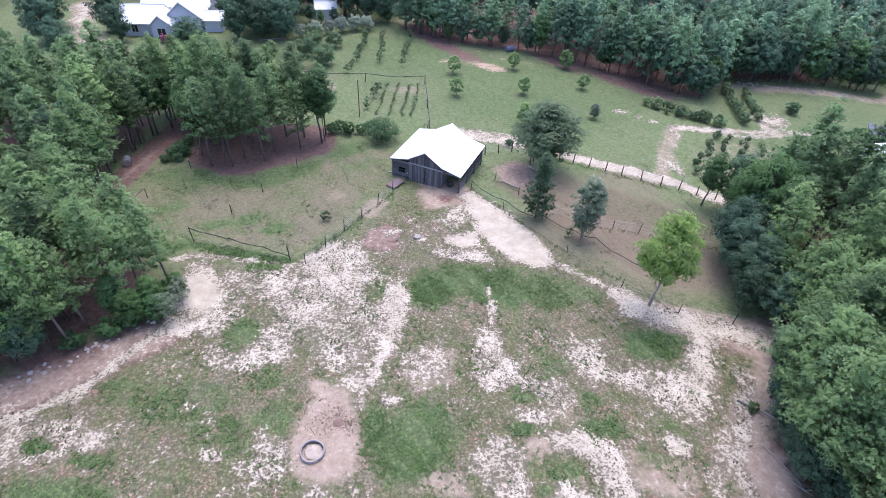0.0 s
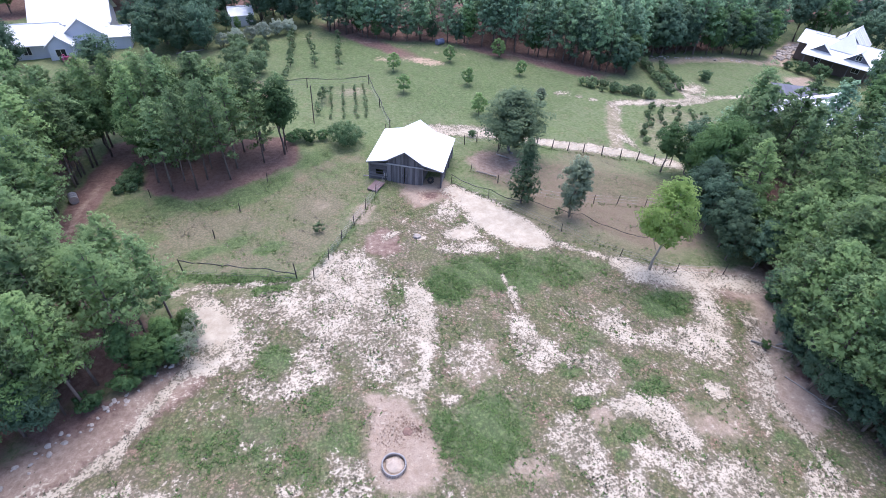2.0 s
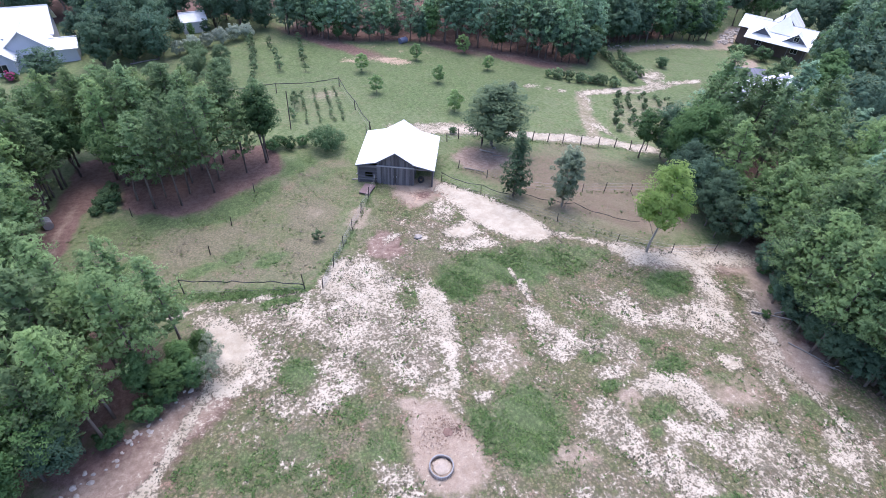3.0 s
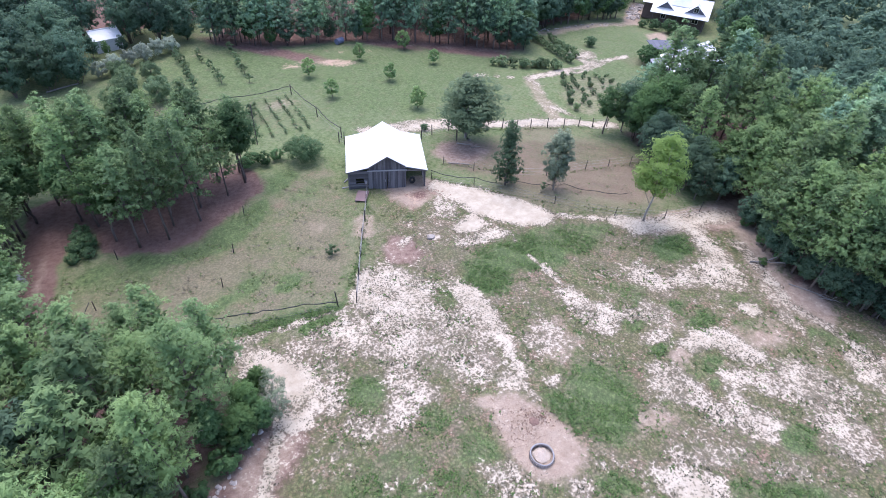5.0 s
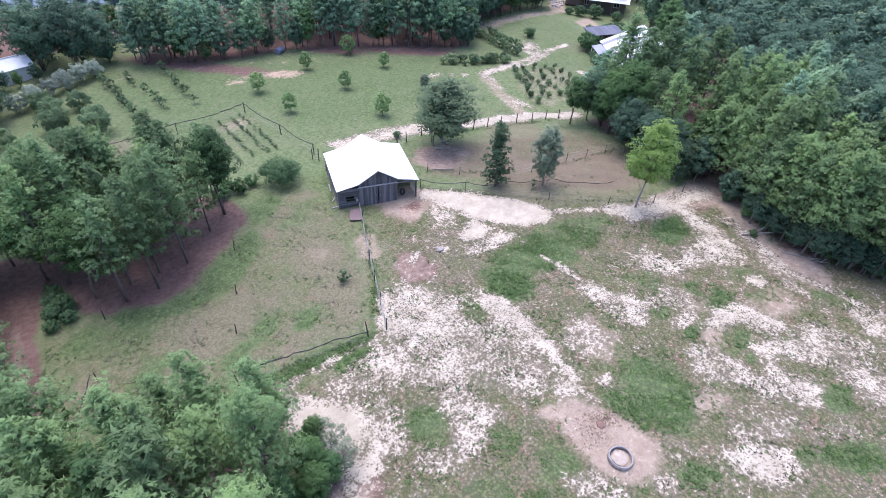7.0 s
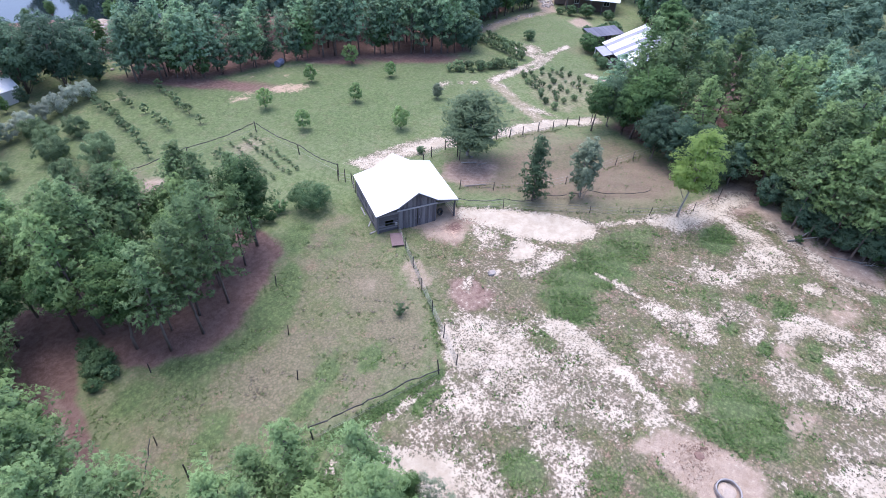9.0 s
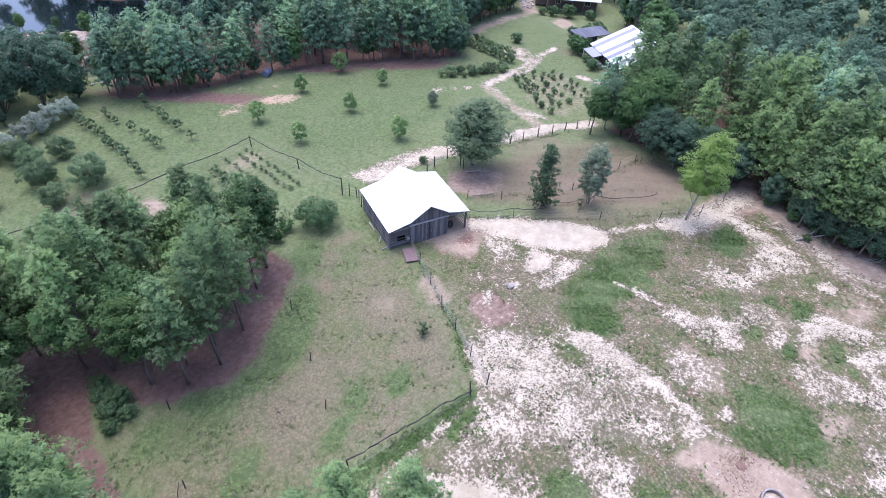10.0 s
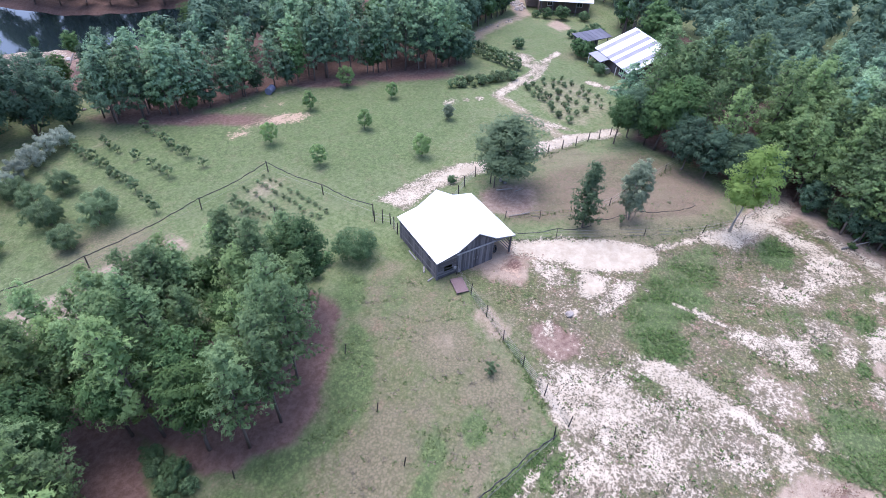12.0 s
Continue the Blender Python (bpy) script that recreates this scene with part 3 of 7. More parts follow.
trail(S, 0.14, 0.7, (5.7, 39.3), (6.0, 33.3), (5.8, 28.5), (6.7, 25.5), (7.3, 23.7))
# the sand fans out from the tree to the lane and down the edge of the field
area(S, 0.46, 2.5, (-7.7, 40.0), (-2.5, 35.4), (-2.3, 29.6), (-4.6, 23.6), (-9.1, 25.5), (-16.5, 35.5), (-11.5, 36.9))
area(S, 0.74, 2.0, (17.4, 34.8), (21.5, 32.6), (26.0, 31.0), (24.5, 28.8), (22.4, 28.4), (21.4, 30.9), (17.3, 31.4))
area(P, 0.66, 2.0, (23.4, 24.8), (25.2, 21.0), (25.0, 15.5), (20.6, 15.0), (21.3, 21.0))
area(L, 0.95, 1.2, (16.7, 30.0), (20.1, 30.2), (21.2, 27.6), (18.1, 27.1), (16.4, 27.9))
area(L, 0.7, 1.8, (4.3, 37.9), (10.4, 35.7), (4.0, 32.8), (-0.7, 34.2), (-1.1, 36.9))
area(S, 1.0, 1.0, (5.1, 51.0), (8.3, 46.8), (10.3, 43.9), (11.6, 41.2), (12.6, 38.4), (10.0, 37.9), (8.0, 38.7), (6.5, 41.2), (5.3, 43.3), (4.7, 46.0), (3.4, 49.4))
area(S, 1.0, 0.8, (3.5, 43.0), (5.7, 43.2), (4.8, 40.9), (3.7, 40.4), (1.7, 41.2), (1.7, 42.3))
area(P, 1.0, 1.2, (-0.9, 52.5), (1.4, 51.6), (5.1, 51.0), (4.7, 46.0), (3.6, 47.6), (1.1, 46.6), (-0.5, 46.8), (0.1, 50.0))
area(N, 0.66, 1.7, (2.2, 50.2), (3.4, 48.7), (1.9, 47.3), (-0.2, 47.9), (0.4, 49.6))
area(O, 0.5, 1.6, (0.4, 49.8), (2.6, 49.0), (2.6, 47.6), (0.3, 47.2))
blob(S, -1.0, 41.8, 0.5, 0.3, 0, 0.9)
blob(S, -3.2, 42.4, 1.1, 0.6, 30, 0.5)
area(S, 0.5, 1.0, (3.4, 47.4), (4.6, 45.0), (3.3, 43.4), (1.6, 44.2), (2.0, 46.4))
area(S, 0.55, 1.0, (1.2, 40.6), (5.8, 40.0), (6.4, 38.4), (2.4, 38.2), (-0.4, 39.6))
area(D, 0.75, 1.0, (-1.2, 40.2), (0.6, 40.4), (0.8, 38.6), (-0.6, 38.4))
area(L, 0.74, 1.8, (1.9, 37.4), (5.7, 37.8), (9.4, 36.0), (10.9, 33.7), (7.7, 31.7), (3.4, 33.0), (0.2, 33.6), (-1.0, 36.9))
area(S, 0.72, 0.9, (-2.5, 35.1), (-0.8, 33.4), (-1.8, 29.0), (-2.9, 26.2), (-3.8, 27.3), (-3.9, 29.6), (-3.6, 31.8), (-3.3, 33.8))
area(S, 0.55, 1.6, (-5.7, 38.9), (-4.3, 36.0), (-5.9, 33.1), (-7.1, 30.8), (-10.9, 35.3), (-9.0, 38.6))
area(L, 0.5, 1.2, (-4.6, 32.1), (-4.7, 30.3), (-6.9, 31.6))
area(S, 0.44, 1.5, (-28.5, 17.6), (-26.9, 18.6), (-24.8, 19.8), (-22.1, 19.0), (-22.4, 17.3), (-24.5, 16.2), (-26.5, 15.6))
area(L, 0.8, 1.5, (-25, 15.2), (-21.8, 16.2), (-18.0, 15.6), (-18.4, 14.2), (-23, 13))
area(L, 0.5, 3.0, (-21.5, 20.7), (-19.8, 23.8), (-15.7, 25.2), (-11.9, 22.9), (-12.2, 18.4), (-15.1, 17.9))
area(D, 0.62, 3.0, (6.5, 53), (14.5, 41.5), (22, 34.5), (29, 34), (32, 40), (32, 48), (27, 52.5), (13, 58.5), (8, 57))
area(L, 0.6, 2.0, (-0.9, 37.0), (2.1, 38.5), (10.8, 37.8), (16.6, 35.2), (17.2, 33.5), (10.8, 32.4), (4.5, 33.6), (-0.4, 34.5))
# bands of sand washed slantwise down the open field
area(S, 0.62, 1.6, (21.7, 29.3), (24.2, 28.8), (22.6, 24.5), (20.5, 22.0), (18.4, 22.2), (16.5, 23.8), (17.4, 25.8), (20.5, 26.1))
area(S, 0.55, 1.4, (11.5, 29.1), (14.6, 29.1), (14.3, 26.2), (18.3, 26.7), (17.0, 23.7), (14.1, 24.8), (12.0, 24.8), (11.2, 26.1))
area(S, 0.52, 1.2, (4.4, 30.1), (6.8, 29.5), (6.6, 27.2), (7.5, 25.1), (10.4, 24.9), (11.5, 23.3), (10.2, 21.8), (8.7, 22.8), (6.8, 23.8), (4.2, 23.4), (3.5, 25.9))
area(S, 0.74, 1.2, (9.2, 19.8), (11.6, 21.0), (12.4, 19.7), (13.4, 18.3), (13.8, 16.3), (13.5, 15.1), (11.7, 15.7), (11.3, 17.7), (9.4, 18.5))
area(S, 0.48, 1.2, (5.5, 21.4), (8.5, 22.4), (9.9, 21.3), (8.6, 20.0), (6.5, 20.6))
area(S, 0.52, 1.2, (3.1, 17.9), (4.6, 19.7), (6.2, 19.2), (6.5, 17.2), (6.9, 15.7), (5.3, 15.3), (3.2, 16.2))
area(S, 0.60, 0.9, (9.1, 16.6), (10.6, 15.7), (10.0, 14.4), (8.6, 15.0))
area(S, 0.50, 1.2, (3.9, 16.1), (6.7, 15.5), (7.9, 13.8), (8.5, 11.6), (6.6, 12.1), (4.8, 13.8))
area(S, 0.95, 0.6, (17.5, 20.1), (18.9, 19.4), (18.3, 18.2), (16.9, 18.9))
area(S, 0.46, 1.0, (21.9, 22.0), (23.2, 20.9), (20.1, 16.5), (19.1, 14.2), (18.3, 15.4), (18.8, 17.4))
area(S, 0.50, 1.4, (12.8, 15.4), (16.3, 14.2), (17.1, 11.3), (17.3, 9.1), (12.9, 10.3), (12.4, 12.5))
area(S, 0.50, 1.4, (20.3, 13.1), (21.6, 11.8), (20.8, 10.2), (22.3, 8.7), (21.4, 8.0), (19.2, 9.8))
area(S, 0.50, 1.2, (5.4, 19.6), (7.1, 18.2), (6.2, 14.8), (5.1, 14.2), (3.2, 16.3), (3.6, 18.0))
area(S, 0.55, 1.2, (8.5, 15.7), (8.9, 14.1), (10.0, 11.2), (7.1, 10.3), (5.7, 12.5), (6.2, 14.1))
area(S, 0.44, 1.6, (10.8, 16.4), (15.3, 12.7), (14.9, 7.4), (10.6, 6.0), (10.0, 8.1), (11.3, 11.4), (9.6, 14.9))
area(S, 0.85, 1.0, (-1.4, 13.7), (1.2, 11.7), (0.4, 9.8), (-1.3, 10.1), (-2.0, 11.6))
area(S, 0.48, 1.2, (20.3, 12.9), (21.6, 9.5), (17.7, 8.3), (17.4, 11.0))
area(S, 0.36, 1.2, (5.9, 10.2), (8.0, 8.1), (7.1, 7.0), (4.6, 8.9))
area(S, 0.40, 1.2, (-10.4, 21.2), (-8.6, 19.8), (-8.9, 17.5), (-9.8, 16.3), (-11.7, 17.8))
area(S, 0.34, 1.2, (-1.1, 19.1), (-1.6, 23.4), (-1.8, 22.2), (-3.7, 17.6))
area(P, 0.55, 1.6, (6.2, 19.2), (8.5, 18.3), (8.8, 17.3), (6.2, 17.5))
area(P, 0.50, 1.6, (-0.7, 27.8), (3.0, 27.4), (2.7, 23.3), (-0.5, 23.1))
area(P, 0.60, 1.0, (1.5, 17.1), (3.6, 15.2), (1.9, 14.6), (0.3, 15.9))
area(P, 0.50, 1.2, (-1.7, 16.9), (2.5, 15.5), (1.7, 14.7), (-1.4, 15.6))
area(P, 0.62, 1.4, (13.3, 18.3), (17.3, 17.0), (16.2, 15.1), (13.5, 16.0))
# trodden earth along the garden wire
area(P, 0.82, 2.0, (-32, 74.5), (-31, 80.6), (-24, 80.0), (-14.6, 79.0), (-14.2, 76.6), (-17.2, 73.6), (-23, 72))
area(N, 0.42, 2.0, (-31, 75.5), (-30, 79.8), (-24, 79.4), (-16.6, 78.4), (-17.2, 75.4), (-23, 74))
area(P, 0.26, 2.0, (-9.6, 79.6), (-2.0, 80.4), (-2.4, 69.4), (-9.0, 68.0))
area(P, 0.50, 2.5, (-4.0, 80.5), (1.5, 77.5), (-4.5, 75.5), (-8.5, 78.5))
# the paddock: litter under the grove, a lush rim, straw and green beyond it
area(N, 1.0, 1.2, (-12.0, 58.6), (-15.8, 55.4), (-18.6, 53.8), (-21.6, 52.4), (-23.8, 52.2), (-25.8, 53.4), (-27.4, 53.7), (-28.4, 55.2), (-29.6, 60.4), (-30, 66), (-14, 65), (-12, 61.5))
area(N, 1.0, 1.0, (-29.7, 61), (-31.4, 57.0), (-32.2, 54.4), (-32.4, 51.6), (-33.0, 49.4), (-33.8, 46.5), (-35.6, 44.6), (-35.6, 50), (-35.6, 56), (-34.5, 62), (-34, 67), (-30, 67))
trail(P, 0.5, .48, (-34.3, 48.0), (-33.8, 53.0), (-33.2, 56.5))
area(L, 1.0, 1.4, (-12.5, 56.8), (-15.5, 54.9), (-18.3, 53.4), (-21.4, 51.9), (-23.5, 51.8), (-25.5, 53.1), (-27.4, 53.2), (-26.9, 51.2), (-24.5, 50.1), (-21.4, 49.6), (-18.8, 50.0), (-15.7, 51.4), (-12.6, 53.9))
area(L, 0.72, 1.5, (-9, 61.4), (-7.2, 59.4), (-11.4, 56.4), (-12.6, 57.6), (-12.0, 60.4))
area(L, 0.42, 3.0, (-30.9, 54.4), (-27.8, 53.0), (-26.1, 49.5), (-27.3, 46.6), (-30.6, 46.4), (-31.9, 50.2))
area(L, 0.58, 1.6, (-26.6, 47.5), (-24.8, 45.7), (-25.5, 43.7), (-26.7, 43.2), (-28.2, 45.2))
area(L, 0.52, 1.8, (-18.0, 46.2), (-14.9, 45.7), (-17.2, 42.9), (-20.3, 41.4), (-21.5, 42.4))
area(L, 0.50, 2.0, (-7.6, 58.6), (-4.8, 56.4), (-8.6, 52.6), (-11.6, 54.4), (-10.4, 56.4))
area(D, 0.72, 2.2, (-24.1, 47.9), (-21.2, 48.9), (-18.2, 48.5), (-15.9, 47.7), (-13.4, 46.7), (-13.6, 45.0), (-17.4, 46.2), (-21.2, 43.7), (-23.6, 42.0), (-24.9, 45.5))
area(D, 0.95, 1.8, (-11.2, 51.8), (-8.1, 51.3), (-7.2, 48.0), (-10.4, 45.7), (-13.0, 47.4))
area(P, 0.40, 1.8, (-10.6, 50.8), (-8.4, 50.3), (-8.2, 48.2), (-10.2, 46.8), (-11.8, 48.0))
area(D, 0.70, 1.6, (-9.8, 57.4), (-4.8, 59.2), (-4.4, 57.2), (-9.6, 55.6))
area(D, 0.46, 2.4, (-12.4, 45.4), (-9.4, 45.0), (-10.8, 39.6), (-15.6, 40.2), (-16.4, 42.4))
area(D, 0.40, 1.4, (-33.4, 46.6), (-30.4, 46.0), (-29.0, 43.6), (-31.2, 43.0))
area(D, 0.36, 3.0, (-31.5, 54), (-32, 46), (-27, 42), (-22.7, 40.6), (-12, 38), (-4, 52), (-6, 60), (-13, 56), (-24, 51))
area(P, 0.36, 1.0, (-30.4, 42.3), (-29.2, 42.4), (-28.2, 43.6), (-28.8, 44.0))
area(P, 0.62, 1.4, (-33.6, 41.4), (-30.6, 41.4), (-30.4, 39.2), (-32.4, 38.6))
area(D, 1.0, 2.4, (-24.2, 48.6), (-20.6, 48.6), (-19.4, 46.6), (-21.0, 45.4), (-23.4, 46.0))
area(D, 0.85, 2.4, (-9.6, 46.6), (-9.0, 43.0), (-11.2, 40.4), (-13.4, 41.6), (-12.8, 45.0))
area(L, 0.56, 3.0, (-31, 53.5), (-26.4, 52.4), (-23.2, 50), (-25.4, 47.6), (-28.6, 48.2), (-31.6, 50))
for x, y, a, b in ((-22.4, 46.4, 2.4, 1.5), (-19.0, 47.8, 2.6, 1.1), (-16.4, 45.9, 1.4, 0.9), (-11.9, 43.4, 1.5, 2.2), (-12.3, 40.8, 1.3, 1.2), (-17.4, 40.7, 1.8, 0.8), (-31.0, 47.2, 1.5, 1.0)):
    blob(D, x, y, a, b, 20, 1.0)
for x, y, a, b in ((-27.0, 44.8, 2.0, 1.0), (-21.1, 42.7, 1.7, 0.9), (-18.6, 43.8, 1.6, 1.1), (-15.0, 42.3, 1.9, 0.8), (-29.6, 52.0, 1.8, 1.2)):
    blob(L, x, y, a, b, 20, 0.78)
# washed sand between the barn and the back road
area(S, 0.66, 1.5, (1.7, 66.4), (7.0, 66.1), (12.8, 64.7), (17.6, 61.6), (16.3, 59.9), (11.1, 61.5), (7.3, 62.8), (3.0, 63.2))
area(S, 1.0, 1.1, (8.6, 64.8), (12.8, 64.2), (17.2, 61.6), (16.3, 60.2), (12.0, 61.8), (9.4, 63.2))
trail(S, 0.8, 1.0, (16.0, 61.2), (20.4, 59.4), (24.5, 57.5), (28.9, 55.6), (34.6, 51.9))
# trodden reddish earth beside the paddock fence
area(P, 0.47, 1.6, (-4.5, 44.6), (-2.3, 43.0), (-1.9, 40.0), (-3.7, 38.8), (-6.4, 40.3), (-6.9, 42.6))
area(N, 0.95, 1.6, (-4.4, 44.0), (-2.4, 42.4), (-2.4, 39.8), (-4.0, 39.2), (-6.2, 40.6), (-6.4, 42.4))
# worn line under the paddock fence, earth along the far wood
trail(L, 0.3, .62, (-2.4, 52.2), (-6.9, 45.0), (-11.9, 37.2), (-17.0, 38.7), (-22.7, 39.9))
trail(P, 1.6, .62, (48, 89.5), (55, 88.6), (63, 89.4), (72, 90), (82, 92))
trail(P, 0.8, .4, (-10, 101.5), (3, 98.2), (12, 96.6), (22, 93.4), (31, 88), (41, 81))
area(N, 0.46, 3.0, (7.5, 52), (14.5, 42.5), (22, 35.5), (28, 34.8), (31, 40), (31, 47.5), (26, 51.5), (14, 57), (8, 56))
area(L, 0.46, 1.6, (24, 44.6), (30.5, 43.2), (31.2, 47), (26, 50.5), (20, 52.5), (18, 48))
# the trodden dung before the doors
dung = np.exp(-(((GX - 1.9) / 1.5) ** 2 + ((GY - 48.7) / 1.25) ** 2))
P -= 0.75 * P * dung
np.maximum(N, dung, out=N)
S[S < 0.5] *= (1 - np.clip(1.5 * L - 0.2, 0, 1))[S < 0.5]
N[GY > 118] = 0.8
S[(GX > -18) & (GX < -3) & (GY > 22) & (GY < 39)] *= 0.9
# the mown orchard and its slope stay greener
area(L, 0.47, 6.0, (-30, 84), (-22, 100), (-6, 103), (12, 95), (40, 80), (34, 74), (24, 66), (2, 68), (0, 81))
area(L, 0.38, 4.0, (44, 60), (40, 82), (60, 90), (80, 88), (66, 70), (52, 56))
area(L, 0.36, 5.0, (-62, 72), (-60, 88), (-24, 97), (-16, 84), (-20, 68), (-40, 69))
area(P, 0.9, 3.0, (78.9, 84.8), (87.8, 85.7), (81.9, 79.3), (74.6, 78.5))
trail(P, 1.8, 0.95, (84.5, 93.2), (91, 98), (98, 103))
trail(P, 1.8, 0.9, (-54, 90), (-58, 93), (-65, 103), (-71, 115))
trail(S, 1.3, 0.62, (-54, 90), (-58, 93), (-65, 103), (-71, 115))
# a shore of pale mud round the pond
area(N, 1.0, 4.0, (-14, 121), (6, 127), (26, 128), (40, 126), (44, 140), (30, 160), (0, 180), (-30, 180), (-22, 132))
area(P, 0.8, 2.5, (-3, 141), (3, 135.4), (2.4, 130), (-2, 130), (-8, 134))
area(S, 0.36, 2.0, (-3, 141), (3, 135.4), (2.4, 130), (-2, 130), (-8, 134))
area(P, 0.45, 3.0, (-12, 124), (4, 125), (7, 130), (3, 136), (-6, 140), (-16, 143))
area(P, 0.34, 2.0, (-6, 106), (-2, 106), (0, 116), (-2, 122), (-8, 122))
POND = np.zeros(GX.size)
area(POND, 1.0, 5.0, (-34, 156), (-16, 146), (-4, 142), (3, 137), (8, 132.2), (15, 128.5), (27, 126), (44, 123), (46, 131), (30, 137.5), (21, 143), (15, 147.5), (10, 153), (5, 166), (-4, 176), (-34, 178))


GX, GY = PLAIN_X, PLAIN_Y


def build_ground():
    w, h = len(XS), len(YS)
    wave = 0.06 * np.sin(GX * 0.9 + 0.4 * GY) * np.sin(GY * 0.7 - 0.3 * GX) + 0.03 * np.sin(GX * 2.3 + 1.7 * GY)
    hollow = -2.2 * POND
    co = np.c_[GX, GY, ground_z(GX, GY) + np.where(np.abs(GX) < 90, wave, 0) + hollow]
    i = np.arange(w * h).reshape(h, w)
    quads = np.c_[i[:-1, :-1].ravel(), i[:-1, 1:].ravel(), i[1:, 1:].ravel(), i[1:, :-1].ravel()]
    me = bpy.data.meshes.new("ground")
    me.from_pydata(co, [], quads)
    for name, (r, g, b) in (("cover", (S, P, L)), ("litter", (N, O, D)), ("worn", (F, F, F))):
        at = me.color_attributes.new(name, "FLOAT_COLOR", "POINT")
        at.data.foreach_set("color", np.c_[r, g, b, np.ones(w * h)].ravel().astype(np.float32))
    me.materials.append(GROUND)
    me.shade_smooth()
    return tagged(new("ground", me), "worn pasture of patchy grass, bare sand and straw", "ground", kind="structure")


build_ground()
pond = bmesh.new()
bmesh.ops.create_circle(pond, cap_ends=True, segments=48, radius=1.0, matrix=pose(2, 152, -2.55, 0, 0, -30) @ Matrix.Diagonal((52, 27, 1, 1)))
tagged(part("water", pond, WATER, None), "still dark pond water behind the woods", "water", kind="structure")


# ---- grass ----
def rounded(co, centres, idx, clump=0.75):
    """Turns each leaf's face outwards and gives it a normal that follows its clump and the crown."""
    p = co.mean(axis=1)
    face = np.cross(co[:, 1] - co[:, 0], co[:, 2] - co[:, 0])
    face /= np.linalg.norm(face, axis=1)[:, None] + 1e-12
    low, high = centres[:, 2].min(), centres[:, 2].max()
    heart = np.array((*centres.mean(axis=0)[:2], low + 0.4 * (high - low)))
    out, puff = (p - heart) * (1, 1, 0.7), p - centres[idx]
    out /= np.linalg.norm(out, axis=1)[:, None] + 1e-9
    puff /= np.linalg.norm(puff, axis=1)[:, None] + 1e-9
    nor = 0.6 * out + clump * puff + (0, 0, 0.12)
    flip = (face * nor).sum(axis=1) < 0
    co = co.copy()
    co[flip] = co[flip][:, ::-1]
    face[flip] *= -1
    nor += 0.4 * face
    nor /= np.linalg.norm(nor, axis=1)[:, None]
    return co, nor


def tri_mesh(name, co, mat, nor=None):
    """A mesh of loose triangles from an array (n, 3, 3), with one smooth normal a triangle where given."""
    n = len(co)
    me = bpy.data.meshes.new(name)
    me.vertices.add(3 * n)
    me.vertices.foreach_set("co", co.reshape(-1).astype(np.float32))
    me.loops.add(3 * n)
    me.loops.foreach_set("vertex_index", np.arange(3 * n, dtype=np.int32))
    me.polygons.add(n)
    me.polygons.foreach_set("loop_start", np.arange(0, 3 * n, 3, dtype=np.int32))
    me.update(calc_edges=True)
    me.materials.append(mat)
    if nor is not None:
        me.polygons.foreach_set("use_smooth", np.ones(n, dtype=bool))
        me.normals_split_custom_set(np.repeat(nor, 3, axis=0).tolist())
    return me


def field_at(field, x, y):
    ix, iy = np.clip(np.searchsorted(XS, x), 1, len(XS) - 1), np.clip(np.searchsorted(YS, y), 1, len(YS) - 1)
    return field[iy * len(XS) + ix]


def sow(name, count, x0, x1, y0, y1, mat, keep, tall, wide, label, blades=4):
    rng = np.random.default_rng(7 + count)
    x, y = rng.uniform(x0, x1, count), rng.uniform(y0, y1, count)
    k = rng.random(count) < keep(x, y)
    x, y = x[k], y[k]
    n = len(x)
    z = ground_z(x, y)
    size = rng.uniform(0.5, 1.3, n)
    co = np.zeros((n, blades, 3, 3))
    for b in range(blades):
        a = rng.uniform(0, 2 * np.pi, n)
        lean = rng.uniform(0.5, 1.2, n)
        d = np.c_[np.cos(a), np.sin(a), np.zeros(n)]
        s = np.c_[-np.sin(a), np.cos(a), np.zeros(n)]
        base = np.c_[x, y, z] + d * (0.2 * wide * size)[:, None]
        co[:, b, 0] = base - s * (0.3 * wide * size)[:, None] - (0, 0, 0.02)
        co[:, b, 1] = base + s * (0.3 * wide * size)[:, None] - (0, 0, 0.02)
        co[:, b, 2] = base + d * (wide * lean * size)[:, None] + np.c_[np.zeros(n), np.zeros(n), tall * size]
    return tagged(new(name, tri_mesh(name, co.reshape(-1, 3, 3), mat)), label, "grass", kind="stuff")


def bare(x, y):
    return np.clip(field_at(S, x, y) * 1.3 + field_at(P, x, y) + field_at(N, x, y), 0, 1)


sow("grass_tufts", 110000, -38, 34, 4, 62, BLADES, lambda x, y: (1 - bare(x, y)) * (1 - 0.9 * field_at(D, x, y)) * (0.05 + 0.2 * field_at(F, x, y) + 0.4 * field_at(L, x, y)), 0.045, 0.16, "short green pasture grass in uneven tufts")
sow("weed_clumps", 90000, -26, 30, 4, 42, WEEDS, lambda x, y: (1 - bare(x, y)) * (0.03 + 1.1 * np.clip(field_at(L, x, y) - 0.3, 0, 1)), 0.09, 0.19, "leafy green weeds growing among the grass", 5)
sow("sand_clods", 64000, -30, 28, 5, 44, CLODS, lambda x, y: np.clip(1.5 * field_at(S, x, y) - 0.2, 0, 0.75) * (field_at(S, x, y) < 0.84) + 0.03 * field_at(P, x, y) * (1 - field_at(S, x, y)), 0.06, 0.085, "dark clods and grass stubs dotted over the sand", 4)
sow("dry_grass", 9000, -36, 34, 36, 62, STRAWBLADES, lambda x, y: (1 - bare(x, y)) * 0.6 * field_at(D, x, y), 0.05, 0.2, "pale dry grass lying in tufts", 4)


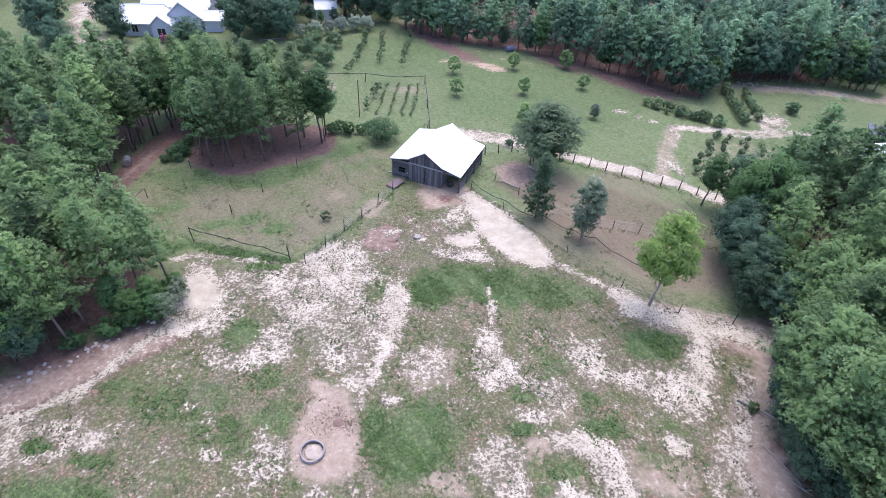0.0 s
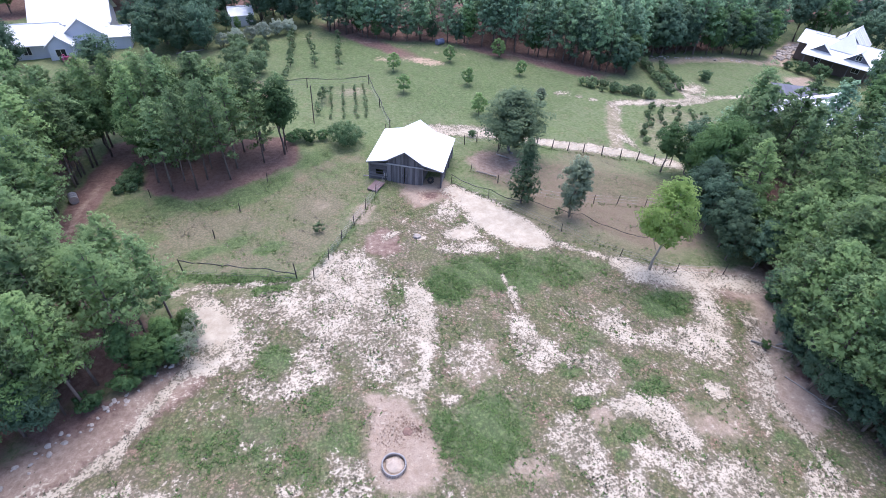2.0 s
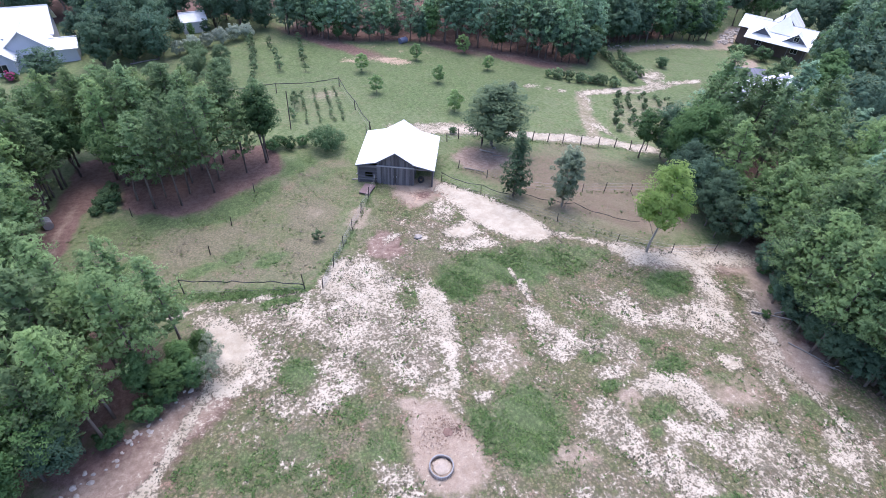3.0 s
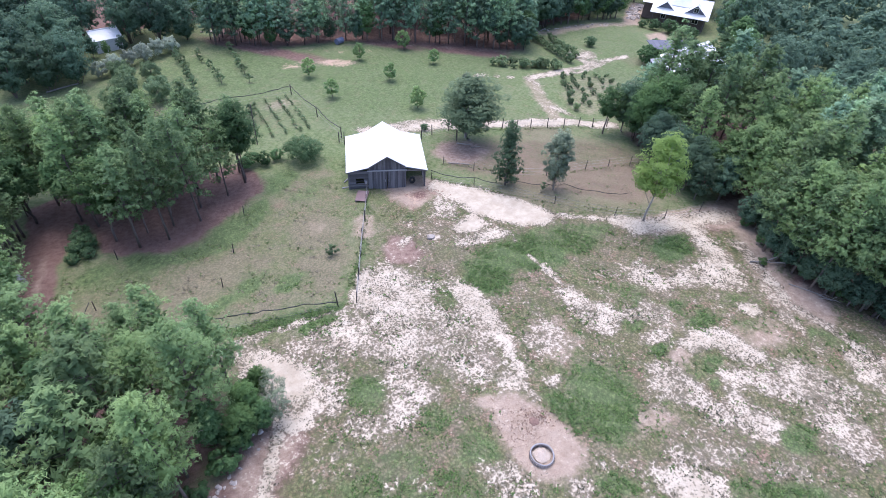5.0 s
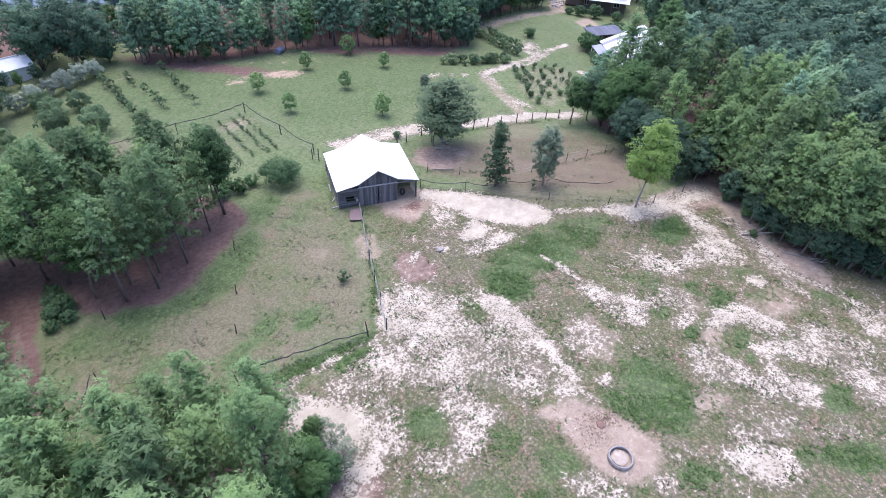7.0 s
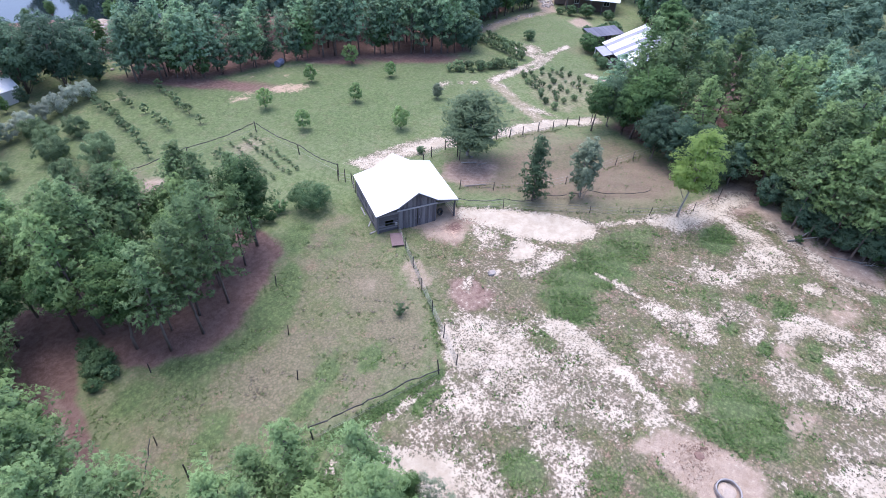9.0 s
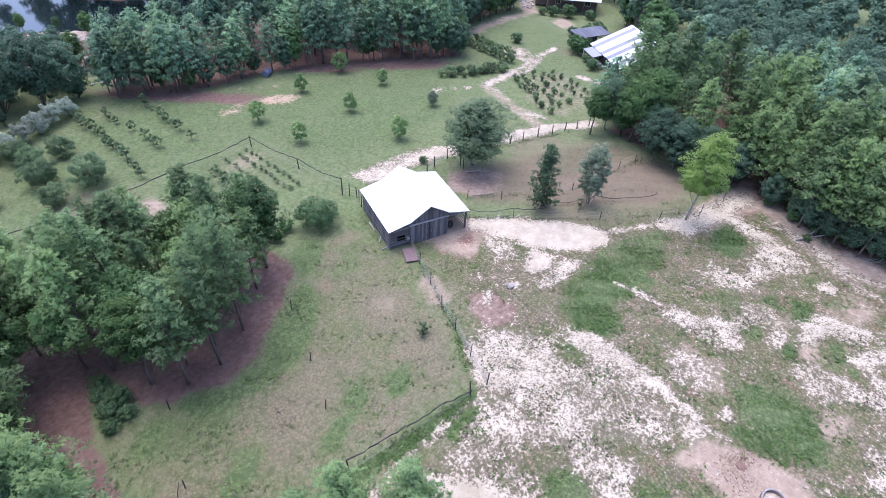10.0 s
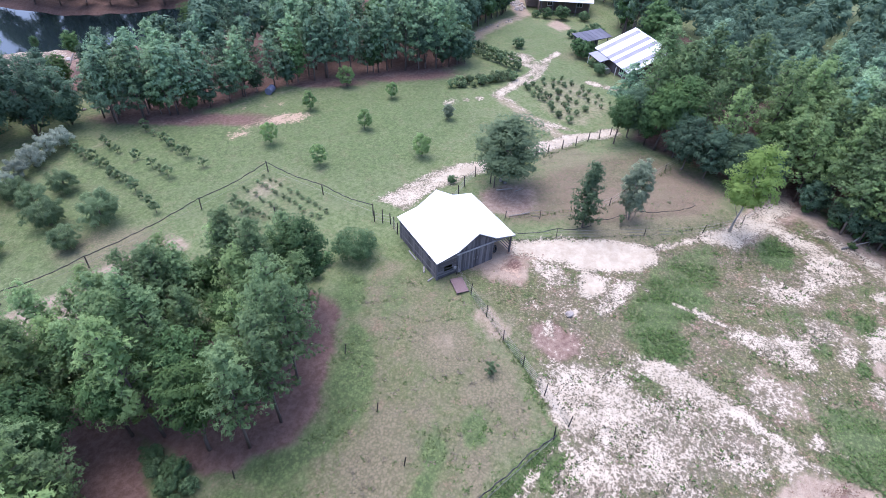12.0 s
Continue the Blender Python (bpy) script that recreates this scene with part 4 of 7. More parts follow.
def fence_line(x, y):
    best = np.full(len(x), 1e9)
    for (x0, y0), (x1, y1) in (((-2.4, 52.0), (-11.9, 37.2)), ((-11.9, 37.2), (-22.7, 40.1)), ((5.0, 51.0), (13.9, 40.4)), ((13.9, 40.4), (22.5, 32.6)), ((7.7, 53.4), (17.0, 45.4)), ((17.0, 45.4), (31.5, 42.0)), ((13.1, 60.4), (33.6, 51.6))):
        k = np.clip(((x - x0) * (x1 - x0) + (y - y0) * (y1 - y0)) / ((x1 - x0) ** 2 + (y1 - y0) ** 2), 0, 1)
        best = np.minimum(best, np.hypot(x - x0 - k * (x1 - x0), y - y0 - k * (y1 - y0)))
    return 0.35 * (best < 0.25) + 0.06 * (best < 0.7)


sow("fence_grass", 60000, -24, 34, 32, 62, BLADES, fence_line, 0.13, 0.11, "longer grass left standing under the wire fences", 5)


# ---- trees ----
def leaves(rng, centres, radii, per, length, width, flat=0.7, up=0.4, form=0.55):
    """Leaf triangles in clumps, facing outwards and up; an array of corners."""
    m = len(centres)
    c = np.repeat(centres, per, axis=0)
    r = np.repeat(radii, per)
    d = rng.normal(size=(m * per, 3))
    d /= np.linalg.norm(d, axis=1)[:, None]
    d[:, 2] = np.where(d[:, 2] < -0.3, -d[:, 2], d[:, 2])
    off = d * (r * rng.uniform(0.35, 1.0, m * per) ** 0.6)[:, None] * (1, 1, flat)
    p = c + off
    mid = centres.mean(axis=0) * (1, 1, 0.9)
    out = p - mid
    out /= np.linalg.norm(out, axis=1)[:, None] + 1e-9
    nor = d * (1.2 - form) + out * form + rng.normal(0, 0.28, d.shape) + (0, 0, 0.3)
    nor /= np.linalg.norm(nor, axis=1)[:, None]
    way = np.cross(nor, rng.normal(size=d.shape)) + (0, 0, up)
    way -= nor * (way * nor).sum(axis=1)[:, None]
    way /= np.linalg.norm(way, axis=1)[:, None] + 1e-9
    side = np.cross(nor, way)
    ln, wd = (length * rng.uniform(0.6, 1.35, m * per))[:, None], (width * rng.uniform(0.7, 1.3, m * per))[:, None]
    co = np.stack([p - way * ln * 0.4 - side * wd * 0.5, p - way * ln * 0.4 + side * wd * 0.5, p + way * ln * 0.6], axis=1)
    return co


def needles(rng, centres, radii, tufts, per, length, width):
    """Pine needles: small bursts that fan out of each puff, their flat sides turned outwards; an array of corners."""
    m = len(centres) * tufts
    c, r = np.repeat(centres, tufts, axis=0), np.repeat(radii, tufts)
    d = rng.normal(size=(m, 3))
    d[:, 2] = np.where(d[:, 2] < -0.2, -0.8 * d[:, 2], d[:, 2])
    d /= np.linalg.norm(d, axis=1)[:, None]
    p = c + d * (r * rng.uniform(0.55, 1.0, m))[:, None] * (1, 1, 0.85)
    n = m * per
    out = p - centres.mean(axis=0) * (1, 1, 0.85)
    out /= np.linalg.norm(out, axis=1)[:, None] + 1e-9
    face = np.repeat(d * 0.75 + out * 0.5 + (0, 0, 0.35), per, axis=0) + rng.normal(0, 0.26, (n, 3))
    face /= np.linalg.norm(face, axis=1)[:, None]
    way = rng.normal(size=(n, 3)) + (0, 0, 0.5)
    way -= face * (0.8 * (way * face).sum(axis=1))[:, None]
    way /= np.linalg.norm(way, axis=1)[:, None]
    side = np.cross(way, face)
    side /= np.linalg.norm(side, axis=1)[:, None] + 1e-9
    p = np.repeat(p, per, axis=0) + rng.normal(0, 0.05, (n, 3))
    ln, wd = (length * rng.uniform(0.65, 1.3, n))[:, None], (width * rng.uniform(0.7, 1.3, n))[:, None]
    return np.stack([p - way * ln * 0.25 - side * wd * 0.5, p - way * ln * 0.25 + side * wd * 0.5, p + way * ln * 0.75], axis=1)


def inner_mass(rng, centres, radii, per):
    """Broad sprays deep in each clump, which close the crown behind its outer leaves."""
    n = len(centres) * per
    low = centres.min(axis=0)[2]
    c = np.repeat(centres * (0.62, 0.62, 0.85) + (0, 0, 0.15 * low - 0.1), per, axis=0) + rng.normal(0, 0.12, (n, 3))
    r = np.repeat(radii, per)[:, None]
    a, b = rng.normal(size=(n, 3)), rng.normal(size=(n, 3))
    a /= np.linalg.norm(a, axis=1)[:, None]
    b -= a * (a * b).sum(axis=1)[:, None]
    b /= np.linalg.norm(b, axis=1)[:, None]
    return np.stack([c - a * r * 0.42 - b * r * 0.3, c + a * r * 0.42 - b * r * 0.3, c + b * r * 0.55], axis=1)


def pine_shape(rng, h, spread, start, limbs, point=0.66):
    """A bare bole under a rounded, uneven head of rising limbs that end in puffs of needles."""
    bend = rng.normal(0, 0.022 * h, 2)
    axis_at = lambda z: np.array((bend[0] * (z / h) ** 2, bend[1] * (z / h) ** 2, z))
    cs, rs, sticks = [], [], []
    heavy = rng.uniform(0, 2 * math.pi)
    for i in range(limbs):
        k = ((i + rng.random()) / limbs) ** 0.9
        f = start + (0.95 - start) * k
        a = i * 2.4 + rng.normal(0, 0.35)
        reach = spread * 1.08 * (1 - k) ** point * (0.62 + 0.38 * min(1, k / 0.22)) * rng.uniform(0.7, 1.12) * (1 + 0.16 * math.cos(a - heavy)) + 0.12
        b = axis_at(f * h)
        rise = reach * rng.uniform(0.18, 0.5)
        tip = b + (reach * math.cos(a), reach * math.sin(a), rise)
        sticks.append((b, tip))
        across = np.array((-math.sin(a), math.cos(a), 0.0))
        for q in np.linspace(0.5, 1.0, max(2, int(reach / 0.8) + 1)):
            cs.append(b + (tip - b) * q + (0, 0, 0.12) + across * rng.normal(0, 0.16 + 0.24 * q) + rng.normal(0, 0.08, 3))
            rs.append(rng.uniform(0.36, 0.62) * (0.7 + 0.3 * spread / 2.2))
    for q in range(4):
        cs.append(axis_at(h * (0.93 + 0.022 * q)) + rng.normal(0, 0.12, 3))
        rs.append(0.36)
    trunk = [axis_at(z) for z in np.linspace(-0.25, h * 0.95, 6)]
    return np.array(cs), np.array(rs), trunk, sticks


def broad_shape(rng, h, spread, start, clumps, round_=1.0):
    cs, rs, sticks = [], [], []
    mid, half = h * (start + 1) / 2, h * (1 - start) / 2
    lobes = [(rng.uniform(0, 2 * math.pi), rng.uniform(-0.5, 0.8), rng.uniform(0.7, 1.12)) for _ in range(9)]
    for i in range(clumps):
        d = rng.normal(size=3)
        d /= np.linalg.norm(d)
        swell = 0.78
        for a, e, s in lobes:
            near = d @ np.array((math.cos(a) * math.sqrt(1 - e * e), math.sin(a) * math.sqrt(1 - e * e), e))
            swell = max(swell, s * near ** 3) if near > 0.6 else swell
        r = swell * rng.uniform(0.3, 1.0) ** 0.5
        taper = 1.0 if d[2] < 0 else (1 - (1 - round_) * d[2])
        cs.append(np.array((d[0] * spread * r * taper, d[1] * spread * r * taper, mid + d[2] * half * r)))
        rs.append(rng.uniform(0.13, 0.24) * spread)
    trunk = [np.array((rng.normal(0, 0.02) * h * k, rng.normal(0, 0.02) * h * k, z)) for k, z in zip((0, 0.3, 0.7, 1.0, 1.1), (-0.25, h * start * 0.5, h * start, mid, h * 0.8))]
    for i in range(9):
        b = trunk[2] + (trunk[3] - trunk[2]) * rng.uniform(-0.2, 1.0)
        sticks.append((b, cs[rng.integers(len(cs))]))
    return np.array(cs), np.array(rs), trunk, sticks


KINDS = {}


def tree_kind(key, seed, shape, args, per, length, width, girth, leaf, bark, thing, flat=0.7, up=0.4, tufts=0):
    rng = np.random.default_rng(seed)
    cs, rs, trunk, sticks = shape(rng, *args)
    co = needles(rng, cs, rs, tufts, per, length, width) if tufts else leaves(rng, cs, rs, per, length, width, flat, up, 0.55 if args[0] > 5 else 0.1)
    idx = np.repeat(np.arange(len(cs)), len(co) // len(cs))
    if args[0] > 5:
        co = np.concatenate((co, inner_mass(rng, cs, rs, 3)))
        idx = np.concatenate((idx, np.repeat(np.arange(len(cs)), 3)))
    co, nor = rounded(co, cs, idx)
    bm = bmesh.new()
    tube(bm, trunk, girth, girth * 0.25, 6)
    for a, b in sticks:
        tube(bm, [a, b], girth * 0.28, girth * 0.08, 3)
    KINDS.setdefault(key, []).append((mesh_of("trunk", bm, bark, True), tri_mesh("crown", co, leaf, nor), thing))


for i in range(5):
    shape = (12.0, (2.1, 2.5, 1.9, 2.3, 2.7)[i], (0.30, 0.26, 0.36, 0.24, 0.28)[i], 36)
    tree_kind("pine", 10 + i, pine_shape, shape, 5, 0.215, 0.074, 0.12, PINE, BARK, "pine_tree", tufts=12)
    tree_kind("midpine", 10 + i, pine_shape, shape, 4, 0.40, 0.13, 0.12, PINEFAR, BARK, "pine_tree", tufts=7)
    tree_kind("lanepine", 10 + i, pine_shape, shape, 4, 0.40, 0.13, 0.12, PINE, BARK, "pine_tree", tufts=7)
for i in range(3):
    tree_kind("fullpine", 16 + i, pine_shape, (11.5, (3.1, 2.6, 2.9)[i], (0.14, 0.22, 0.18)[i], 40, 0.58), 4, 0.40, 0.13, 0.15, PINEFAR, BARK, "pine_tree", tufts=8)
for i in range(4):
    tree_kind("broad", 30 + i, broad_shape, (10.0, (3.0, 2.6, 3.4, 2.4)[i], (0.25, 0.3, 0.2, 0.3)[i], 165, 0.8), 32, 0.235, 0.125, 0.16, LEAF, BARK, "leafy_tree", 0.8, 0.2)
for i in range(3):
    tree_kind("low", 35 + i, broad_shape, (8.0, (2.7, 2.3, 2.5)[i], 0.03, 165, 0.75), 32, 0.235, 0.125, 0.14, (DARKLEAF, LEAF, DARKLEAF)[i], BARK, "leafy_tree", 0.8, 0.2)
    tree_kind("midlow", 35 + i, broad_shape, (8.0, (2.7, 2.3, 2.5)[i], 0.03, 112, 0.75), 21, 0.36, 0.19, 0.14, (DARKLEAF, LEAF, DARKLEAF)[i], BARK, "leafy_tree", 0.8, 0.2)
    tree_kind("midbroad", 30 + i, broad_shape, (10.0, (3.0, 2.6, 3.4)[i], (0.25, 0.3, 0.2)[i], 112, 0.8), 21, 0.36, 0.19, 0.16, (DARKLEAF, LEAF, DARKLEAF)[i], BARK, "leafy_tree", 0.8, 0.2)
for i in range(2):
    tree_kind("dark", 40 + i, broad_shape, (9.0, (3.6, 3.2)[i], -0.03, 150, 0.85), 26, 0.30, 0.16, 0.2, DARKLEAF, BARK, "dark_tree", 0.85, 0.3)
tree_kind("yellow", 58, broad_shape, (11.4, 2.9, 0.22, 150, 0.62), 46, 0.22, 0.12, 0.13, YELLOWLEAF, PALEBARK, "leafy_tree", 0.8, 0.2)
tree_kind("cedar", 51, pine_shape, (8.4, 1.9, 0.02, 60, 0.8), 5, 0.26, 0.09, 0.12, OAKLEAF, BARK, "cedar_tree", tufts=10)
tree_kind("thin", 52, broad_shape, (7.8, 1.55, -0.02, 150, 0.7), 34, 0.27, 0.085, 0.1, DRYLEAF, PALEBARK, "sparse_tree", 0.9, 0.5)
tree_kind("wispy", 54, broad_shape, (4.9, 1.35, 0.12, 75, 0.8), 15, 0.19, 0.075, 0.06, DRYLEAF, PALEBARK, "sparse_tree", 0.9, 0.5)
tree_kind("oak", 53, broad_shape, (10.4, 2.9, 0.03, 210, 0.6), 44, 0.23, 0.11, 0.2, OAKLEAF, PALEBARK, "leafy_tree", 0.85, 0.3)
for i in range(2):
    tree_kind("orchard", 60 + i, broad_shape, (3.3, 1.4, 0.06, 60, 0.75), 44, 0.20, 0.10, 0.05, FRUITLEAF, BARK, "orchard_tree", 0.8, 0.4)
    tree_kind("bush", 64 + i, broad_shape, (2.2, 1.5, 0.02, 90, 0.95), 34, 0.19, 0.085, 0.05, BUSHLEAF, BARK, "bush", 0.8, 0.5)
    tree_kind("round_bush", 90 + i, broad_shape, (3.1, 2.55, 0.0, 150, 0.98), 44, 0.20, 0.085, 0.07, BUSHLEAF, BARK, "bush", 0.85, 0.7)
    tree_kind("shrub", 86 + i, broad_shape, (2.2, 1.35, 0.0, 64, 0.95), 40, 0.38, 0.05, 0.05, SHRUBLEAF, BARK, "shrub", 0.9, 1.2)
    tree_kind("green_bush", 68 + i, broad_shape, (1.7, 1.1, 0.02, 48, 0.95), 34, 0.17, 0.095, 0.04, LEAF, BARK, "bush", 0.8, 0.4)
    tree_kind("grey", 72 + i, broad_shape, (3.2, 2.1, 0.02, 80, 0.9), 36, 0.28, 0.12, 0.06, GREYLEAF, BARK, "grey_shrub", 0.85, 0.5)
    tree_kind("berry", 76 + i, broad_shape, (1.15, 0.60, 0.02, 22, 0.8), 18, 0.22, 0.11, 0.03, SHRUBLEAF, BARK, "berry_bush", 0.9, 0.8)
    tree_kind("sapling", 80 + i, broad_shape, (1.9, 0.5, 0.1, 18, 0.5), 20, 0.24, 0.08, 0.025, SHRUBLEAF, BARK, "sapling", 0.9, 0.8)
MADE = {}


def plant(key, x, y, size, label, category="tree", group="", turn=None, wide=1.0, which=None):
    """A tree of a kind: trunk and crown under one thing."""
    rng = random.Random(int(x * 131 + y * 977))
    i = rng.randrange(len(KINDS[key])) if which is None else which
    turn = rng.uniform(0, 360) if turn is None else turn
    trunk, crown, name = KINDS[key][i]
    m = pose(x, y, float(ground_z(x, y)) - 0.05, rng.uniform(-2.5, 2.5), rng.uniform(-2.5, 2.5), turn) @ Matrix.Diagonal((size * wide, size * wide, size, 1))
    if (key, i) in MADE:
        ob = copy_thing(MADE[key, i], m)
        ob.matrix_basis = m
        return tagged(ob, label, category, group)
    ob = empty(name, m, label, category, group)
    part("trunk", trunk, None, ob)
    part("crown", crown, None, ob)
    MADE[key, i] = ob
    return ob


def inside(poly, x, y):
    r = False
    for (x0, y0), (x1, y1) in zip(poly, poly[1:] + poly[:1]):
        if (y0 > y) != (y1 > y) and x < (x1 - x0) * (y - y0) / (y1 - y0) + x0:
            r = not r
    return r


def near_by(x, y):
    return -37 < x < (36 if y < 30 else 46) and y < 70


def depth(poly, x, y):
    """Distance from a point inside the polygon to its nearest edge."""
    best = 1e9
    for (x0, y0), (x1, y1) in zip(poly, poly[1:] + poly[:1]):
        k = max(0, min(1, ((x - x0) * (x1 - x0) + (y - y0) * (y1 - y0)) / ((x1 - x0) ** 2 + (y1 - y0) ** 2)))
        best = min(best, math.hypot(x - x0 - k * (x1 - x0), y - y0 - k * (y1 - y0)))
    return best


def wood(poly, count, gap, seed, broad_share, low, high, label, group, limit=lambda x, y: True):
    rng = random.Random(seed)
    xs, ys = [p[0] for p in poly], [p[1] for p in poly]
    put = []
    for _ in range(count * 60):
        x, y = rng.uniform(min(xs), max(xs)), rng.uniform(min(ys), max(ys))
        if inside(poly, x, y) and limit(x, y) and all((x - a) ** 2 + (y - b) ** 2 > gap * gap for a, b in put):
            put.append((x, y))
            fine = near_by(x, y) and (group == "pine grove" or depth(poly, x, y) < 3.6)
            k = 0.8 if group == "orchard woods" and x < 16 else 1.0
            if rng.random() < broad_share:
                plant("broad" if fine else "midbroad", x, y, k * rng.uniform(low, high) * 1.05, "leafy green tree growing " + label, "tree", group)
            else:
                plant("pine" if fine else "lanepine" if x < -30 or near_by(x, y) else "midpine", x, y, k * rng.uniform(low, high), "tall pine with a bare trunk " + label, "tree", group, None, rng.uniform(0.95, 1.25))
        if len(put) >= count:
            break


def edge_row(pts, gap, seed, low_share, pine_share, low, high, label, group, rest="broad"):
    """Trees set close along a line: leafy to the ground, with pines between."""
    rng = random.Random(seed)
    for (x0, y0), (x1, y1) in zip(pts, pts[1:]):
        n = max(1, round(math.hypot(x1 - x0, y1 - y0) / gap))
        for k in range(n):
            f = (k + rng.uniform(-0.25, 0.25)) / n
            x, y, s = x0 + (x1 - x0) * f + rng.uniform(-0.5, 0.5), y0 + (y1 - y0) * f + rng.uniform(-0.5, 0.5), rng.uniform(low, high)
            s *= 0.8 if group == "orchard woods" and x < 16 else 1.0
            r = rng.random()
            if r < low_share:
                plant("low" if near_by(x, y) else "midlow", x, y, s, "leafy tree branched to the ground " + label, "tree", group)
            elif r < low_share + pine_share:
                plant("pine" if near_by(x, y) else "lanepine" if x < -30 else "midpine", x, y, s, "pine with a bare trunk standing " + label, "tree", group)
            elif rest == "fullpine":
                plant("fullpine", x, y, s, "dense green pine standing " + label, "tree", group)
            else:
                plant("broad" if near_by(x, y) else "midbroad", x, y, s, "leafy green tree standing " + label, "tree", group)


wood(((-37, 66.5), (-36, 70.5), (-29, 69.5), (-20, 67), (-16, 65.2), (-31, 64.8)), 17, 2.0, 8, 0.25, 0.75, 0.95, "in the grove beside the paddock", "pine grove")
wood(GROVE, 36, 2.1, 1, 0.3, 0.76, 1.04, "in the grove beside the paddock", "pine grove")
edge_row([(-35.4, 45.5), (-35.9, 48.5), (-36.3, 52.2), (-36.0, 56.6), (-35.0, 60), (-33.6, 64), (-35.3, 68)], 1.7, 26, 0.2, 0.62, 0.75, 0.95, "along the dirt lane", "lane woods")
wood(WOOD_LEFT, 40, 2.6, 2, 0.12, 0.8, 1.05, "along the dirt lane", "lane woods", lambda x, y: x > -52)
wood(WOOD_NEAR_LEFT, 30, 2.7, 3, 0.1, 0.75, 0.95, "by the stony field track", "track woods", lambda x, y: x > -42 and (x < -29 or y < 31) and (x + 31.9) ** 2 + (y - 40.3) ** 2 > 14)
for x, y, s, w in ((-22.6, 34.2, 0.74, 1.25), (-25.4, 35.6, 0.78, 1.3), (-28.6, 35.2, 0.76, 1.05), (-27.0, 37.6, 0.66, 1.2), (-32.9, 37.2, 0.76, 1.1), (-33.4, 42.4, 0.76, 1.3), (-35.2, 40.2, 0.8, 1.3), (-36.2, 44.4, 0.78, 1.25), (-24.2, 32.6, 0.72, 1.2), (-26.8, 32.6, 0.8, 1.25), (-36.4, 37.6, 0.82, 1.25)):
    plant("pine", x, y, s, "tufted green pine by the stony field track", "tree", "track woods", None, w)
for x, y, s, w in ((-20.5, 29.5, 0.75, 1.1), (-20.3, 31.3, 0.7, 1.2)):
    plant("wispy", x, y, s, "sparse grey-green tree growing on the sand", "tree", "track woods", None, w)
for x, y, s in ((-20.9, 32.3, 0.4), (-22.2, 30.6, 0.56), (-21.5, 29.3, 0.42), (-23.0, 28.9, 0.56), (-24.6, 29.8, 0.62), (-28.8, 29.2, 0.9)):
    plant("low", x, y, s, "bright leafy tree branched to the ground by the stony field track", "tree", "track woods", which=1)
edge_row([(-31.5, 23.6), (-27.8, 26.4), (-25.2, 27.8)], 1.9, 21, 0.55, 0.4, 0.65, 0.95, "by the stony field track", "track woods")
wood(WOOD_NEAR_RIGHT, 36, 2.9, 4, 0.06, 0.85, 1.2, "at the sandy field edge", "field edge woods", lambda x, y: x < 46 and y > 4)
edge_row([(56, 31.6), (53, 30.2), (52, 27.8), (40, 27.4), (33, 27.0), (30.2, 26.2), (27.4, 23.6), (25.9, 21.2), (25.2, 18.4), (25.8, 14.8), (27, 11), (29, 5)], 2.2, 22, 0.08, 0.88, 0.78, 1.05, "at the sandy field edge", "field edge woods")
wood(WOOD_RIGHT, 38, 3.2, 5, 0.3, 0.85, 1.2, "behind the back paddock", "paddock woods", lambda x, y: x < 56)
edge_row([(30.8, 34.6), (30.6, 36.5), (32.0, 39.5), (32.6, 43), (33.4, 47.5), (35, 49.8), (40, 50.4), (46, 49), (52, 48)], 2.6, 23, 0.84, 0.08, 0.85, 1.12, "behind the back paddock", "paddock woods")
edge_row([(32, 33.2), (42, 32.7), (54, 32.2), (58, 30.4)], 2.8, 24, 0.8, 0.08, 0.85, 1.15, "beside the shady lane", "paddock woods")
edge_row([(-6, 107), (3, 100), (13, 98.4), (23, 94.8), (32, 89.4), (38, 84.4), (43.4, 81.8), (45.5, 85), (50, 92.4), (57, 93.2)], 2.3, 25, 0.3, 0.08, 0.78, 1.05, "in the woods behind the orchard", "orchard woods", "fullpine")
wood(WOOD_FAR, 80, 2.6, 6, 0.1, 0.85, 1.05, "in the woods behind the orchard", "orchard woods", lambda x, y: depth(WOOD_FAR, x, y) < 12 and y < 112)


edge_row([(51, 90.6), (57, 91.6), (66, 92.6), (76, 94.2), (86, 98)], 2.4, 27, 0.85, 0.0, 1.0, 1.35, "in the woods behind the orchard", "orchard woods", "fullpine")
edge_row([(60, 98), (70, 99), (80, 101), (96, 106)], 3.2, 28, 0.3, 0.2, 1.0, 1.3, "in the woods behind the orchard", "orchard woods", "fullpine")

edge_row([(99, 105), (103, 99.5), (107, 92), (107, 82), (104, 74)], 3.4, 29, 0.5, 0.0, 1.1, 1.5, "in the woods behind the orchard", "orchard woods")
edge_row([(70.5, 57.5), (73, 60), (78, 64.5), (84, 69.0), (91, 71), (99, 73.5)], 2.8, 30, 0.6, 0.2, 1.0, 1.4, "behind the back paddock", "paddock woods")
edge_row([(-62, 122), (-50, 122), (-38, 119), (-28, 117)], 4.0, 31, 0.5, 0.2, 1.0, 1.4, "behind the pale house", "garden trees")


for x, y, s in ((-5.5, 104.6, 0.85), (-2.6, 103.0, 0.9), (0.2, 101.6, 0.85), (-3.6, 107.4, 0.9), (-0.4, 105.4, 0.95), (2.6, 103.4, 0.9), (5.4, 101.4, 0.85), (-1.6, 109.6, 0.9)):
    plant("fullpine", x, y, s, "dense green pine at the end of the orchard woods", "tree", "orchard woods")


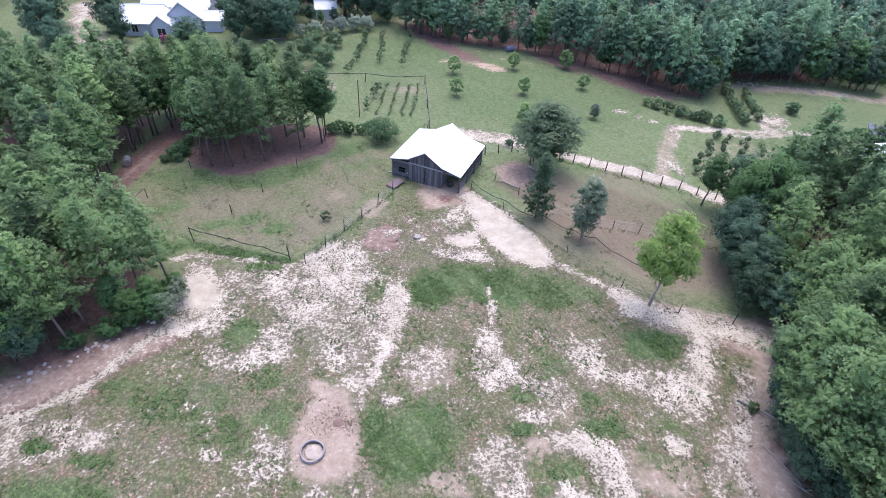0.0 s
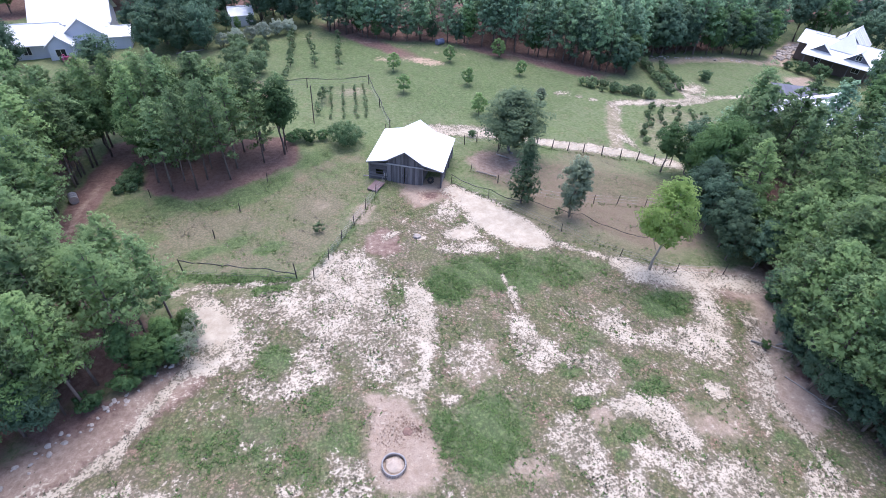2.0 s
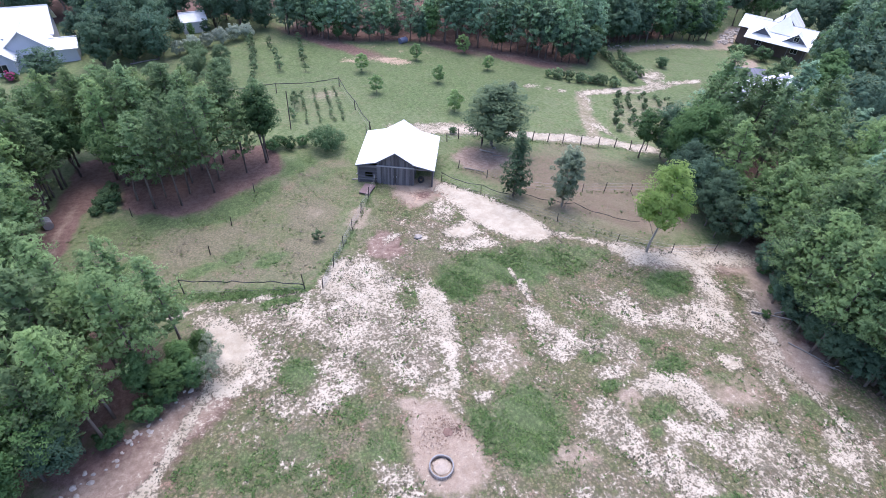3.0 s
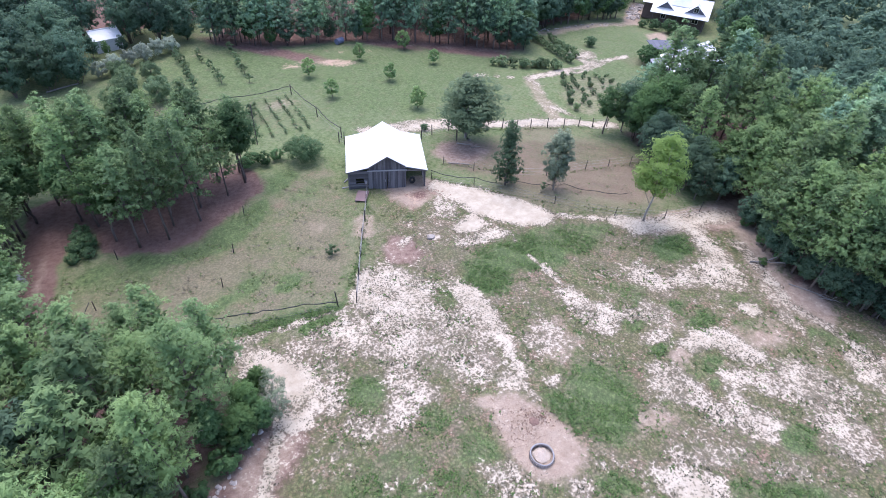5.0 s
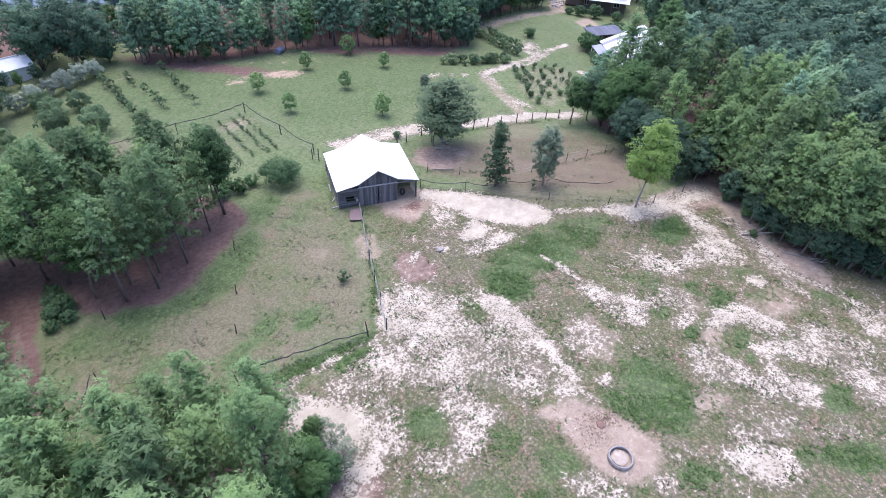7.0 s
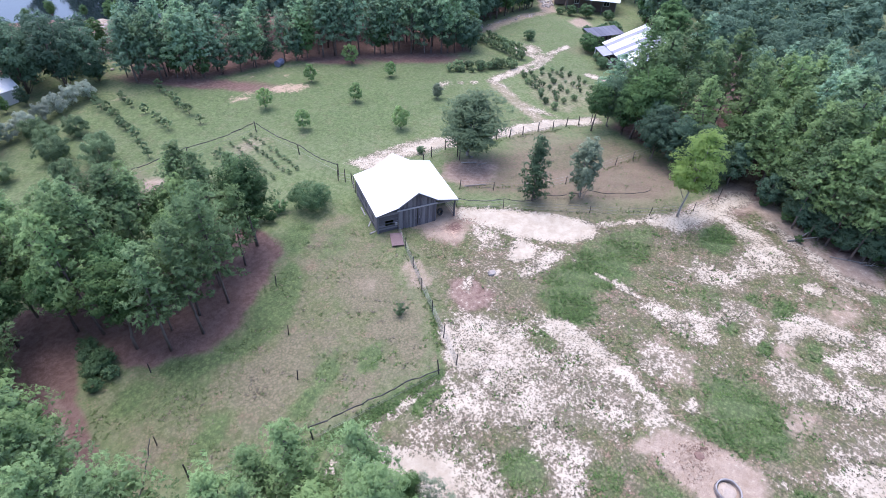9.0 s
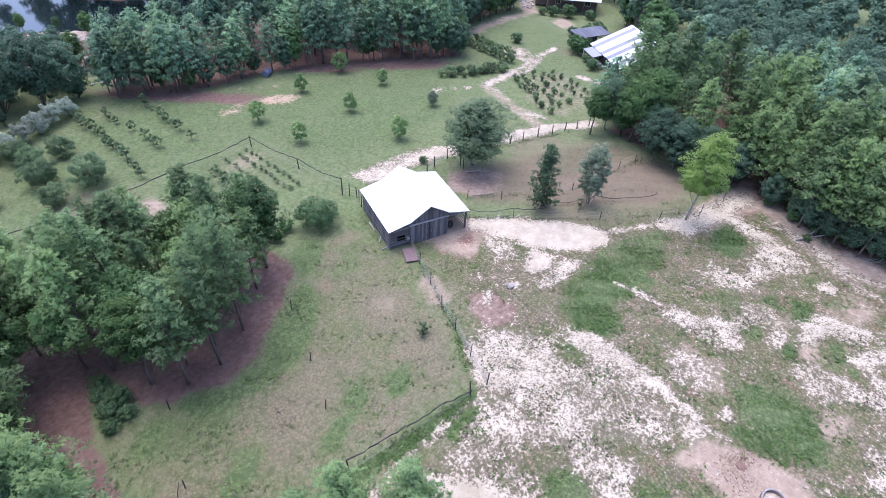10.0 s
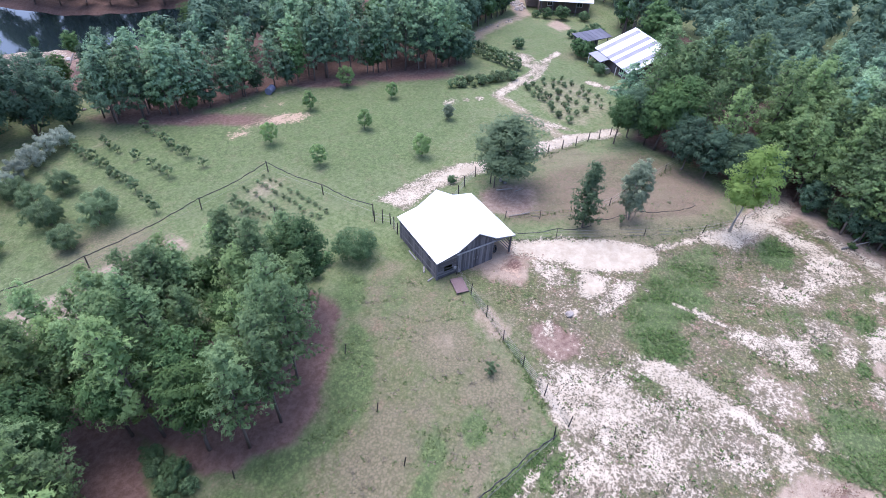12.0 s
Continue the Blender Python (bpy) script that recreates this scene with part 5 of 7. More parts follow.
def far_woods():
    """The forest beyond, one joined mesh of simple crowns."""
    rng = np.random.default_rng(99)
    cos, nors = [], []
    shapes = [broad_shape(np.random.default_rng(s), 12.0, 2.9, 0.3, 36, 0.55) for s in range(4)]
    deep = (WOOD_LEFT, WOOD_NEAR_LEFT, WOOD_NEAR_RIGHT, WOOD_RIGHT, WOOD_FAR)
    done = set()
    for _ in range(9000):
        x, y = rng.uniform(-120, 160), rng.uniform(-12, 210)
        cell = (int(x / 5.2), int(y / 5.2))
        if cell in done or math.hypot(x - 8, y - 50) > 132:
            continue
        held = [p for p in deep if inside(p, x, y)]
        if held:
            ok = depth(held[0], x, y) > 9.5 or (held[0] is WOOD_LEFT and x < -53) or (held[0] is WOOD_NEAR_LEFT and x < -43) or (held[0] is WOOD_NEAR_RIGHT and x > 47) or (held[0] is WOOD_RIGHT and x > 57)
        else:
            ok = y > 121 and not (-26 < x < 8 and y < 176) and not (8 <= x < 40 and y < 146 - 0.25 * x) and not (-72 < x < -26 and y < 116) or x > 86 and y < 70 or x > 84 and y > 104 or x > 108 or x < -86 and y > 30
        if not ok:
            continue
        done.add(cell)
        cs, rs, _, _ = shapes[rng.integers(4)]
        k = rng.uniform(0.75, 1.1)
        per, ln, wd = (44, 0.46, 0.19) if 40 < x < 80 and 10 < y < 80 else (7, 1.2, 0.6) if x < -62 or y < 8 else (12, 1.0, 0.46)
        mids = cs * k * (1.15, 1.15, 1)
        co, nor = rounded(leaves(rng, mids, rs * k * 1.35, per, ln, wd, 0.8, 0.3), mids, np.repeat(np.arange(len(cs)), per))
        cos.append(co + (x, y, float(ground_z(x, y))))
        nors.append(nor)
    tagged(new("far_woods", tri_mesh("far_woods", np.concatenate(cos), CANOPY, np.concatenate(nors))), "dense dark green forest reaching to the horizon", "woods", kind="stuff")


far_woods()

# single trees of the paddocks
plant("pine", 55.0, 53.2, 0.62, "dark pine standing in front of the workshop")
plant("fullpine", 42.1, 53.3, 0.66, "dense dark pine at the edge of the berry patch", wide=1.35)
plant("broad", 47.0, 48.6, 1.05, "tall bright leafy tree in the paddock woods", which=1)
plant("yellow", 20.1, 33.4, 1.0, "yellow-green leafy tree standing on bare sand", which=0, turn=40, wide=1.15)
plant("cedar", 11.5, 46.2, 0.92, "narrow dark green cedar beside the paddock fence", wide=1.0)
plant("thin", 15.9, 43.0, 1.12, "sparse grey-green tree by the paddock fence", wide=1.15)
plant("oak", 13.8, 57.2, 0.93, "dark leafy tree shading the pen behind the barn", wide=1.8)
plant("broad", -30.2, 25.0, 0.85, "bright green leafy tree by the stony track", which=2)
plant("broad", 31.5, 50.6, 0.75, "leafy tree beside the sandy back road")
plant("round_bush", -6.3, 61.9, 1.0, "large round dark green bush behind the barn", "bush", "", 20, 1.0)
for x, y, s in ((-9.0, 63.5, 0.95), (-10.6, 63.2, 1.05), (-11.8, 64.0, 1.0), (-12.9, 63.4, 1.0), (24.6, 22.6, 0.5), (-22.0, 30.4, 1.2), (-24.5, 27.8, 1.1), (-21.6, 32.4, 1.1), (-26.6, 26.6, 1.0), (-23.4, 29.0, 1.3), (26.3, 19.5, 1.0), (29.0, 27.4, 0.7), (27.6, 24.6, 0.8), (26.6, 22.2, 0.7), (26.4, 16.4, 0.9), (26.9, 12.6, 1.0)):
    plant("green_bush", x, y, s, "low leafy green undergrowth at the woods' edge", "bush", "undergrowth")
for x, y, k in ((-30.2, 57.6, 0.62), (-29.4, 56.6, 0.7), (-30.4, 56.0, 0.66), (-29.8, 58.8, 0.6), (-30.9, 54.8, 0.5), (-29.6, 55.0, 0.5)):
    plant("bush", x, y, k * 1.05, "dark leafy thicket beside the dirt lane", "bush", "lane thicket")
plant("sapling", -10.4, 44.1, 0.75, "small dull green shrub in the paddock grass", "bush", "", 0, 1.8)
plant("sapling", 14.6, 43.2, 0.7, "small dull green shrub by the fence", "bush", "", 0, 1.3)
plant("bush", 10.2, 62.0, 0.5, "small bush on the bank behind the barn", "bush")

for x, y, s in ((29.3, 35.6, 0.95), (28.6, 33.4, 0.75), (29.6, 38.4, 0.95), (30.2, 41.4, 1.0), (30.6, 32.0, 0.8), (29.6, 26.6, 0.5), (30.6, 19.4, 0.45), (30.4, 14.2, 0.5)):
    plant("low", x, y, s, "leafy tree branched to the ground by the sand", "tree", "field edge woods", which=0)

for x, y, s in ((-38.5, 104.5, 0.85), (-35.5, 106.5, 1.0), (-31.5, 105.5, 0.9), (-28.6, 108.4, 1.05), (-33.4, 111.4, 1.0), (-27.0, 112.6, 1.1), (-15.6, 114.6, 1.0), (-11.4, 116.6, 0.95), (-8.6, 119.6, 0.9), (-12.6, 121.4, 1.0), (-5.4, 122.8, 0.75), (-1.8, 116.0, 0.7), (-4.6, 118.6, 0.8), (0.6, 122.6, 0.6), (-18.4, 118.2, 1.1), (-24.6, 120.6, 1.2), (1.6, 119.6, 0.7), (-9.4, 126.4, 0.8), (-15.0, 126.0, 0.9)):
    plant("midlow", x, y, s, "leafy tree branched low behind the hedge", "tree", "garden trees")

for x, y, s in ((26.6, 23.8, 0.8), (25.9, 20.4, 0.85), (25.6, 17.2, 0.85), (26.2, 12.4, 0.9), (27.2, 22.4, 0.9), (26.7, 18.6, 0.95), (27.0, 14.2, 0.9), (27.8, 16.8, 1.0), (29.6, 23.4, 1.0), (30.4, 25.2, 0.95)):
    plant("pine", x, y, s, "pine with a bare trunk standing by the sand", "tree", "field edge woods", None, 1.2)

plant("broad", -13.4, 61.2, 0.82, "slender bright green tree at the end of the grove", wide=0.52, which=3)

for k, (x, y) in enumerate(((29.9, 24.6), (28.6, 23.0), (27.8, 21.2), (27.4, 19.2), (27.2, 17.2), (27.6, 15.2), (28.2, 13.0), (29.0, 10.6), (30.4, 22.0), (29.6, 18.2), (30.0, 14.0), (30.8, 27.4), (33.4, 27.6), (36.6, 27.8))):
    plant("low", x - 1.7, y, (0.5, 0.66, 0.58)[k % 3], "dark leafy undergrowth filling the woods' edge", "tree", "field edge woods", which=(0, 2)[k % 2], wide=1.15)

for x, y, s in ((10.5, 160, 0.9), (13.5, 156, 0.8), (17, 153, 0.85), (20, 150, 0.75), (23.5, 146.5, 0.85), (27, 143.5, 0.8), (31, 141, 0.9), (35, 138.5, 0.85), (13, 163, 1.1), (17, 159, 1.1), (21.5, 155, 1.1), (26, 150, 1.1), (30.5, 146, 1.1), (8, 168, 1.0), (38.5, 136, 0.9)):
    plant("midlow", x, y, s, "dark leafy tree on the far bank of the pond", "tree", "shore trees")

for k in range(9):
    for y, w in ((32.0, 1.25), (28.8, 1.2)):
        plant("pine" if k < 3 else "lanepine", 31.0 + 2.6 * k + random.uniform(-0.4, 0.4), y + random.uniform(-0.3, 0.3), random.uniform(0.72, 0.95), "pine overhanging the shady lane", "tree", "paddock woods", None, w)

for x, y, k in ((-35.7, 49.4, 0.72), (-35.5, 46.6, 0.76), (-36.0, 52.0, 0.7), (-35.6, 57.4, 0.74), (-34.9, 61.0, 0.74)):
    plant("pine", x, y, k, "broad pine overhanging the dirt lane", "tree", "lane woods", None, 1.5)

for x, y, k in ((50.4, 50.4, 0.8), (53.2, 51.6, 0.78), (56.6, 51.6, 0.8), (48.0, 50.6, 0.7)):
    plant("midlow", x, y, k, "leafy tree at the edge of the woods by the workshop", "tree", "paddock woods", which=0)

# the orchard
for x, y, s in ((3.4, 85.3, 1.0), (3.6, 76.9, 0.95), (14.0, 78.9, 0.95), (12.9, 68.5, 1.1), (13.5, 88.6, 0.95), (22.6, 90.1, 1.15), (23.9, 82.3, 0.85)):
    plant("orchard", x, y, s, "young round-crowned fruit tree on mown grass", "tree", "orchard trees")
plant("thin", 23.5, 71.8, 0.36, "thin dry shrub on the orchard grass", "bush", "", 0, 1.8)
for x, y, s in ((-20.6, 93.7, 1.0), (-17.3, 94.6, 0.95), (-17.7, 86.2, 1.25), (-21.3, 89.9, 1.1), (-21.9, 85.0, 0.9), (-21.1, 96.8, 1.0), (-27.0, 89.5, 0.9)):
    plant("shrub", x, y, s * 1.4, "rounded dull green shrub in the orchard rows", "bush", "orchard shrubs")
for k in range(9):
    for x0, y0, dx, dy in ((-8.9, 88.3, -0.05, 1.6), (-13.4, 83.5, 0.15, 1.75), (-5.3, 87.2, 0.12, 1.6), (-12.9, 92.0, 0.1, 1.5), (-9.4, 71.0, 0.3, 1.8)):
        if random.Random(k * 7 + int(x0 * 10)).random() < 0.72 and not (x0 == -9.4 and k > 4):
            plant("sapling", x0 + dx * k + random.uniform(-0.3, 0.3), y0 + dy * k, random.uniform(0.6, 1.2), "slender young fruit bush in an orchard row", "bush", "orchard row bushes", None, 1.35)
for x, y, k in ((-23.6, 98.4, 0.72), (-21.4, 99.6, 0.8), (-19.2, 100.9, 0.78), (-17.0, 102.0, 0.85), (-14.8, 103.2, 0.86), (-12.6, 104.0, 0.8)):
    plant("grey", x, y, k * 1.15, "silvery grey-green shrub in the orchard hedge", "bush", "silver hedge", None, 0.86)
for x, y, s in ((-53.6, 94.0, 0.85), (-34.4, 96.4, 1.0), (-30.2, 97.0, 0.95), (-26.6, 97.6, 1.0), (-33, 101, 1.3), (-28, 103, 1.3), (-27.6, 106, 1.2), (-13.2, 109.3, 1.3), (-9.2, 108.8, 1.0), (-17.6, 111.0, 1.25), (-9.5, 114, 1.0), (-24, 114, 1.4), (-37, 110, 1.0), (-66, 93, 1.2), (-57.5, 99.5, 1.0), (-69, 101, 1.35), (-58, 84, 0.9), (-30, 116, 1.4), (-36, 120, 1.5), (-42, 125, 1.5), (-47, 121, 1.4)):
    plant("dark", x, y, s, "broad dark green tree by the white house", "tree", "garden trees")
plant("dark", -41.3, 92.0, 0.66, "low rounded grey-green tree before the pale house", "tree", "garden trees", None, 1.5)
plant("bush", -42.5, 97.4, 0.5, "shrub at the garden edge", "bush")

for x0 in (-6.9, -5.2, -3.5, -2.1):
    for k in range(12):
        plant("sapling", x0 - 0.06 * k + random.uniform(-0.15, 0.15), 79.8 - 0.95 * k + random.uniform(-0.2, 0.2), random.uniform(0.24, 0.44), "feathery grey-green plant in the fenced plot", "bush", "plot rows", None, 1.8)

# berry rows beside the sandy track
def berry_row(x0, y0, x1, y1, n, size, jitter=0.25):
    for k in range(n):
        f = k / max(1, n - 1)
        plant("berry", x0 + (x1 - x0) * f + random.uniform(-jitter, jitter), y0 + (y1 - y0) * f + random.uniform(-jitter, jitter), size * random.uniform(0.75, 1.25), "dull green berry bush planted in a row", "bush", "berry rows")


berry_row(49.2, 86.6, 46.6, 73.4, 11, 1.5, 0.3)
berry_row(51.8, 84.6, 50.0, 75.0, 11, 1.35, 0.3)
berry_row(33.4, 78.2, 42.2, 72.8, 10, 1.45, 0.4)
berry_row(33.6, 76.6, 42.6, 71.8, 10, 1.4, 0.4)
for row in range(5):
    berry_row(40.6 + row * 1.9, 69.0 - row * 0.6, 33.4 + row * 2.6, 58.4 - row * 0.5, 10, 0.95 - 0.07 * row, 0.5)
plant("bush", 57.2, 79.3, 0.95, "large round bush beside the berry rows", "bush")
for x, y, s in ((60.0, 67.6, 2.0), (61.8, 69.4, 1.9), (63.6, 68.2, 1.5)):
    plant("green_bush", x, y, s, "large leafy garden bush beside the workshop", "bush", "garden shrubs")
for x, y, s in ((57.6, 64.6, 0.8), (54.6, 62.2, 0.95), (56.0, 63.0, 0.75), (70.5, 74.6, 0.9), (73.5, 73.0, 1.1), (76.5, 71.4, 1.2), (79.5, 73.5, 1.3), (85.6, 87.6, 1.2), (87.4, 84.6, 1.5), (90.0, 80.2, 1.1), (84.2, 89.6, 0.8)):
    plant("bush", x, y, s, "dark garden shrub beside the farm sheds", "bush", "garden shrubs")


# ---- the barn ----
WIDE, DEEP = 8.8, 7.8
EAVE, BREAK, PEAK = 2.4, 2.93, 4.2
U1, U2, U3 = 2.4, 4.4, 6.4
BARN_Z = -0.62


def roof_h(u):
    u = min(u, WIDE - u)
    return EAVE + (BREAK - EAVE) * u / U1 if u < U1 else BREAK + (PEAK - BREAK) * (u - U1) / (U2 - U1)


def sheet(du, dz, depth, ribs):
    """One ribbed roof sheet from its low edge up the slope, with thickness."""
    bm = bmesh.new()
    n = ribs * 4
    rows = []
    for k in range(n + 1):
        y = depth * k / n
        lift = 0.028 if k % 4 == 0 else 0.0
        rows.append([bm.verts.new((0, y, lift)), bm.verts.new((du, y, dz + lift)), bm.verts.new((du, y, dz - 0.03)), bm.verts.new((0, y, -0.03))])
    for a, b in zip(rows, rows[1:]):
        for i in range(4):
            bm.faces.new((a[i], a[(i + 1) % 4], b[(i + 1) % 4], b[i]))
    bm.faces.new(rows[0])
    bm.faces.new(rows[-1][::-1])
    return bm


def build_barn():
    barn = empty("barn", pose(-4.62, 53.52, BARN_Z, 0, 0, -23.7), "weathered grey board barn with a white metal roof", "barn")
    y0, y1, x0, x1 = 0.35, DEEP - 0.3, 0.25, WIDE - 0.25
    # frame of posts and beams
    post_me = mesh_of("post", boxed(-0.08, -0.08, -0.3, 0.08, 0.08, EAVE + 0.02, bevel=0.015), WOOD)
    for u, v in ((x0, y0), (x0, (y0 + y1) / 2), (x0, y1), (x1, y0), (x1, y0 + 2.4), (x1, y0 + 4.8), (x1, y1), (U1, y0), (U3, y0), (U1, y1), (U3, y1), (U1, 3.9), (U3, 3.9)):
        part("post", post_me, None, barn, at=pose(u, v, 0))
    for u in (x0, U1, U3, x1):
        h = roof_h(u) - 0.12
        part("beam", boxed(u - 0.07, y0, h - 0.18, u + 0.07, y1, h, bevel=0.01), WOODH, barn)
    for v in (y0, y1):
        part("beam", boxed(x0, v - 0.06, EAVE - 0.25, x1, v + 0.06, EAVE - 0.08, bevel=0.01), WOODH, barn)
    part("ridge_beam", boxed(U2 - 0.06, 0.1, PEAK - 0.3, U2 + 0.06, DEEP - 0.1, PEAK - 0.1, bevel=0.01), WOODH, barn)
    # inner partition boards of the open bay
    for k in range(30):
        v = y0 + 0.12 + k * 0.238
        part("board", boxed(U3 - 0.02, v, 0, U3 + 0.02, v + 0.22, 2.7), WOOD, barn)
    # front gable above the door rail
    k, u = 0, U1 + 0.02
    while u < U3 - 0.05:
        w = 0.2
        a, b = roof_h(u + 0.01) - 0.08, roof_h(u + w - 0.01) - 0.08
        bm = prism(bmesh.new(), [(u, 2.35), (u + w - 0.015, 2.35), (u + w - 0.015, b), (u, a)], y0 - 0.06 - 0.004 * (k % 2), y0 - 0.03)
        part("board", bm, WOOD, barn)
        bm = prism(bmesh.new(), [(u, -0.1), (u + w - 0.015, -0.1), (u + w - 0.015, b), (u, a)], y1 + 0.02, y1 + 0.05 + 0.004 * (k % 2))
        part("board", bm, WOOD, barn)
        u, k = u + w, k + 1
    # the two sliding doors
    for d in range(2):
        door = part("door", boxed(-0.97, 0.0, 0.1, 0.97, 0.03, 2.28), WOOD, barn, "sliding door of grey boards", pose(U1 + 0.98 + d * 2.03, y0 - 0.16 + 0.03 * d, 0))
        for b in range(10):
            part("board", boxed(-0.97 + b * 0.195, -0.03 - 0.005 * (b % 2), 0.06, -0.97 + b * 0.195 + 0.182, 0, 2.32), WOOD, door)
        part("handle", boxed(0.8 if d == 0 else -0.86, -0.075, 1.0, 0.84 if d == 0 else -0.82, -0.03, 1.3, bevel=0.008), GREYMETAL, door, "small metal pull handle")
    part("door_rail", boxed(U1 - 0.15, y0 - 0.2, 2.33, U3 + 0.15, y0 - 0.08, 2.45, bevel=0.01), PALEWOOD, barn, "pale horizontal sliding-door rail")
    # front of the closed wing: horizontal boards round a small opening
    for k in range(11):
        z = 0.02 + k * 0.2
        if 4 <= k <= 6:
            part("board", boxed(x0, y0 - 0.05, z, x0 + 0.75, y0 - 0.02, z + 0.18), WOODH, barn)
            part("board", boxed(U1 - 0.55, y0 - 0.05, z, U1, y0 - 0.02, z + 0.18), WOODH, barn)
        else:
            part("board", boxed(x0, y0 - 0.05 - 0.004 * (k % 2), z, U1, y0 - 0.02, z + 0.18), WOODH, barn)
    part("window_frame", boxed(x0 + 0.72, y0 - 0.07, 1.08, U1 - 0.52, y0 - 0.045, 1.15), WOODH, barn)
    part("stall_rail", boxed(x0, y0 - 0.09, 0.62, U1, y0 - 0.055, 0.74, bevel=0.008), WOODH, barn)
    part("wall_box", boxed(U1 - 0.42, y0 - 0.2, 0.75, U1 - 0.12, y0 - 0.06, 1.05, bevel=0.02), PALEWOOD, barn, "pale box fixed to the wall")
    # long closed side wall with a rail, and the back walls
    n = 34
    for k in range(n):
        v = y0 + (y1 - y0) * k / n
        part("board", boxed(x0 - 0.05 - 0.006 * (k % 2), v, -0.1 + 0.03 * ((k * 7) % 5), x0 - 0.02, v + 0.2, roof_h(x0) - 0.1), WOOD, barn)
    for z in (0.55, 1.5):
        part("wall_rail", boxed(x0 - 0.1, y0, z, x0 - 0.06, y1, z + 0.13, bevel=0.008), WOODH, barn)
    for side in (0, 1):
        for k in range(10):
            u = (x0 if side == 0 else U3) + k * 0.212
            part("board", boxed(u, y1 + 0.02, -0.1, u + 0.195, y1 + 0.05, roof_h(u + 0.1) - 0.12), WOOD, barn)
    # open side of the other wing: pen rails
    for b in range(3):
        for z in (0.3, 0.65, 1.0, 1.35):
            v0 = y0 + 2.4 * b
            part("pen_rail", boxed(x1 - 0.03, v0, z, x1 + 0.02, v0 + 2.4, z + 0.12), WOODH, barn)
    # roof sheets
    for u, du, dz in ((0, U1, BREAK - EAVE), (U1, U2 - U1, PEAK - BREAK)):
        me = mesh_of("roof_sheet", sheet(du + 0.05, dz * (du + 0.05) / du, DEEP / 8 - 0.004, 4), ROOF)
        lift = 0.0 if u == 0 else 0.035
        for k in range(8):
            part("roof_sheet", me, None, barn, at=pose(u - (0.05 if u else 0), k * DEEP / 8, roof_h(u) + lift - (0.02 if u else 0)))
            part("roof_sheet", me, None, barn, at=pose(WIDE - u + (0.05 if u else 0), (k + 1) * DEEP / 8, roof_h(u) + lift - (0.02 if u else 0), 0, 0, 180))
    for u in (U1, U3):
        part("roof_flashing", boxed(u - 0.06, 0.0, roof_h(u) + 0.03, u + 0.06, DEEP, roof_h(u) + 0.075, bevel=0.01), ROOFSEAM, barn, "pale flashing strip at the roof break")
    part("ridge_cap", prism(bmesh.new(), [(U2 - 0.2, PEAK - 0.05), (U2, PEAK + 0.09), (U2 + 0.2, PEAK - 0.05), (U2, PEAK + 0.06)], 0, DEEP), ROOF, barn)
    for a, b in ((0, U1), (U1, U2), (U2, U3), (U3, WIDE)):
        part("barge_board", prism(bmesh.new(), [(a, roof_h(a) - 0.16), (b, roof_h(b) - 0.16), (b, roof_h(b) - 0.035), (a, roof_h(a) - 0.035)], 0.03, 0.07), WOODH, barn)
    return barn


barn = build_barn()
BARN = barn.matrix_basis


def tyre(name, m, radius, fat, label, mat, group=""):
    bm = bmesh.new()
    prof = [(radius - fat, 0.02), (radius - 0.1 * fat, 0.0), (radius, 0.25 * fat), (radius, 0.8 * fat), (radius - 0.1 * fat, 1.05 * fat), (radius - fat * 0.9, 1.02 * fat), (radius - fat * 0.45, 0.85 * fat), (radius - fat * 0.4, 0.2 * fat)]
    n = 40
    rings = [[bm.verts.new((r * math.cos(2 * math.pi * k / n), r * math.sin(2 * math.pi * k / n), z)) for r, z in prof] for k in range(n)]
    for k in range(n):
        a, b = rings[k], rings[(k + 1) % n]
        for i in range(len(prof)):
            j = (i + 1) % len(prof)
            bm.faces.new((a[i], b[i], b[j], a[j]))
    bmesh.ops.recalc_face_normals(bm, faces=bm.faces)
    ob = part(name, bm, mat, None, at=m, smooth=True)
    lug = mesh_of("tread_lug", boxed(-0.03, -0.06, 0.1 * fat, 0.035, 0.06, 0.9 * fat, bevel=0.01), mat)
    for k in range(28):
        a = 2 * math.pi * k / 28
        part("tread_lug", lug, None, ob, at=pose(radius * math.cos(a), radius * math.sin(a), 0, 0, 20 * (-1) ** k, math.degrees(a)))
    return tagged(ob, label, "tyre", group)


def heap(name, x, y, r, h, mat, label, category, seed):
    """A low uneven pile."""
    rng = random.Random(seed)
    bm = bmesh.new()
    bmesh.ops.create_icosphere(bm, subdivisions=4, radius=1.0)
    for v in bm.verts:
        k = 1 + 0.28 * noise.noise(v.co * 2.3 + Vector((seed, 0, 0))) + 0.12 * noise.noise(v.co * 7)
        v.co = Vector((v.co.x * r * k, v.co.y * r * k, max(-0.12, v.co.z * h * k)))
    return tagged(part(name, bm, mat, None, at=on(x, y), smooth=True), label, category)


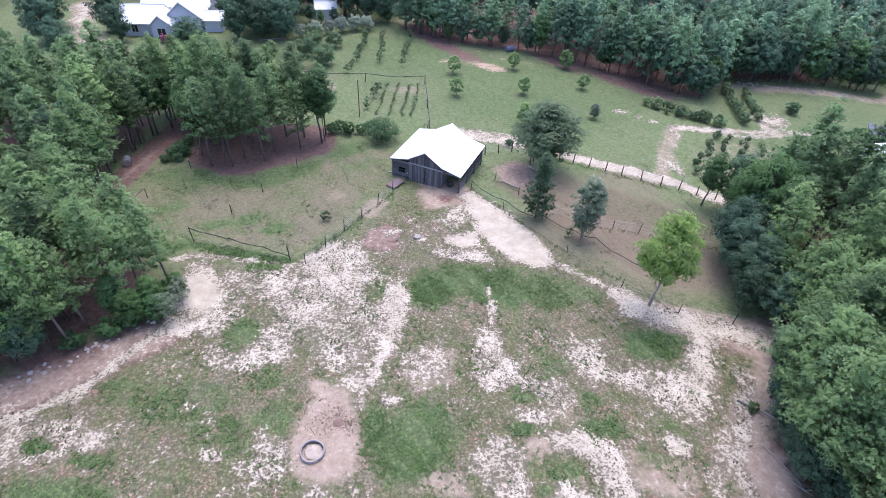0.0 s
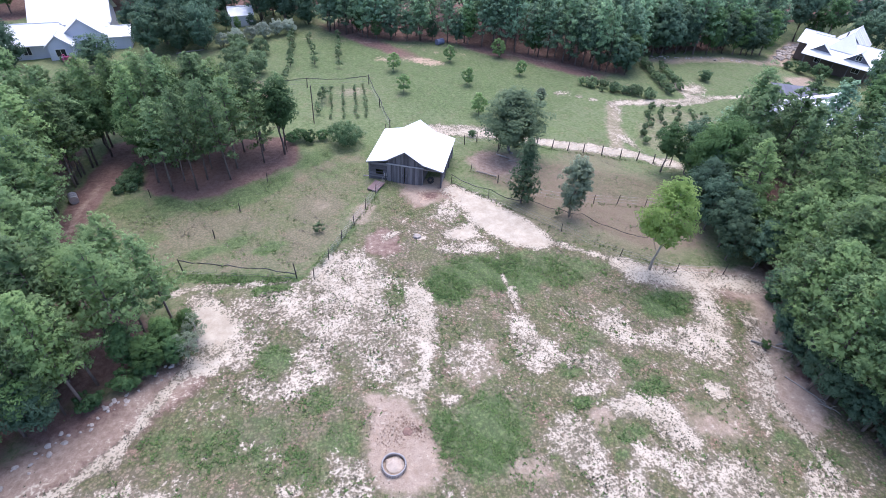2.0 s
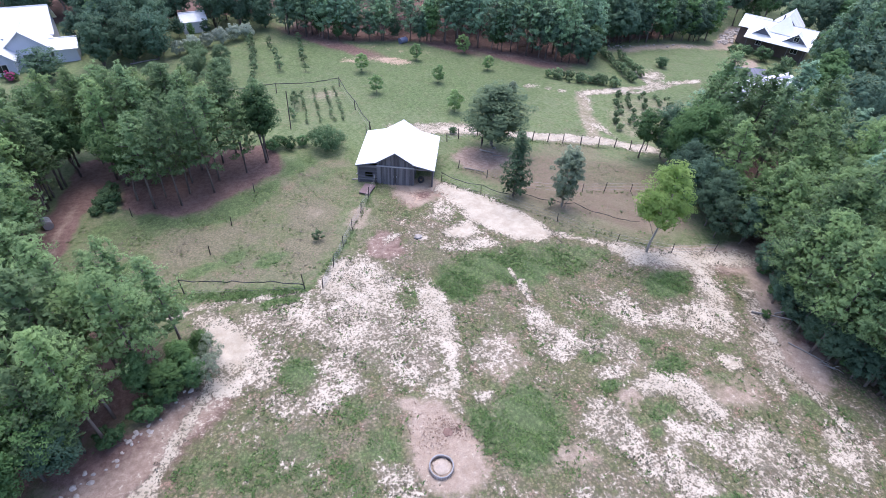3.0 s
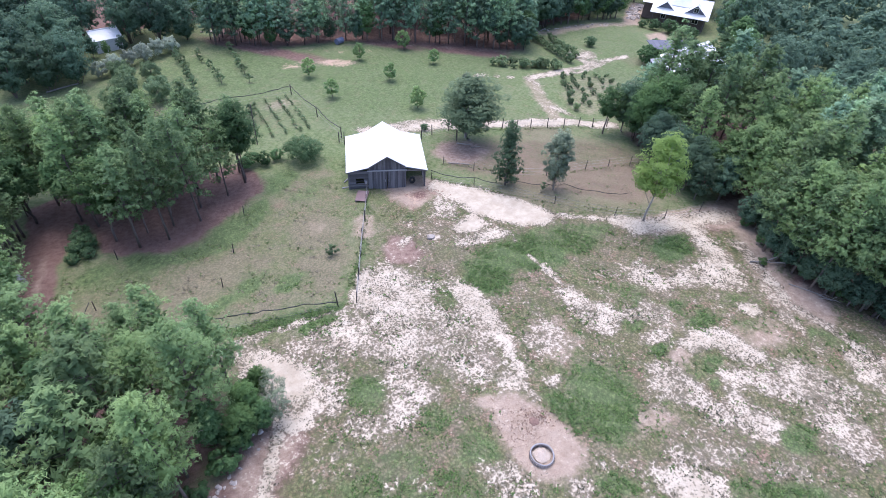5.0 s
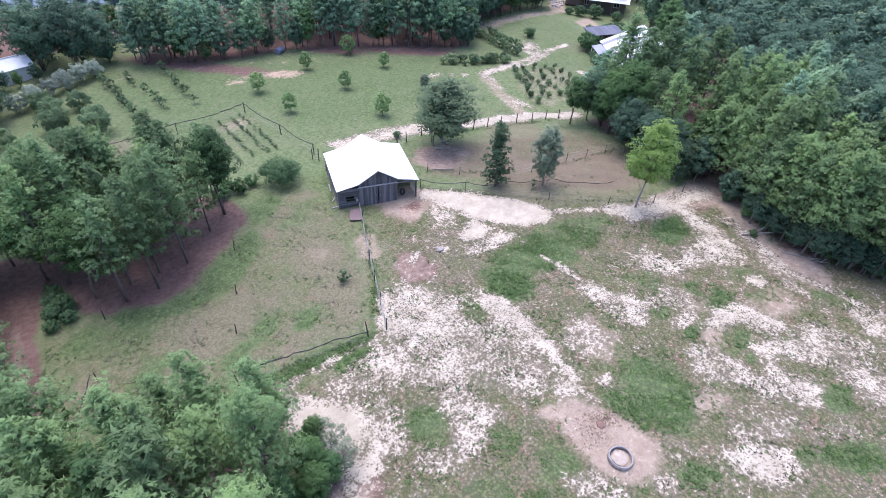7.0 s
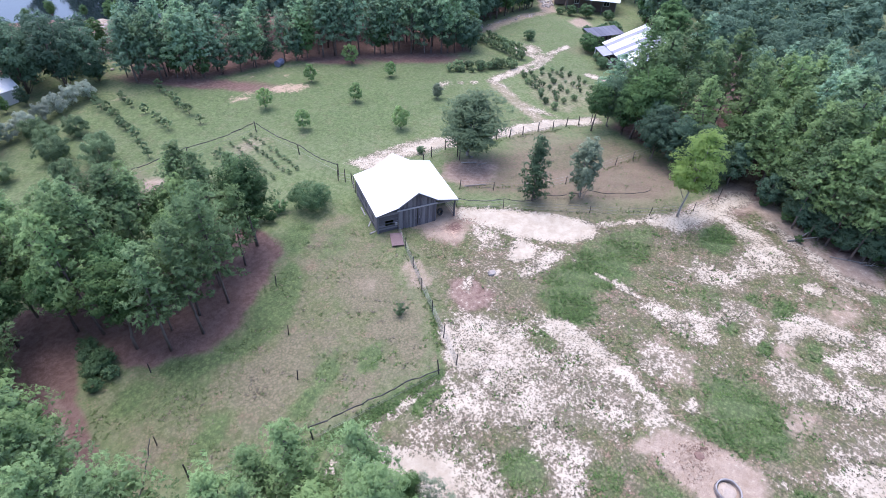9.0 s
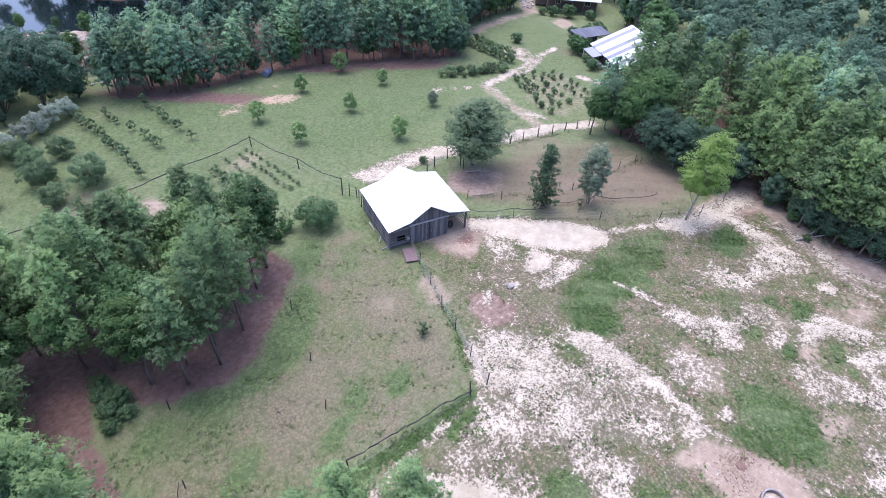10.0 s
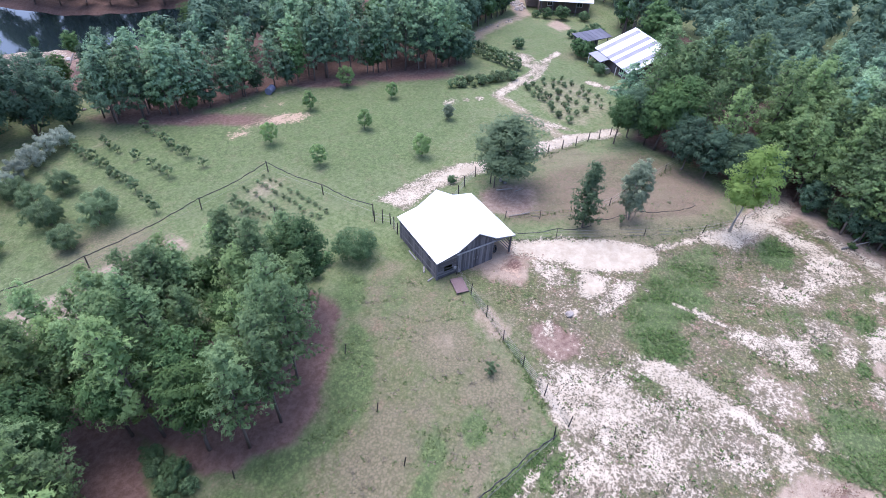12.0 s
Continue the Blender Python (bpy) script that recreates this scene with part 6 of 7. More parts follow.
def feeder_ring(m):
    """The cut wall of a big tyre, standing on its edge as a low trough."""
    f = empty("feeder_ring", m, "low round feeder cut from a grey tractor tyre", "feeder")
    n = 48

    def turned(prof):
        bm = bmesh.new()
        rings = [[bm.verts.new((r * (1 + 0.02 * math.sin(3 * a + 1)) * math.cos(a), r * (1 + 0.02 * math.sin(3 * a + 1)) * math.sin(a), z + 0.015 * math.sin(5 * a))) for r, z in prof] for a in (2 * math.pi * k / n for k in range(n))]
        for k in range(n):
            a, b = rings[k], rings[(k + 1) % n]
            for q in range(len(prof)):
                w = (q + 1) % len(prof)
                bm.faces.new((a[q], b[q], b[w], a[w]))
        bmesh.ops.recalc_face_normals(bm, faces=bm.faces)
        return bm

    part("ring_wall", turned([(0.86, -0.05), (0.92, -0.05), (0.95, 0.12), (0.95, 0.30), (0.91, 0.40), (0.85, 0.41), (0.83, 0.36), (0.88, 0.28), (0.89, 0.12)]), RUBBER, f, smooth=True)
    lug = mesh_of("tread_lug", boxed(-0.012, -0.035, 0.02, 0.03, 0.035, 0.36, bevel=0.008), RUBBER)
    for k in range(46):
        a = 2 * math.pi * k / 46
        part("tread_lug", lug, None, f, at=pose(0.95 * math.cos(a), 0.95 * math.sin(a), 0, 0, 0, math.degrees(a)))
    part("rim_band", turned([(0.85, 0.405), (0.93, 0.41), (0.945, 0.43), (0.90, 0.445), (0.85, 0.43)]), PALEWOOD, f, "pale worn upper rim", smooth=True)
    part("lower_band", turned([(0.94, 0.13), (0.962, 0.14), (0.962, 0.17), (0.94, 0.18)]), WOOD, f, "dark groove band round the wall")


feeder_ring(on(-7.0, 18.0, 0, 0.0, 0.84))
heap("hay_pile", -6.95, 18.05, 0.62, 0.2, HAY, "loose old hay inside the feeder tyre", "hay", 3)
heap("ash_pile", -5.7, 20.3, 0.34, 0.09, ASH, "low brown heap of ash and dung", "heap", 8)
sow("yard_dung", 6000, -1.5, 5.0, 46.0, 51.0, DUNG, lambda x, y: 0.9 * np.exp(-((x - 1.8) ** 2 / 2.2 + (y - 48.4) ** 2 / 1.1)), 0.03, 0.13, "brown trodden dung before the barn doors", 4)
sow("dung_litter", 9000, -9.2, -3.2, 16.4, 23.4, DUNG, lambda x, y: 0.95 * np.exp(-((x + 5.7) ** 2 + (y - 20.4) ** 2) / 0.75) + 0.10 * np.exp(-((x + 6.2) ** 2 + (y - 19.8) ** 2) / 6.0), 0.05, 0.07, "reddish brown dung and chaff strewn on bare earth", 4)
tyre("spare_tyre", BARN @ pose(7.25, 1.0, 0.51, 68, 0, 25) @ pose(0, 0, -0.1), 0.32, 0.16, "black car tyre leaning inside the open bay", BLACKRUBBER)


def build_ramp():
    r = empty("loading_ramp", BARN @ pose(1.55, -1.55, 0.06, 0, 0, -12), "low reddish plywood platform beside the barn", "platform")
    part("deck", boxed(-0.6, -0.95, 0.34, 0.6, 0.95, 0.40, bevel=0.01), RAMP, r)
    for u in (-0.52, 0.52):
        for v in (-0.85, 0.85):
            part("leg", boxed(u - 0.05, v - 0.05, -0.2, u + 0.05, v + 0.05, 0.34), WOOD, r)
        part("bearer", boxed(u - 0.03, -0.92, 0.22, u + 0.03, 0.92, 0.34), WOODH, r)


build_ramp()
for k, (u, v, ln, a) in enumerate(((-0.1, 2.1, 0.9, 60), (-0.15, 0.7, 0.9, 20), (-0.08, 4.4, 1.6, 88))):
    tagged(part("timber", boxed(-ln / 2, -0.06, 0, ln / 2, 0.06, 0.1, bevel=0.01), PALEWOOD, None, at=BARN @ pose(u, v, 0.02, 0, 4, a)), "pale timber offcut lying against the barn", "timber", "barn offcuts")


# ---- fences ----
def along(pts, gap):
    out = []
    for (x0, y0), (x1, y1) in zip(pts, pts[1:]):
        ln = math.hypot(x1 - x0, y1 - y0)
        n = max(1, round(ln / gap))
        out += [(x0 + (x1 - x0) * k / n, y0 + (y1 - y0) * k / n) for k in range(n)]
    return out + [pts[-1]]


POSTS = {}


def fence(label, pts, gap, tall, thick, wires, group="fences"):
    f = empty("fence", on(*pts[0]), label, "fence", group)
    inv = f.matrix_basis.inverted()
    rng = random.Random(int(pts[0][0] * 100))
    key = (tall, thick)
    if key not in POSTS:
        POSTS[key] = mesh_of("post", tube(bmesh.new(), [(0, 0, -0.3), (0.012, 0, tall * 0.5), (0, 0.015, tall)], thick, thick * 0.8, 7), POST)
    spots = along(pts, gap)
    for x, y in spots:
        s = rng.uniform(0.88, 1.12)
        m = on(x, y, rng.uniform(0, 360)) @ pose(0, 0, 0, rng.uniform(-4, 4), rng.uniform(-4, 4), 0) @ Matrix.Diagonal((1, 1, s, 1))
        part("post", POSTS[key], None, f, at=inv @ m)
    for h in wires:
        bm = bmesh.new()
        line = []
        for (x0, y0), (x1, y1) in zip(spots, spots[1:]):
            for k in range(3):
                q = k / 3
                line.append((x0 + (x1 - x0) * q, y0 + (y1 - y0) * q, float(ground_z(x0 + (x1 - x0) * q, y0 + (y1 - y0) * q)) + h - 0.05 * math.sin(math.pi * q)))
        line.append((*spots[-1], float(ground_z(*spots[-1])) + h))
        tube(bm, [inv @ Vector(p) for p in line], 0.012, 0.012, 3)
        part("wire", bm, WIRE, f)
    return f


def cable(label, pts, h, sag, r=0.05, end=None, kink=0.05):
    """A dark cable that droops unevenly from post to post, from the height h to the height end."""
    end = h if end is None else end
    rng = random.Random(int(pts[0][1] * 100))
    line = []
    for done, ((x0, y0), (x1, y1)) in enumerate(zip(pts, pts[1:])):
        n = max(2, int(math.hypot(x1 - x0, y1 - y0) / 0.45))
        for k in range(n):
            q = k / n
            x, y = x0 + (x1 - x0) * q, y0 + (y1 - y0) * q
            u = h + (end - h) * (done + q) / (len(pts) - 1)
            line.append((x + rng.uniform(-kink, kink), y + rng.uniform(-kink, kink), float(ground_z(x, y)) + u - sag * math.sin(math.pi * q) + rng.uniform(-kink, kink)))
    line.append((*pts[-1], float(ground_z(*pts[-1])) + end))
    return tagged(part("cable", tube(bmesh.new(), line, r, r, 5), CABLE, None, smooth=True), label, "cable", "fence cables")


WOVEN = (0.12, 0.32, 0.52, 0.72, 0.92, 1.12)
fence("wire paddock fence on thin dark posts", [(-2.6, 52.6), (-6.9, 45.0), (-11.2, 37.1)], 2.6, 1.35, 0.045, WOVEN)
fence("slack wire paddock fence with few posts", [(-12.7, 37.5), (-22.5, 40.0), (-29.6, 43.4)], 12.0, 1.75, 0.055, WOVEN[:2])
fence("wire fence along the sandy trail by the barn", [(4.8, 51.3), (8.2, 47.6), (13.9, 40.4), (18.1, 35.6), (22.5, 32.6), (27.0, 31.6)], 9.0, 1.2, 0.04, WOVEN[::2])
fence("wire cross fence through the dry back paddock", [(7.7, 53.4), (12.6, 47.6), (17.0, 45.4), (22.3, 44.4), (31.5, 42.0)], 3.4, 1.2, 0.045, WOVEN[1::2])
fence("post and wire fence beside the sandy road", [(5.2, 59.2), (10.4, 60.4), (13.1, 60.6), (18.0, 58.6), (23.6, 56.3), (27.9, 54.4), (33.6, 51.9)], 1.9, 1.4, 0.07, WOVEN[1:])
fence("short gate fence behind the barn", [(-1.2, 60.9), (-0.2, 62.6), (-0.9, 64.2)], 1.1, 1.5, 0.06, WOVEN[1::2])
fence("orchard fence of spaced dark posts", [(-0.2, 65.0), (-0.6, 72.0), (-1.2, 80.4), (-10.4, 80.3), (-22.3, 80.8), (-29.3, 82.3)], 9.0, 1.5, 0.07, WOVEN[2::3])
cable("black cable drooping along the orchard fence", [(-0.2, 65.0), (-0.6, 72.0), (-1.2, 80.4), (-10.4, 80.3), (-22.3, 80.8), (-29.3, 82.3)], 1.4, 0.35)
cable("black cable hung along the paddock fence", [(-12.7, 37.5), (-14.4, 37.95), (-16.4, 38.45), (-18.4, 38.95), (-20.4, 39.5), (-22.5, 40.0)], 0.75, 0.1, 0.05, 1.6, 0.12)
cable("black cable hung beside the sandy trail", [(4.8, 51.4), (8.4, 47.7), (11.0, 45.2)], 1.0, 0.3, 0.04)
cable("black cable lying through the dry paddock", [(12.0, 46.4), (15.4, 43.4), (17.2, 42.6), (19.5, 39.4), (22.2, 37.6)], 0.5, 0.25, 0.035)
cable("black cable on the ground in the paddock", [(-30.1, 47.2), (-31.0, 46.0), (-32.3, 44.5)], 1.1, 0.2, 0.035, 0.1)


def lone_post(x, y, tall, thick, label, lean=0.0):
    ob = part("post", tube(bmesh.new(), [(0, 0, -0.3), (0.01, 0.01, tall * 0.6), (0, 0, tall)], thick, thick * 0.85, 7), POST, None, at=on(x, y) @ pose(0, 0, 0, lean, lean * 0.5, 0))
    return tagged(ob, label, "post", "paddock posts")


for x, y in ((-15.6, 54.6), (-18.2, 49.0), (-20.3, 44.8), (-27.5, 53.3), (-29.9, 47.2)):
    lone_post(x, y, 1.2, 0.045, "short dark post standing in the paddock", 5)
lone_post(-9.9, 68.4, 5.3, 0.07, "tall thin dark pole by the orchard", 1)
for x, y in ((12.4, 57.6), (12.9, 58.4)):
    lone_post(x, y, 1.5, 0.07, "dark gate post behind the barn")


# ---- fallen wood, rocks ----
def log(pts, r0, r1, label, mat=PALEBARK, twigs=0):
    line = [(x, y, float(ground_z(x, y)) + h) for x, y, h in pts]
    ob = part("fallen_log", tube(bmesh.new(), line, r0, r1, 7), mat, None, smooth=True)
    rng = random.Random(int(pts[0][0] * 10))
    for k in range(twigs):
        a, b = Vector(line[-2]), Vector(line[-1])
        p = a + (b - a) * rng.uniform(0.2, 1.0)
        q = p + Vector((rng.uniform(-0.8, 0.8), rng.uniform(-0.8, 0.8), rng.uniform(-0.5, 0.5)))
        q.z = max(q.z, float(ground_z(q.x, q.y)) + 0.05)
        part("branch", tube(bmesh.new(), [p, (p + q) / 2 + Vector((0, 0, 0.1)), q], 0.03, 0.012, 4), mat, ob)
    return tagged(ob, label, "log", "fallen timber")


log([(23.8, 23.4, 0.1), (26.4, 21.2, 0.45), (28.6, 18.6, 0.9)], 0.09, 0.05, "pale fallen pine trunk at the field edge", PALEBARK, 14)
log([(25.6, 22.6, 0.1), (27.0, 21.8, 1.3), (28.6, 20.8, 2.6)], 0.08, 0.05, "broken pale trunk leaning into the pines", PALEBARK, 8)
log([(24.0, 19.6, 0.08), (24.9, 17.6, 0.12), (25.2, 16.2, 0.1)], 0.06, 0.03, "dead branchy trunk lying on the sand", PALEBARK, 12)
for k in range(5):
    x, y = 28.3 + random.uniform(0, 1.2), 22.6 + random.uniform(-0.8, 1.6)
    log([(x, y, -0.1), (x + 0.5, y + 0.1, 3.4), (x + 0.9, y + 0.4, 7.0)], 0.055, 0.035, "bare leaning pine trunk at the woods' edge", PALEBARK)
for x, y in ((28.2, 18.5), (28.7, 18.0), (29.4, 16.4), (26.4, 13.4)):
    log([(x, y, -0.1), (x + 0.25, y - 0.3, 2.8), (x + 0.6, y - 0.8, 6.2)], 0.13, 0.09, "dark leaning pine trunk at the woods' edge", BARK)
log([(12.0, 57.0, 0.1), (13.3, 55.7, 0.14)], 0.08, 0.07, "pale log lying in the muddy pen")
log([(8.4, 53.3, 0.08), (10.4, 51.8, 0.1)], 0.07, 0.06, "pale rail lying beside the pen")
log([(13.0, 55.2, 0.1), (13.9, 54.6, 0.3)], 0.06, 0.04, "broken pale branch in the muddy pen")


def rock(x, y, s, seed):
    bm = bmesh.new()
    bmesh.ops.create_icosphere(bm, subdivisions=2, radius=1.0)
    for v in bm.verts:
        k = 1 + 0.5 * noise.noise(v.co * 1.3 + Vector((seed * 3.1, 0, 0)))
        v.co = Vector((v.co.x * s * k * 1.3, v.co.y * s * k, v.co.z * s * k * 0.7))
    tagged(part("rock", bm, STONE, None, at=on(x, y, seed * 47, s * 0.2)), "pale rough field stone beside the track", "rock", "track rocks")


for k in range(46):
    f = random.random()
    rock(-30.5 + 8.5 * f + random.uniform(-0.5, 0.5), 21.8 + 7.2 * f + random.uniform(-0.6, 0.6), random.uniform(0.05, 0.17), k)
rock(-1.0, 41.8, 0.32, 61)
for k in range(40):
    rock(52 + random.uniform(0, 28), 90.0 + random.uniform(-0.9, 0.9) + 0.0, random.uniform(0.07, 0.22), 70 + k)
for k in range(60):
    f = random.random()
    rock(86.8 + 10.8 * f + random.gauss(0, 0.7), 95.2 + 7.6 * f + random.gauss(0, 0.7), random.uniform(0.22, 0.62), 110 + k)
log([(-30.8, 96.2, 0.1), (-28.6, 96.9, 0.15), (-26.7, 97.4, 0.1)], 0.12, 0.09, "pale log lying before the garden trees")


for k in range(34):
    f = random.random()
    rock(-6.6 + 7.7 * f + random.gauss(0, 1.2), 112 + 21 * f + random.gauss(0, 1.5), random.uniform(0.12, 0.4), 180 + k)
log([(-3.8, 120.7, -0.1), (-2.6, 121.0, 2.0), (-0.9, 121.6, 3.8)], 0.16, 0.06, "bare leaning trunk on the muddy shore", PALEBARK, 9)


# ---- drums ----
def drum(x, y, turn, mat, label, r=0.45, ln=1.4):
    d = empty("drum", on(x, y, turn), label, "drum")
    part("body", tube(bmesh.new(), [(-ln / 2, 0, r), (-ln / 6, 0, r), (ln / 6, 0, r), (ln / 2, 0, r)], r, r, 20), mat, d, smooth=False)
    for u in (-ln / 2, -ln / 6, ln / 6, ln / 2):
        part("rib", tube(bmesh.new(), [(u - 0.025, 0, r), (u + 0.025, 0, r)], r + 0.02, r + 0.02, 20), mat, d)
    for u in (-ln / 3, ln / 3):
        part("cradle", boxed(u - 0.06, -0.4, -0.05, u + 0.06, 0.4, 0.12), WOOD, d)


drum(13.6, 97.0, 25, BLUEDRUM, "blue steel drum lying at the woods' edge", 0.5, 1.4)
drum(-35.0, 54.0, -66, GREYMETAL, "pale metal drum lying beside the lane", 0.42, 1.1)


# ---- houses ----
def slab(bm, pts, thick):
    """A flat panel through the points, with thickness below it."""
    a = [bm.verts.new(p) for p in pts]
    b = [bm.verts.new((p[0], p[1], p[2] - thick)) for p in pts]
    bm.faces.new(a)
    bm.faces.new(b[::-1])
    for i in range(len(a)):
        j = (i + 1) % len(a)
        bm.faces.new((a[j], a[i], b[i], b[j]))
    bmesh.ops.recalc_face_normals(bm, faces=bm.faces)
    return bm


def window(parent, u, v, z, w, h, turn=0):
    f = part("window", boxed(-w / 2, -0.05, 0, w / 2, 0.0, h), GLASS, parent, "dark window with a white frame", pose(u, v, z, 0, 0, turn))
    for a in ((-w / 2 - 0.08, 0, -w / 2, h), (w / 2, 0, w / 2 + 0.08, h), (-w / 2 - 0.08, h, w / 2 + 0.08, h + 0.09), (-w / 2 - 0.08, -0.09, w / 2 + 0.08, 0)):
        part("window_frame", boxed(a[0], -0.08, a[1], a[2], 0.0, a[3]), TRIM, f)
    part("glazing_bar", boxed(-0.025, -0.07, 0, 0.025, -0.055, h), TRIM, f)


def roof_panels(parent, p0, p1, q1, q0, mats, n, sub=True):
    """A slope between the eave p0-p1 and the ridge q0-q1, in n ribbed panels."""
    p0, p1, q0, q1 = map(Vector, (p0, p1, q0, q1))
    for k in range(n):
        a, b = k / n, (k + 1) / n
        bm = slab(bmesh.new(), [p0.lerp(p1, a), p0.lerp(p1, b), q0.lerp(q1, b), q0.lerp(q1, a)], 0.09)
        s, e = p0.lerp(p1, b), q0.lerp(q1, b)
        tube(bm, [s, e], 0.035, 0.035, 4)
        part("roof_panel", bm, mats[k % len(mats)], parent)


def house(m, w, d, eave, ridge, at_depth, wall, mats, label, n=8, gables=(), over=0.5, category="house", gable=None):
    h = empty("house", m, label, category)
    part("wall", prism(bmesh.new(), [(0, -0.6), (w, -0.6), (w, eave), (0, eave)], 0.0, 0.15), wall, h)
    part("wall", prism(bmesh.new(), [(0, -0.6), (w, -0.6), (w, eave), (0, eave)], d - 0.15, d), wall, h)
    for u in (0.0, w - 0.15):
        bm = bmesh.new()
        slab_pts = [(0.16, -0.6), (d - 0.16, -0.6), (d - 0.16, eave), (at_depth, ridge - 0.15), (0.16, eave)]
        prism(bm, slab_pts, 0, 0.15)
        bmesh.ops.transform(bm, matrix=Matrix(((0, 1, 0, u), (1, 0, 0, 0), (0, 0, 1, 0), (0, 0, 0, 1))), verts=bm.verts)
        bmesh.ops.recalc_face_normals(bm, faces=bm.faces)
        part("wall", bm, wall, h)
    ze = eave - over * (ridge - eave) / at_depth
    zb = eave - over * (ridge - eave) / (d - at_depth)
    roof_panels(h, (-over, -over, ze), (w + over, -over, ze), (w + over, at_depth, ridge), (-over, at_depth, ridge), mats, n)
    roof_panels(h, (w + over, d + over, zb), (-over, d + over, zb), (-over, at_depth, ridge), (w + over, at_depth, ridge), mats, n)
    part("ridge_cap", boxed(-over, at_depth - 0.12, ridge - 0.04, w + over, at_depth + 0.12, ridge + 0.06), mats[0], h)
    for u, gw, gz, out in gables:
        back = at_depth * min(1.0, (gz - eave) / (ridge - eave))
        gb = mesh_of("gable_wall", prism(bmesh.new(), [(u - gw / 2, -0.6), (u + gw / 2, -0.6), (u + gw / 2, eave), (u, gz - 0.1), (u - gw / 2, eave)], -out, -out + 0.15), gable or wall)
        part("gable_wall", gb, None, h)
        for s in (-1, 1):
            part("gable_side", boxed(u + s * gw / 2 - 0.07, -out + 0.16, -0.6, u + s * gw / 2 + 0.07, 0.4, eave - 0.05), wall, h)
            e = u + s * (gw / 2 + 0.35)
            ez = eave - 0.35 * (gz - eave) / (gw / 2)
            part("roof_panel", slab(bmesh.new(), [(e, -out - 0.4, ez), (u, -out - 0.4, gz), (u, back, gz), (e, 0.1, ez)], 0.09), mats[0], h)
        window(h, u, -out, eave - 0.7 if out < 0.5 else 1.0, 1.0, 1.1)
    return h


h2 = house(pose(60.6, 65.3, -2.9, 0, 0, -127.8), 10.4, 11.0, 2.6, 5.4, 6.8, BROWNWALL, [ROOF, ROOFGREY, ROOF, ROOF, ROOFGREY, ROOF, ROOFGREY, ROOF], "low brown workshop with a striped metal roof", 11)
window(h2, 2.0, 0, 1.0, 1.3, 1.0)
window(h2, 8.2, 0, 1.0, 1.1, 1.0)
part("door", boxed(5.3, -0.06, 0, 6.2, 0, 2.05, bevel=0.01), WOOD, h2, "weathered plank door")
part("porch_roof", slab(bmesh.new(), [(0.6, -2.2, 1.95), (4.6, -2.2, 1.95), (4.6, 0.0, 2.35), (0.6, 0.0, 2.35)], 0.08), ROOFGREY, h2, "small grey porch roof")
for u in (0.7, 4.5, 7.0, 10.2):
    part("porch_post", boxed(u - 0.06, -2.1 if u < 5 else -0.45, -0.6, u + 0.06, -1.98 if u < 5 else -0.33, 1.95), TRIM, h2)
drum(56.4, 61.9, -128, GREYMETAL, "galvanised tank lying beside the workshop", 0.5, 1.7)

shed = empty("open_shed", pose(62.9, 69.1, -2.95, 0, 0, -25), "low dark-roofed open shed by the garden", "shed")
for u in (0.2, 3.2, 6.2):
    for v in (0.2, 2.6):
        part("post", boxed(u - 0.07, v - 0.07, -0.5, u + 0.07, v + 0.07, 2.1 + 0.12 * v), WOOD, shed)
roof_panels(shed, (-0.3, -0.3, 2.08), (6.8, -0.3, 2.08), (6.8, 3.2, 2.5), (-0.3, 3.2, 2.5), [ROOFDARK], 7)
part("back_wall", boxed(0.2, 2.7, -0.4, 6.2, 2.78, 2.35), WOOD, shed)

